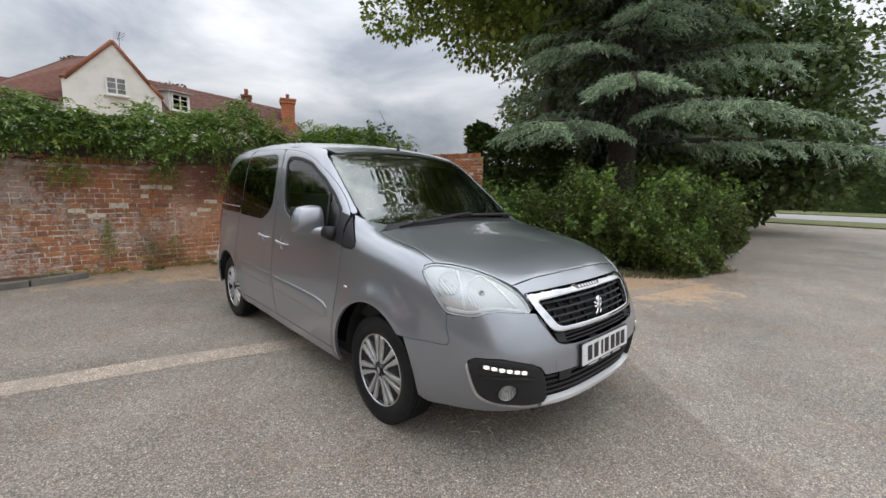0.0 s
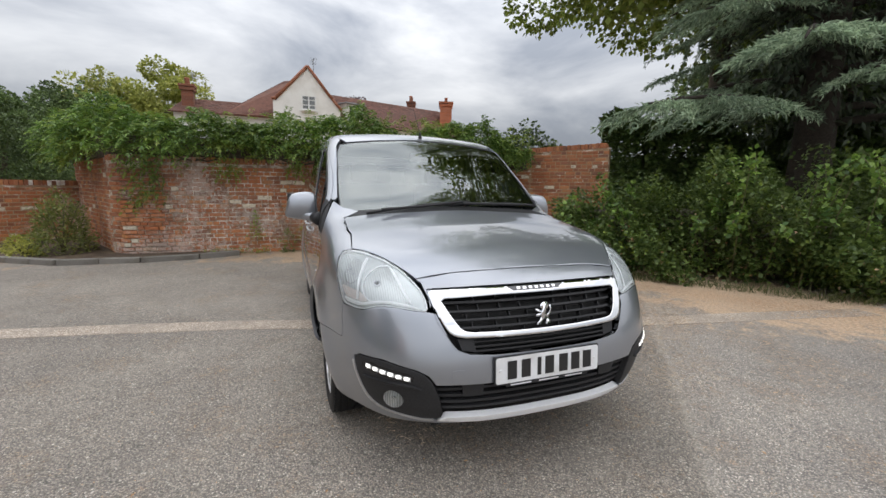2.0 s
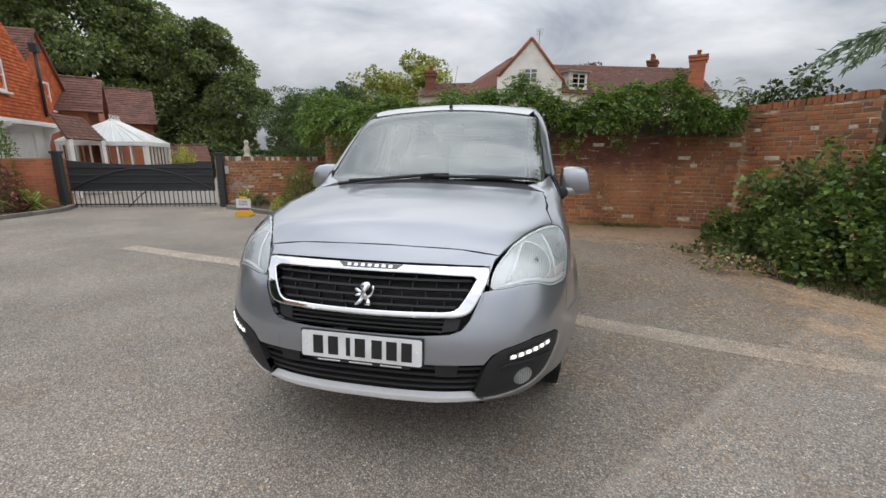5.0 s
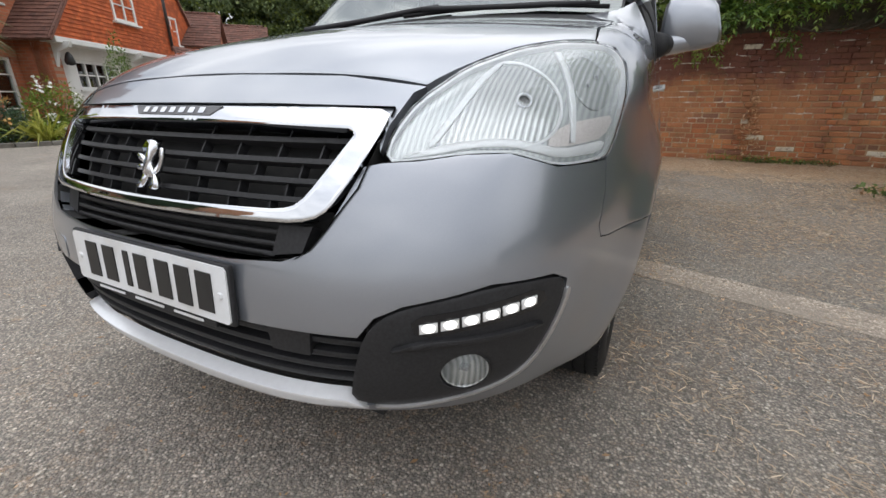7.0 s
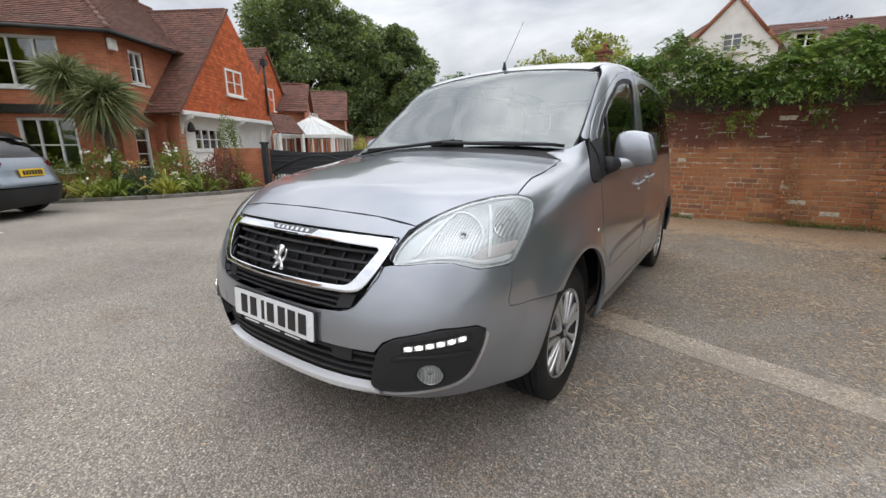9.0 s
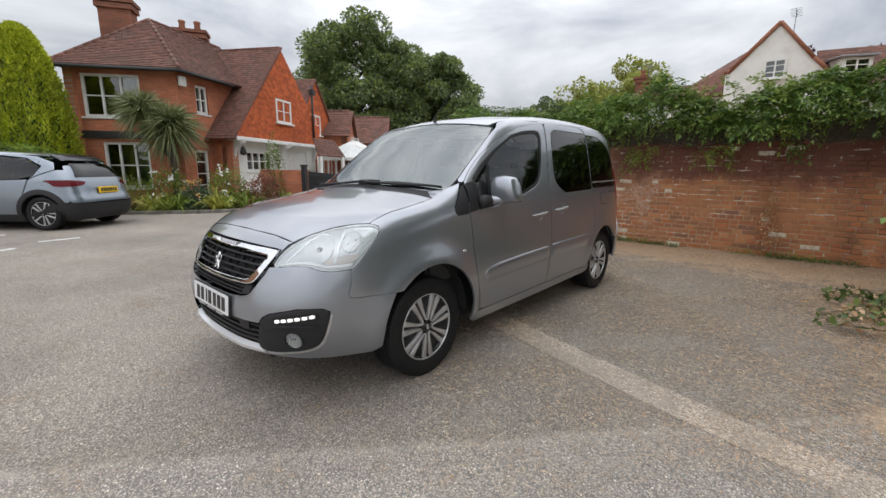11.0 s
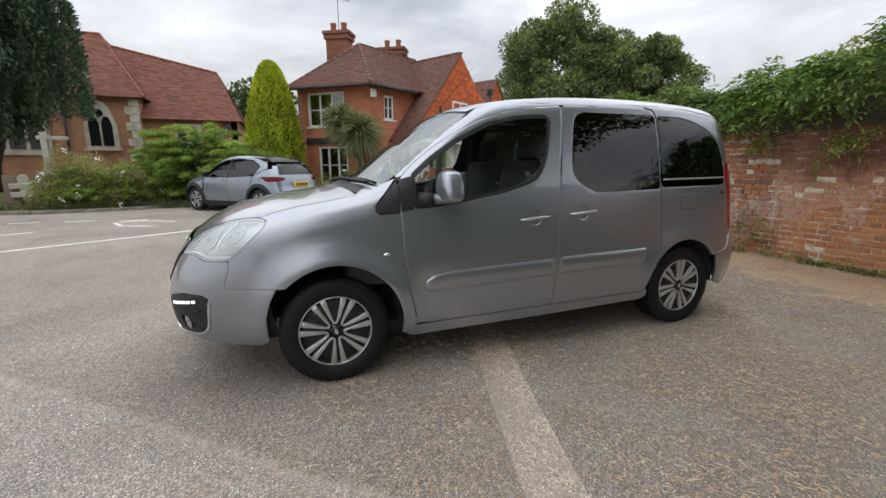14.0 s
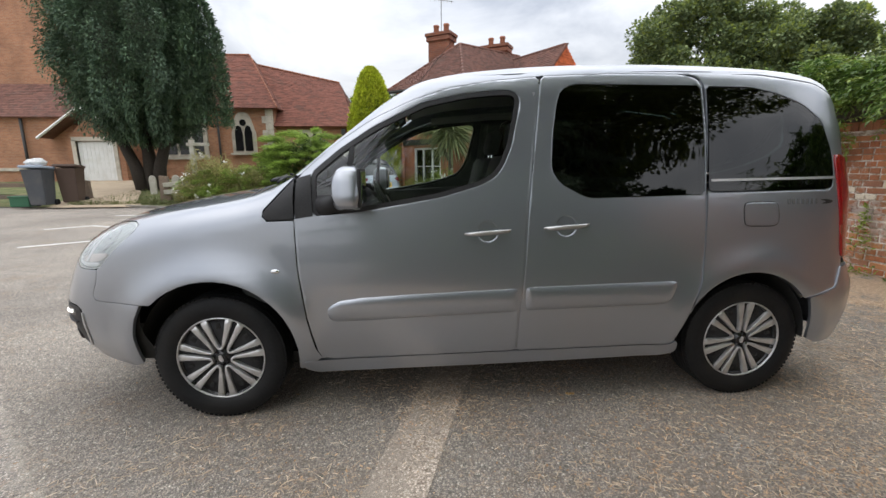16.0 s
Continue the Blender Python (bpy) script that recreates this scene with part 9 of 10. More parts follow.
def white_house():
    h = thing("white_house", "white rendered house with red-brown tiled roofs and a gable", "house")
    X = -21.6
    # gable wing facing the wall: y across, z up
    bm = bmesh.new()
    prof = [(-1.55, 0), (2.05, 0), (2.05, 5.55), (1.75, 6.05), (1.55, 6.10), (.30, 7.72), (-1.30, 5.95), (-1.55, 5.85)]
    slab(bm, prof, Matrix(((0, 0, -1, X), (1, 0, 0, 0), (0, 1, 0, 0), (0, 0, 0, 1))), .3)
    part("gable_wall", bm, RENDER, h, "white rendered gable")
    bm = bmesh.new()
    for a, b in (((.30, 7.80), (-1.38, 5.98)), ((.30, 7.80), (1.62, 6.12)), ((-1.38, 5.98), (-1.62, 5.92)), ((1.62, 6.12), (2.12, 5.55))):
        tube(bm, [(X + .03, *a), (X + .03, *b)], .09, 6)
    part("verge_tile", bm, POT, h, "red tiled verge", 50)
    m = Matrix(((0, -1, 0, X + .02), (1, 0, 0, 0), (0, 0, 1, 0), (0, 0, 0, 1)))
    window_unit(h, m @ Matrix.Translation((-.08, -.10, 5.42)), .80, .82, 2, 3, room=.085)
    for a, b, c, d in (((X - 6, -1.45, 5.85), (X + .02, -1.45, 5.85), (X + .02, .30, 7.78), (X - 6, .30, 7.78)), ((X + .02, 1.75, 6.0), (X - 6, 1.75, 6.0), (X - 6, .30, 7.78), (X + .02, .30, 7.78))):
        courses(h, "roof", a, b, c, d, ROOF_TILE, .16, "red-brown tiles", .3)
    # lower range to the left with its hipped roof and end chimney
    wall_with(h, (X - .6, -6.4), (X - .6, -1.5), -.1, 5.05, RENDER)
    courses(h, "roof", (X - .3, -6.6, 4.95), (X - .3, -1.3, 4.95), (X - 2.9, -1.3, 6.05), (X - 2.9, -6.2, 6.05), ROOF_TILE, .16, "", .3)
    courses(h, "roof", (X - .3, -4.1, 4.98), (X - .22, -1.4, 4.98), (X - 2.2, .2, 7.55), (X - 2.6, -.9, 7.45), ROOF_TILE, .16, "", .3)
    courses(h, "roof", (X - 5, -4.6, 5.0), (X - .3, -4.1, 4.98), (X - 2.6, -.9, 7.45), (X - 4, -.9, 7.45), ROOF_TILE, .16, "", .3)
    chimney(h, (X - 1.6, -5.85), .55, .55, 4.6, 6.55, 0, 1)
    # long range to the right with a dormer
    wall_with(h, (X - .3, 1.9), (X - 4.6, 11.5), -.1, 5.0, RENDER)
    courses(h, "roof", (X - .1, 1.9, 4.95), (X - 4.5, 11.8, 4.95), (X - 6.6, 10.8, 7.15), (X - 2.3, 1.6, 6.85), ROOF_TILE, .16, "long red-brown tiled roof", .3)
    dm = Matrix(((-.40, -.92, 0, X - .62), (.92, -.40, 0, 2.55), (0, 0, 1, 0), (0, 0, 0, 1)))
    bm = bmesh.new()
    box(bm, (1.1, 1.3, 1.0), (.5, .7, 5.62))
    part("dormer", bm, WHITEWOOD, h, "white dormer cheeks").matrix_basis = dm
    bm = bmesh.new()
    box(bm, (1.35, 1.6, .08), (.5, .62, 6.16), (3, 0, 0), .02)
    o = part("dormer_roof", bm, LEAD, h, "grey lead dormer roof")
    o.matrix_basis = dm
    window_unit(h, dm @ Matrix.Translation((.04, -.02, 5.2)), .92, .85, 2, 3)
    chimney(h, (X - 5.0, 10.45), 1.15, .85, 5.2, 7.55, -20, 1, RED_WALL)
    chimney(h, (X - 6.6, 8.2), .7, .5, 6.2, 7.7, -20, 3)
    aerial_on(h, (X - 1.2, .7, 7.0), 1.5)
    aerial_on(h, (X - 1.8, -5.6, 6.0), 1.2)


white_house()


def pointed(w, h, n=8):
    """The outline of a pointed arch, from its lower left corner."""
    sp = h - w * .85
    out = [(0, 0), (w, 0), (w, sp)]
    for k in range(1, n + 1):
        a = k / n
        out.append((w - w / 2 * a ** 1.0 * (1 - .28 * math.sin(a * math.pi)), sp + (h - sp) * math.sin(a * math.pi / 2)))
    out += [(w - x, z) for x, z in out[-2:2:-1]] + [(0, sp)]
    return out


def church_window(parent, m, w, h, lights=2):
    flat = Matrix(((1, 0, 0, 0), (0, 0, 1, 0), (0, 1, 0, 0), (0, 0, 0, 1)))
    bm = bmesh.new()
    slab(bm, [(x - .14, z - .1) for x, z in pointed(w + .28, h + .28)], m @ flat @ Matrix.Translation((0, 0, -.10)), .14)
    win = part("window", bm, STONE, parent, "pale stone arched window")
    bm = bmesh.new()
    lw = w / lights
    for i in range(lights):
        slab(bm, [(x + i * lw + .05, z + .04) for x, z in pointed(lw - .1, h * .70)], m @ flat @ Matrix.Translation((0, 0, -.13)), .03)
    part("pane", bm, GLOSS, win, "dark leaded glass")
    bm = bmesh.new()
    cyl(bm, w * .17, w * .17, .03, m @ Matrix.Translation((w / 2, -.125, h * .80)) @ pose(0, 0, 0, 90, 0, 0), 18)
    part("round_pane", bm, GLOSS, win)
    bm = bmesh.new()
    box(bm, (w + .5, .22, .1), (w / 2, -.06, -.13))
    bm.transform(m)
    part("sill", bm, STONE, win)


def church():
    h = thing("church", "red brick church with clay tiled roofs and stone windows", "church")
    y = -22.4
    # nave
    wall_with(h, (16.2, y), (8.35, y), -.1, 4.75, CHURCH_WALL)
    fm = facing((16.2, y), (8.35, y))
    church_window(h, fm @ Matrix.Translation((5.65, 0, 2.25)), 1.05, 2.0)
    # square-headed triple window
    bm = bmesh.new()
    box(bm, (2.5, .16, 2.25), (2.9, -.02, 2.95))
    win = part("window", bm, STONE, h, "pale stone window of three lights")
    win.matrix_basis = fm
    for k in range(3):
        bm = bmesh.new()
        box(bm, (.56, .05, 1.8), (2.9 + (k - 1) * .74, -.11, 3.0))
        part("pane", bm, GLOSS, win, "dark leaded glass")
    for k in range(11):
        bm = bmesh.new()
        wd = .62 if k % 2 else .42
        box(bm, (wd, .12, .37), (7.85 - wd / 2, -.03, .35 + k * .385 + .2), bevel=.02)
        o = part("quoin", bm, STONE, h)
        o.matrix_basis = fm
    courses(h, "roof", (16.4, y + .35, 4.62), (8.0, y + .35, 4.62), (10.6, y - 3.5, 8.3), (16.4, y - 3.5, 8.3), CHURCH_TILE, .16, "red-brown clay tiles", .3)
    ridge_row(h, (16.4, y - 3.5, 8.33), (10.6, y - 3.5, 8.33), POT)
    wall_with(h, (8.3, y), (8.3, y - 7), -.1, 4.7, CHURCH_WALL)
    courses(h, "roof", (8.0, y + .35, 4.62), (8.0, y - 7.35, 4.62), (10.6, y - 3.5, 8.3), (10.6, y - 3.5, 8.3), CHURCH_TILE, .16, "red-brown clay tiles", .3)
    ridge_row(h, (8.0, y + .35, 4.66), (10.6, y - 3.5, 8.33), POT, .05)
    # chancel
    y2 = y - .25
    wall_with(h, (8.4, y2), (4.0, y2), -.1, 3.75, CHURCH_WALL)
    f2 = facing((8.4, y2), (4.0, y2))
    bm = bmesh.new()
    box(bm, (1.25, .14, 1.25), (2.05, -.02, 2.85))
    win = part("window", bm, STONE, h, "small stone window of two lights")
    win.matrix_basis = f2
    for k in (-.28, .28):
        bm = bmesh.new()
        slab(bm, pointed(.40, 1.0), Matrix.Translation((2.05 + k - .2, -.07, 2.32)) @ Matrix(((1, 0, 0, 0), (0, 0, 1, 0), (0, 1, 0, 0), (0, 0, 0, 1))), -.03)
        part("pane", bm, GLOSS, win)
    courses(h, "roof", (8.3, y2 + .35, 3.66), (3.7, y2 + .35, 3.66), (5.1, y2 - 3.4, 6.7), (10.2, y2 - 3.4, 7.75), CHURCH_TILE, .16, "red-brown clay tiles", .3)
    ridge_row(h, (10.2, y2 - 3.4, 7.78), (5.1, y2 - 3.4, 6.73), POT)
    courses(h, "roof", (3.7, y2 + .35, 3.66), (3.7, y2 - 7.1, 3.66), (5.1, y2 - 3.4, 6.7), (5.1, y2 - 3.4, 6.7), CHURCH_TILE, .16, "", .3)
    wall_with(h, (3.98, y2), (3.98, y2 - 6.8), -.1, 3.7, CHURCH_WALL)
    bm = bmesh.new()
    tube(bm, [(11.4, y + .1, 4.5), (11.4, y + .1, .6)], .06, 8)
    part("downpipe", bm, BLACKWOOD, h, "black downpipe", 50)
    bm = bmesh.new()
    box(bm, (.24, .2, .36), (4.45, y2 + .12, 3.35))
    part("hopper", bm, BLACKWOOD, h)
    # aisle, porch and tower at the left
    yl = -21.0
    wall_with(h, (26, yl), (18.2, yl), -.1, 4.0, CHURCH_WALL)
    courses(h, "roof", (26.2, yl + .3, 3.95), (16.9, yl + .3, 3.95), (16.9, yl - 2.2, 6.0), (26.2, yl - 2.2, 6.0), ROOF_TILE, .16, "dark lichened tiles", .3)
    bm = bmesh.new()
    box(bm, (8, .14, .16), (22, yl + .02, 1.3))
    part("string_course", bm, STONE, h)
    wall_with(h, (18.4, yl + .3), (15.6, yl + .3), -.1, 2.9, CHURCH_WALL, [(.45, .6, 1.85, 2.15)])
    pf = facing((18.4, yl + .3), (15.6, yl + .3))
    bm = bmesh.new()
    box(bm, (2.2, .16, .2), (1.37, .02, 2.85))
    box(bm, (.2, .16, 2.2), (.35, .02, 1.7))
    box(bm, (.2, .16, 2.2), (2.4, .02, 1.7))
    o = part("door_surround", bm, STONE, h, "pale stone door surround")
    o.matrix_basis = pf
    dr = hang(new("door"), h, "white boarded double door with studs")
    for k in range(9):
        bm = bmesh.new()
        box(bm, (.198, .05, 2.1), (.55 + k * .205, .12, 1.68), bevel=.008)
        for j in range(7):
            box(bm, (.03, .02, .03), (.55 + k * .205, .085, .85 + j * .28))
        o = part("board", bm, WHITEWOOD, dr)
        o.matrix_basis = pf
    courses(h, "porch_roof", (19.3, yl + .75, 2.9), (17.2, yl + .75, 4.35), (17.2, yl - .6, 4.35), (19.3, yl - .6, 2.9), ROOF_TILE, .16)
    courses(h, "porch_roof", (15.1, yl + .75, 2.9), (17.2, yl + .75, 4.35), (17.2, yl - .6, 4.35), (15.1, yl - .6, 2.9), ROOF_TILE, .16)
    bm = bmesh.new()
    slab(bm, [(0, 2.85), (2.8, 2.85), (1.3, 4.1)], pf @ Matrix(((1, 0, 0, 0), (0, 0, 1, 0), (0, 1, 0, 0), (0, 0, 0, 1))), .3)
    part("gable_wall", bm, CHURCH_WALL, h)
    bm = bmesh.new()
    tube(bm, [(19.4, yl + .82, 2.85), (17.2, yl + .82, 4.4), (15.0, yl + .82, 2.85)], .07, 6)
    part("bargeboard", bm, WHITEWOOD, h, "white bargeboards")
    wall_with(h, (30, yl - 2.6), (20.4, yl - 2.6), -.1, 13, CHURCH_WALL, name="tower_wall")
    wall_with(h, (20.4, yl - 2.6), (20.4, yl - 9), -.1, 13, CHURCH_WALL, name="tower_wall")
    bm = bmesh.new()
    box(bm, (.5, .4, 12), (20.6, yl - 2.7, 6))
    part("buttress", bm, CHURCH_WALL, h)
    bm = bmesh.new()
    tube(bm, [(20.6, yl + .15, 3.9), (20.6, yl + .15, .6)], .07, 8)
    part("downpipe", bm, BLACKWOOD, h, "black downpipe", 50)


church()

# ---- gate, bins, stones, the sign ----
IRON = surface("black_iron", (.020, .022, .025), (.034, .036, .040), 40, rough=.5, bumpy=.1)
GRAVEL = surface("gravel_drive", (.17, .155, .14), (.34, .32, .285), 60, 3, .95, .6, world=True, depth=.02)
BINGREY = surface("grey_bin", (.06, .066, .075), (.075, .08, .09), 60, 3, .6, .1, dirt=(.10, .10, .10))
BINBLUE = surface("pale_bin_lid", (.26, .31, .38), (.30, .35, .42), 40, rough=.6, bumpy=.1)
BINGREEN = surface("green_box", (.02, .09, .045), (.03, .12, .06), 40, rough=.6, bumpy=.1)
OLDSTONE = surface("lichened_stone", (.32, .30, .25), (.44, .42, .36), 12, 3, .95, .5, dirt=(.20, .20, .14), depth=.01)
OLDWOOD = surface("weathered_wood", (.12, .085, .06), (.20, .15, .11), 30, 3, .9, .4, dirt=(.10, .09, .07))
YELLOW = surface("yellow_plastic", (.75, .40, .01), (.82, .47, .02), 30, 4, .45, 0, dirt=(.6, .36, .08))


def gate():
    a, b = Vector((-5.75, -7.35)), Vector((-4.55, -10.75))
    d = (b - a).normalized()
    L = (b - a).length
    m = pose(a.x, a.y, 0, 0, 0, math.degrees(math.atan2(d.y, d.x)))
    top = thing("gate", "black iron drive gate with a solid upper panel and short bars", "gate", m)
    bm = bmesh.new()
    n = 20
    pts_t = [(.1 + (L - .2) * i / n, 1.18 - .10 * math.sin(math.pi * i / n)) for i in range(n + 1)]
    slab(bm, [(x, z) for x, z in pts_t[::-1]] + [(.1, .42), (L - .1, .42)], Matrix(((1, 0, 0, 0), (0, 0, 1, 0), (0, 1, 0, 0), (0, 0, 0, 1))), .03)
    part("panel", bm, IRON, top, "black sheet panel")
    for k in range(4):
        bm = bmesh.new()
        box(bm, (L - .2, .05, .035), (L / 2, .035, .44 + k * .19), bevel=.006)
        part("rail", bm, IRON, top)
    bm = bmesh.new()
    tube(bm, [(.1, 0, .08), (L - .1, 0, .08)], .02, 6)
    part("rail", bm, IRON, top)
    for k in range(int(L / .11)):
        bm = bmesh.new()
        box(bm, (.016, .016, .42), (.14 + k * .11, .015, .22))
        part("bar", bm, IRON, top)
    bm = bmesh.new()
    tube(bm, [(.12 + (L - .24) * u, 0.06, .47 + .52 * math.sin(math.pi * u)) for u in np.linspace(0, 1, 30)], .018, 8)
    part("arch", bm, IRON, top, "bowed iron bar")
    bm = bmesh.new()
    tube(bm, [(.4 + .35 * u, .045, .95 - .35 * u * u * .1) for u in np.linspace(0, 7, 16)], .014, 6)
    tube(bm, [(.75 + .15 * math.cos(v) * (1 - v / 9), .05, 1.0 + .12 * math.sin(v) * (1 - v / 9)) for v in np.linspace(0, 7, 26)], .012, 6)
    part("scroll", bm, IRON, top, "curled iron ornament")
    for p in (a - d * .08, b + d * .10):
        bm = bmesh.new()
        box(bm, (.15, .15, 1.36), (0, 0, .68), bevel=.008)
        box(bm, (.20, .20, .06), (0, 0, 1.37), bevel=.01)
        o = part("gate_post", bm, IRON)
        o.matrix_basis = pose(p.x, p.y, 0, 0, 0, math.degrees(math.atan2(d.y, d.x)))
        tagged(o, "square black iron gate post with a flat cap", "gate post", "posts of the gate")
    bm = bmesh.new()
    slab(bm, [(-5.9, -7.6), (-4.7, -10.9), (-9.5, -13.2), (-14, -16), (-16, -12.5), (-9, -8.2)], Matrix(), .012)
    tagged(part("drive", bm, GRAVEL), "pale gravel drive behind the gate", "drive", kind="structure")


gate()


def sign_wall():
    w = thing("sign_wall", "short red brick wall with plain plaques by the gate", "wall", pose(-4.7, -11.0, 0, 0, 0, 150))
    bm = bmesh.new()
    box(bm, (1.6, .25, 1.22), (-.7, 0, .61))
    part("brickwork", bm, RED_WALL, w)
    for x, z, sx, sz, mat in ((-.30, .95, .30, .14, WHITEPLATE), (-.30, .78, .30, .10, LEAD), (-.75, .9, .28, .3, LEAD)):
        bm = bmesh.new()
        box(bm, (sx, .02, sz), (x, .135, z), bevel=.004)
        part("plaque", bm, mat, w, "small plaque with plain bars")
    for k in range(3):
        bm = bmesh.new()
        box(bm, (.22, .006, .014), (-.30, .148, .985 - k * .035))
        part("plaque_bar", bm, INK, w)


sign_wall()
bm = bmesh.new()
box(bm, (.05, .12, .2), (0, 0, 0), bevel=.008)
box(bm, (.012, .08, .05), (.028, 0, .04))
o = part("intercom", bm, WHITEWOOD)
o.matrix_basis = pose(-5.98, -7.28, .95, 0, 0, 45)
tagged(o, "small white intercom box on the low brick wall", "intercom")


def statue():
    bm = bmesh.new()
    spin(bm, [(.10, 0), (.10, .04), (.06, .06), (.075, .14), (.09, .20), (.05, .28), (.045, .31), (.065, .36), (.05, .42), (.0, .44)], 16)
    o = part("garden_statue", bm, STONE, None, "", 60)
    o.matrix_basis = pose(-6.45, -6.95, 1.30)
    tagged(o, "small pale stone figure on the low brick wall", "statue")


statue()


def floor_sign():
    s = thing("floor_sign", "white notice board on a yellow plastic base by the kerb", "sign", pose(-4.35, -5.6, 0, 0, 0, 8))
    bm = bmesh.new()
    slab(bm, soften([(-.20, 0), (.20, 0), (.17, .06), (.10, .13), (-.10, .13), (-.17, .06)], 1), Matrix(((0, 0, 1, -.10), (1, 0, 0, 0), (0, 1, 0, 0), (0, 0, 0, 1))), .20)
    part("base", bm, YELLOW, s, "yellow plastic base")
    bm = bmesh.new()
    box(bm, (.03, .20, .06), (.0, 0, .15))
    part("clamp", bm, surface("purple_tape", (.16, .08, .2), (.2, .1, .25), 20, bumpy=0), s)
    bm = bmesh.new()
    box(bm, (.02, .33, .20), (0, 0, .28), (0, 0, 0), .004)
    part("board", bm, WHITEPLATE, s, "white board")
    bm = bmesh.new()
    box(bm, (.03, .16, .05), (0, 0, .40), (0, 0, 0), .01)
    part("handle", bm, YELLOW, s)
    for k in range(3):
        bm = bmesh.new()
        box(bm, (.006, .2, .012), (.012, 0, .33 - k * .04))
        part("text_bar", bm, INK, s)


floor_sign()


def wheelie_bin(at, turn, body, lid, label):
    b = thing("wheelie_bin", label, "bin", pose(*at, 0, 0, turn) @ Matrix.Diagonal((1.05, 1.05, 1.22, 1)), "bins by the path")
    bm = bmesh.new()
    r = [[bm.verts.new((sx * w, sy * w * 1.15, z)) for sx, sy in ((-1, -1), (1, -1), (1, 1), (-1, 1))] for z, w in ((.06, .21), (.95, .27), (1.0, .29))]
    for p, q in zip(r, r[1:]):
        for i in range(4):
            bm.faces.new((p[i], p[(i + 1) % 4], q[(i + 1) % 4], q[i]))
    bm.faces.new(r[0][::-1])
    bm.faces.new(r[-1])
    bmesh.ops.bevel(bm, geom=bm.edges[:], offset=.02, segments=2, affect="EDGES")
    part("body", bm, body, b, "tapered plastic body", 40)
    bm = bmesh.new()
    box(bm, (.62, .68, .07), (0, 0, 1.05), (4, 0, 0), .03)
    part("lid", bm, lid, b, "hinged lid", 40)
    bm = bmesh.new()
    tube(bm, [(-.25, -.36, 1.0), (.25, -.36, 1.0)], .018, 8)
    part("handle", bm, body, b)
    for sx in (-.26, .26):
        bm = bmesh.new()
        cyl(bm, .1, .1, .05, pose(sx, -.22, .1, 0, 90, 0), 18)
        part("wheel", bm, RUBBER, b, "", 40)


wheelie_bin((12.6, -11.75, .06), 10, BINGREY, BINBLUE, "dark grey wheelie bin with a pale lid by the path")
wheelie_bin((12.15, -12.45, .10), 14, surface("brown_bin", (.07, .045, .035), (.09, .06, .045), 40, rough=.6), surface("brown_bin_lid", (.08, .05, .04), (.1, .065, .05), 40, rough=.6), "dark brown wheelie bin behind the grey one")
BAG = surface("pale_plastic_bag", (.55, .56, .56), (.72, .73, .73), 20, 5, .5, .4, dirt=(.45, .45, .44))
for x, y, w in ((12.5, -11.72, .20), (12.78, -11.80, .17)):
    bm = bmesh.new()
    bmesh.ops.create_icosphere(bm, subdivisions=3, radius=1)
    for v in bm.verts:
        v.co *= 1 + .10 * math.sin(v.co.x * 7 + x) * math.sin(v.co.y * 6) + .08 * math.sin(v.co.z * 9 + y)
        v.co = Vector((v.co.x * w, v.co.y * w, max(v.co.z, -.6) * w * .7))
    o = part("rubbish_bag", bm, BAG, None, "", 60)
    o.matrix_basis = pose(x, y, 1.415 + w * .42)
    tagged(o, "knotted pale plastic bag lying on a bin lid", "bag", "bags on the bin")
bm = bmesh.new()
box(bm, (.55, .4, .32), (0, 0, .19), bevel=.03)
box(bm, (.6, .44, .05), (0, 0, .36), bevel=.015)
o = part("recycling_box", bm, BINGREEN)
o.matrix_basis = pose(13.25, -11.8, .04, 0, 0, 8)
tagged(o, "green plastic recycling box beside the bins", "box")


def grave(x, y, z, w, h, t, turn, lean, mat, label, top="round"):
    bm = bmesh.new()
    if top == "round":
        out = [(-w / 2, 0), (w / 2, 0), (w / 2, h * .8)] + [(w / 2 * math.cos(a), h * .8 + h * .2 * math.sin(a)) for a in np.linspace(.2, math.pi - .2, 7)] + [(-w / 2, h * .8)]
    else:
        out = [(-w / 2, 0), (w / 2, 0), (w / 2 * .85, h), (-w / 2 * .7, h * .96)]
    slab(bm, out, Matrix(((1, 0, 0, 0), (0, 0, 1, -t / 2), (0, 1, 0, -.05), (0, 0, 0, 1))), t)
    bmesh.ops.bevel(bm, geom=bm.edges[:], offset=.012, segments=1, affect="EDGES")
    o = part("gravestone", bm, mat)
    o.matrix_basis = pose(x, y, z, lean, lean * .6, turn)
    tagged(o, label, "gravestone", "stones of the churchyard")


grave(10.75, -14.6, .28, .22, .8, .14, 10, 3, OLDSTONE, "leaning pale gravestone in the churchyard grass")
grave(9.55, -14.0, .25, .26, .85, .16, 10, -4, OLDSTONE, "weathered pale gravestone beside the path")
grave(9.25, -12.75, .15, .36, .95, .14, 5, 2, OLDWOOD, "dark brown weathered post beside the path", "flat")
grave(12.2, -13.2, .2, .22, .75, .12, 5, 2, OLDWOOD, "dark weathered post beside the bins", "flat")


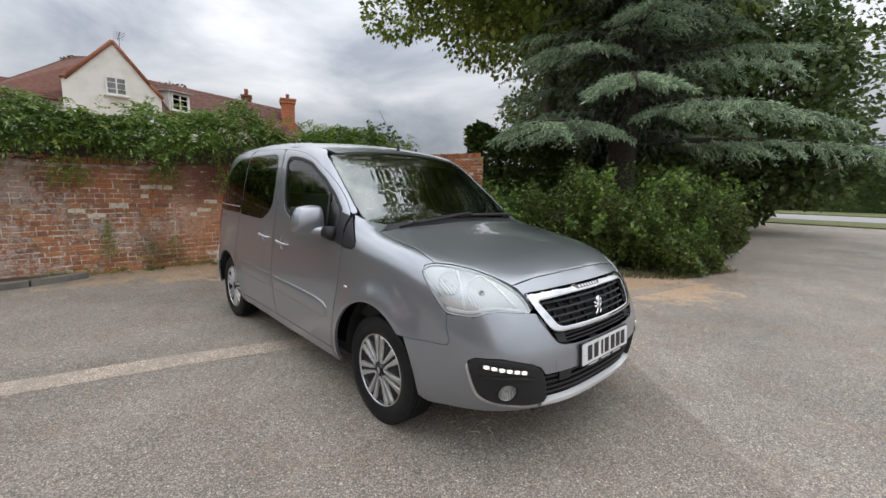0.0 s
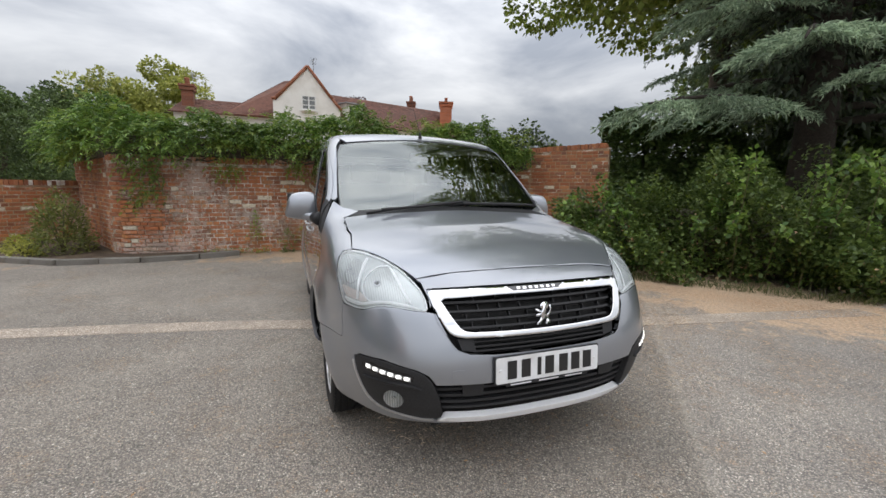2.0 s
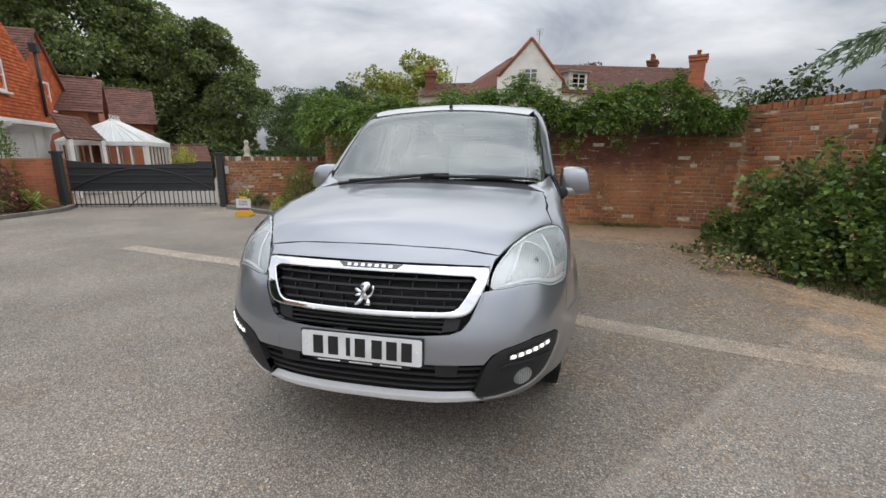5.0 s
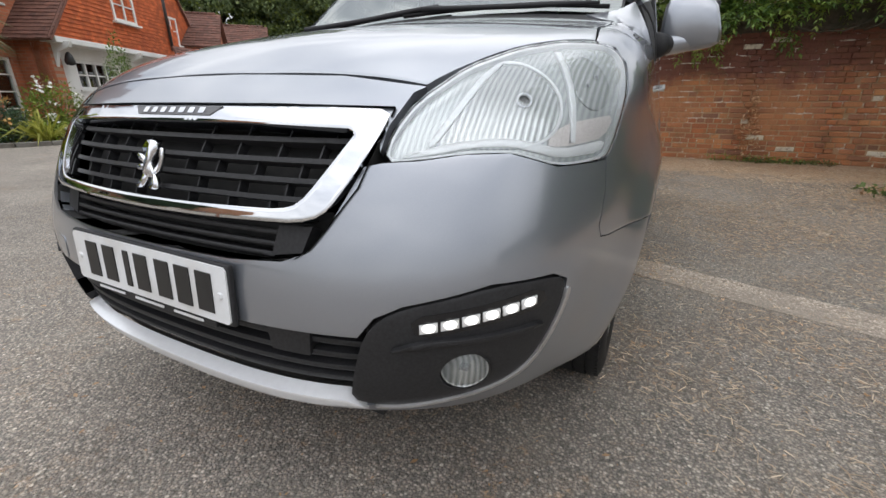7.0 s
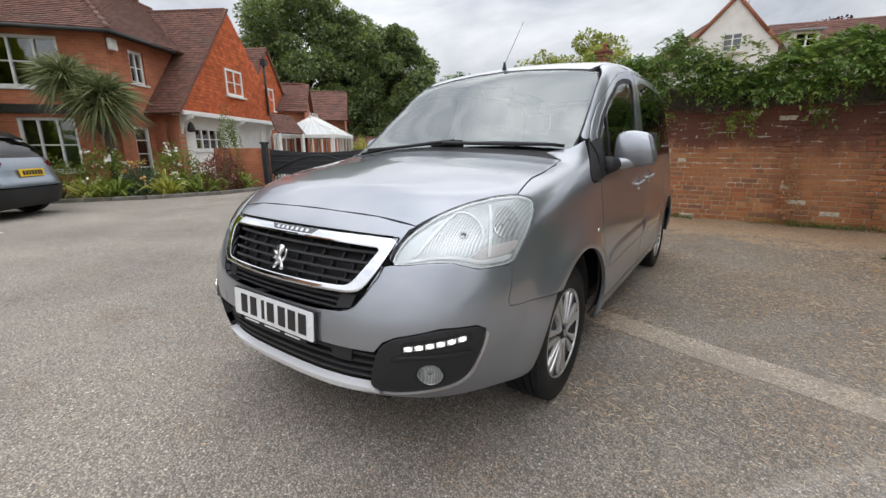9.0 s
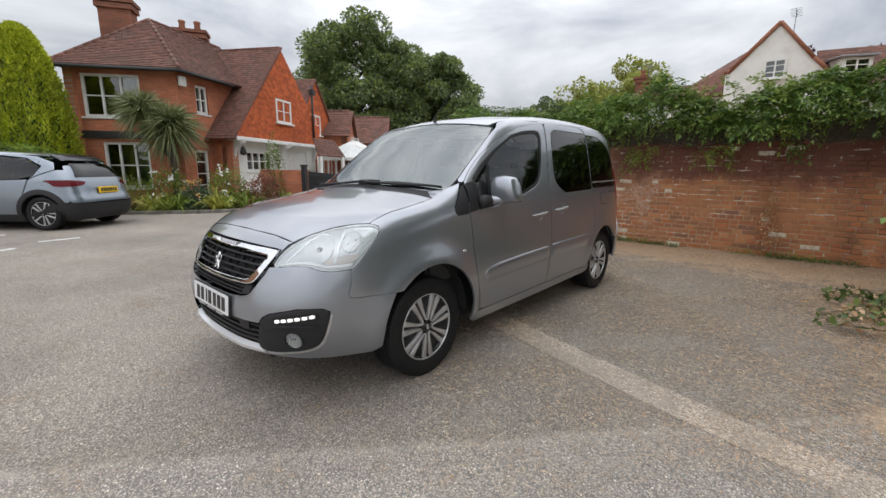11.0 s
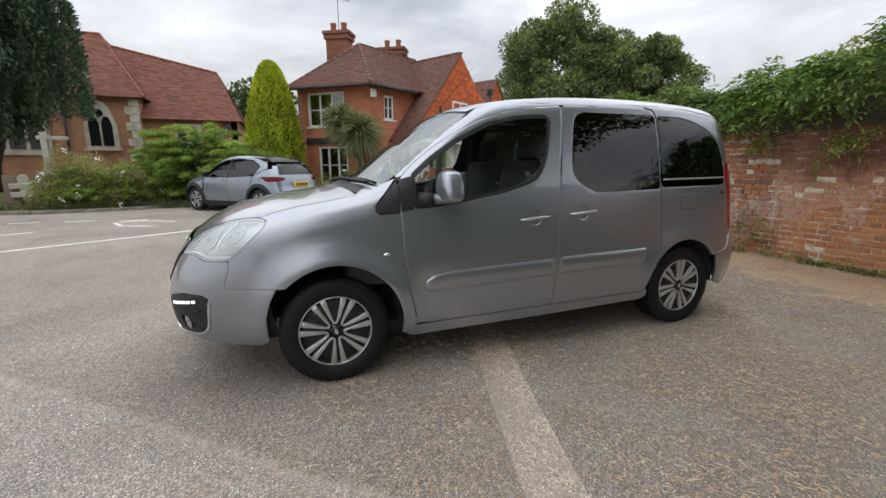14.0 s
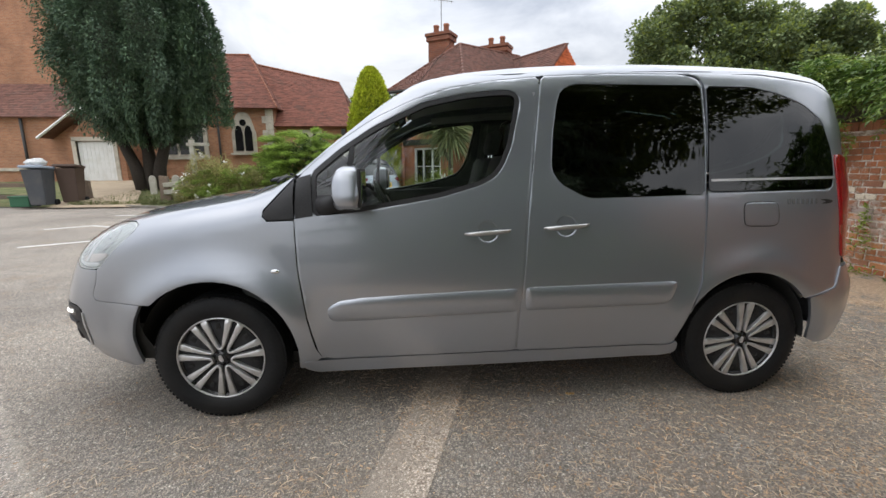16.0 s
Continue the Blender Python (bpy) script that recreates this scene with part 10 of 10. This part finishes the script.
def finger_post():
    s = thing("cross_monument", "pale stone cross standing on a stepped base", "monument", pose(8.9, -14.2, .25, 0, 0, 4))
    bm = bmesh.new()
    box(bm, (.17, .17, 1.75), (0, 0, 1.25), bevel=.02)
    part("shaft", bm, OLDSTONE, s)
    bm = bmesh.new()
    box(bm, (.80, .15, .12), (-.22, 0, 1.95), bevel=.015)
    part("arm", bm, OLDSTONE, s)
    bm = bmesh.new()
    box(bm, (.62, .55, .5), (0, 0, .25), bevel=.03)
    box(bm, (.45, .4, .25), (0, 0, .6), bevel=.03)
    part("base", bm, OLDSTONE, s)


finger_post()


def rail_fence():
    f = thing("rail_fence", "low weathered wooden rail fence by the churchyard", "fence")
    for x in (13.6, 15.2, 16.8, 18.4):
        bm = bmesh.new()
        box(bm, (.14, .14, .95), (x, -12.6, .5), bevel=.012)
        part("post", bm, OLDWOOD, f)
    for z in (.35, .75):
        bm = bmesh.new()
        box(bm, (5.4, .06, .14), (16.2, -12.5, z), bevel=.01)
        part("rail", bm, OLDWOOD, f)


rail_fence()
for z in (.2, .45):
    bm = bmesh.new()
    box(bm, (1.1, .12, .16), (8.7, -12.65, .3 + z), (0, 4, 0), .02)
    tagged(part("grave_rail", bm, OLDSTONE), "low pale stone rail around a grave", "grave kerb", "stones of the churchyard")


# ---- the grey crossover parked by the house ----
def crossover():
    skin = field(
        ([.15, .30, .45, .60, .75, .90, 1.00, 1.10, 1.25, 1.40, 1.55, 1.7],
         [.80, .86, .885, .895, .89, .875, .855, .82, .755, .69, .62, .55]),
        ([.15, .30, .45, .60, .75, .90, 1.0, 1.2],
         [2.0, 2.08, 2.12, 2.13, 2.10, 2.02, 1.90, 1.6]),
        ([.15, .30, .45, .60, .75, .90, 1.05, 1.2, 1.4, 1.6],
         [-1.92, -2.02, -2.06, -2.06, -2.00, -1.96, -1.90, -1.82, -1.62, -1.4]),
        ([-2.2, -1.95, -1.7, -1.4, -1.0, -.5, 0, .3, .6, .95, 1.1, 1.4, 1.7, 2.0, 2.2],
         [.95, 1.15, 1.38, 1.50, 1.56, 1.59, 1.575, 1.52, 1.36, 1.12, 1.06, 1.02, .97, .88, .75]),
        (1.318, -1.318), .345, taper=.05, start=.9, stop=-1.0, sweep=.10, camber=.05, edge=.13, rear=5.0, corner=((.2, .45, .95, 1.5), (3.6, 3.6, 3.0, 3.0)), flare=.03)
    grey = paint_mat("slate_grey_paint", (.20, .235, .275), .3, .6, .27)
    base = pose(2.64, -10.50, 0, 0, 0, -46)
    car = thing("crossover_car", "slate-grey crossover car with black wheel arches, parked by the kerb", "car", base)
    DARKRED = surface("dark_red_lens", (.09, .003, .007), (.12, .004, .009), 30, rough=.22, bumpy=0)
    DARKRED.node_tree.nodes["Principled BSDF"].inputs["Specular IOR Level"].default_value = .25
    glass = glass_mat("car_glass", (.06, .075, .075), .9, 1.5)
    for s in (1, -1):
        k = dict(side=s, cell=.06)
        panel("front_wing", skin, "side", [(.90, .98), (.95, .45), (.93, .32)] + arc(1.318, .345, .42, 190, 20, 12) + [(1.85, .55), (1.85, .80), (1.6, .92), (1.3, 1.0)], grey, car, **k)
        d = panel("front_door", skin, "side", [(.86, .985), (.90, .45), (.82, .30), (-.10, .30), (-.12, .98)], grey, car, **k)
        r = panel("rear_door", skin, "side", [(-.13, .98), (-.11, .30), (-.80, .30), (-.93, .55), (-1.02, .80), (-1.10, 1.02)], grey, car, **k)
        panel("rear_quarter", skin, "side", [(-1.12, 1.02), (-1.04, .80), (-.95, .60)] + arc(-1.318, .345, .42, 140, 40, 8)[::-1] + [(-1.8, .55), (-1.93, .75), (-1.88, 1.0), (-1.75, 1.22), (-1.55, 1.20), (-1.3, 1.10)], grey, car, **k)
        panel("side_glass", skin, "side", [(.88, 1.005), (.70, 1.14), (.40, 1.32), (.05, 1.43), (-.5, 1.47), (-1.0, 1.42), (-1.28, 1.28), (-1.18, 1.09), (-.9, 1.02), (0, .995)], glass, car, "dark side windows", lift=-.004, **k)
        panel("glass_bar", skin, "side", [(-.10, .99), (-.16, .99), (-.20, 1.47), (-.13, 1.47)], GLOSS, car, lift=.004, gap=0, soft=0, **k)
        panel("roof_side", skin, "side", [(.90, 1.02), (.72, 1.165), (.40, 1.345), (.05, 1.455), (-.5, 1.495), (-1.0, 1.445), (-1.32, 1.29), (-1.20, 1.09), (-1.12, 1.04), (-1.3, 1.12), (-1.56, 1.22), (-1.5, 1.36), (-1.2, 1.47), (-.6, 1.54), (0, 1.52), (.4, 1.42), (.75, 1.22), (.98, 1.05)], grey, car, gap=.001, **k)
        for cx in (1.318, -1.318):
            panel("arch_trim", skin, "side", arc(cx, .345, .485, -4, 184, 16) + arc(cx, .345, .385, 184, -4, 16), TRIM, car, "black plastic arch", lift=.012, gap=0, soft=0, **k)
            bm = bmesh.new()
            cuts = arc(cx, .345, .40, -16, 196, 20)
            a = [bm.verts.new((x, s * .86, z)) for x, z in cuts]
            b = [bm.verts.new((x, s * .5, z)) for x, z in cuts]
            for i in range(len(a) - 1):
                bm.faces.new((a[i], a[i + 1], b[i + 1], b[i]))
            bm.faces.new(b)
            part("wheel_housing", bm, UNDER, car)
        panel("sill", skin, "side", [(.95, .33), (-.95, .33), (-.95, .18), (.95, .18)], TRIM, car, "black sill", lift=.006, **k)
        panel("tail_lamp", skin, "side", [(-1.50, .985), (-1.80, 1.01), (-1.92, .985), (-1.94, .90), (-1.80, .93)], DARKRED, car, "red tail lamp", lift=.012, **k)
        panel("headlamp", skin, "round", [(30, .82), (42, .88), (46, .84), (40, .78), (31, .77)], LENS, car, "headlamp", lift=.004, side=s, nose=.9)
        panel("front_bumper", skin, "round", [(0, .30), (48, .30), (46, .60), (40, .76), (0, .78)], grey, car, side=s, nose=.9, cell=.06)
        bm = bmesh.new()
        box(bm, (.10, .20, .14), (.62, s * .98, 1.08), bevel=.04)
        part("door_mirror", bm, GLOSS, car, "black door mirror", 40)
        bm = bmesh.new()
        box(bm, (.20, .025, .03), (.02, s * .885, .90), bevel=.008)
        part("handle", bm, grey, d)
        for cx in (1.318, -1.318):
            wheel(car, (cx, s * .765, .34), s, .34, .215, .235, 10, "black tyre with a dark alloy wheel", GLOSS, 7 * cx)

    def both(h):
        return h[1:-1] + [(a, -b) for a, b in reversed(h[1:-1])]
    panel("bonnet", skin, "top", both([(2.0, 0), (1.98, .3), (1.85, .60), (1.4, .74), (1.02, .72), (1.06, .3), (1.08, 0)]), grey, car, cell=.07, soft=0)
    panel("windscreen", skin, "top", both([(1.05, 0), (1.04, .3), (.98, .68), (.5, .62), (.32, .55), (.33, .3), (.34, 0)]), glass, car, "dark windscreen", cell=.08, soft=0)
    panel("roof", skin, "top", both([(.33, 0), (.32, .3), (.30, .56), (-.5, .60), (-1.2, .55), (-1.45, .48), (-1.48, .3), (-1.5, 0)]), grey, car, cell=.08, soft=0, gap=-.03)
    panel("spoiler", skin, "top", both([(-1.40, 0), (-1.40, .3), (-1.36, .55), (-1.58, .56), (-1.62, .3), (-1.63, 0)]), GLOSS, car, "black roof spoiler", lift=.03, depth=.04, cell=.08, soft=0)
    panel("rear_window", skin, "rear", [(-.62, 1.06), (.62, 1.06), (.50, 1.34), (-.50, 1.34)], glass, car, "sloping rear window", lift=.004, cell=.07)
    panel("tailgate", skin, "rear", [(-.80, .56), (.80, .56), (.80, .90), (.74, 1.08), (.62, 1.30), (-.62, 1.30), (-.74, 1.08), (-.80, .90)], grey, car, "grey tailgate", cell=.06)
    panel("rear_bumper", skin, "rear", [(-.86, .22), (.86, .22), (.87, .54), (-.87, .54)], TRIM, car, "black rear bumper", lift=.02, cell=.06)
    panel("rear_corner", skin, "side", [(-1.70, .25), (-1.75, .55), (-1.97, .56), (-2.0, .25)], TRIM, car, "", lift=.015, cell=.06)
    panel("rear_corner", skin, "side", [(-1.70, .25), (-1.75, .55), (-1.97, .56), (-2.0, .25)], TRIM, car, "", lift=.015, cell=.06, side=-1)
    for s in (1, -1):
        panel("rear_lamp", skin, "rear", [(s * .46, .975), (s * .84, 1.01), (s * .84, .87), (s * .56, .90)], DARKRED, car, "red rear lamp", lift=.014, cell=.05)
    bm = bmesh.new()
    box(bm, (.02, .54, .13), (-2.02, 0, .80), (0, 8, 0), .004)
    pl = part("number_plate", bm, YELLOWPLATE, car, "yellow number plate with dark bars")
    for k in range(7):
        bm = bmesh.new()
        box(bm, (.006, .045, .075), (-2.033, -.20 + k * .066, .80), (0, 8, 0))
        part("plate_bar", bm, INK, pl)
    bm = bmesh.new()
    box(bm, (3.7, 1.4, .5), (0, 0, .42), bevel=.1)
    box(bm, (2.3, 1.2, .3), (-.2, 0, .85), bevel=.1)
    part("floor_pan", bm, UNDER, car)
    for y in (-.36, .36):
        bm = bmesh.new()
        box(bm, (.14, .48, .6), (.0, y, 1.0), (0, -14, 0), .05)
        part("seat_back", bm, FABRIC, car, "", 40)


crossover()
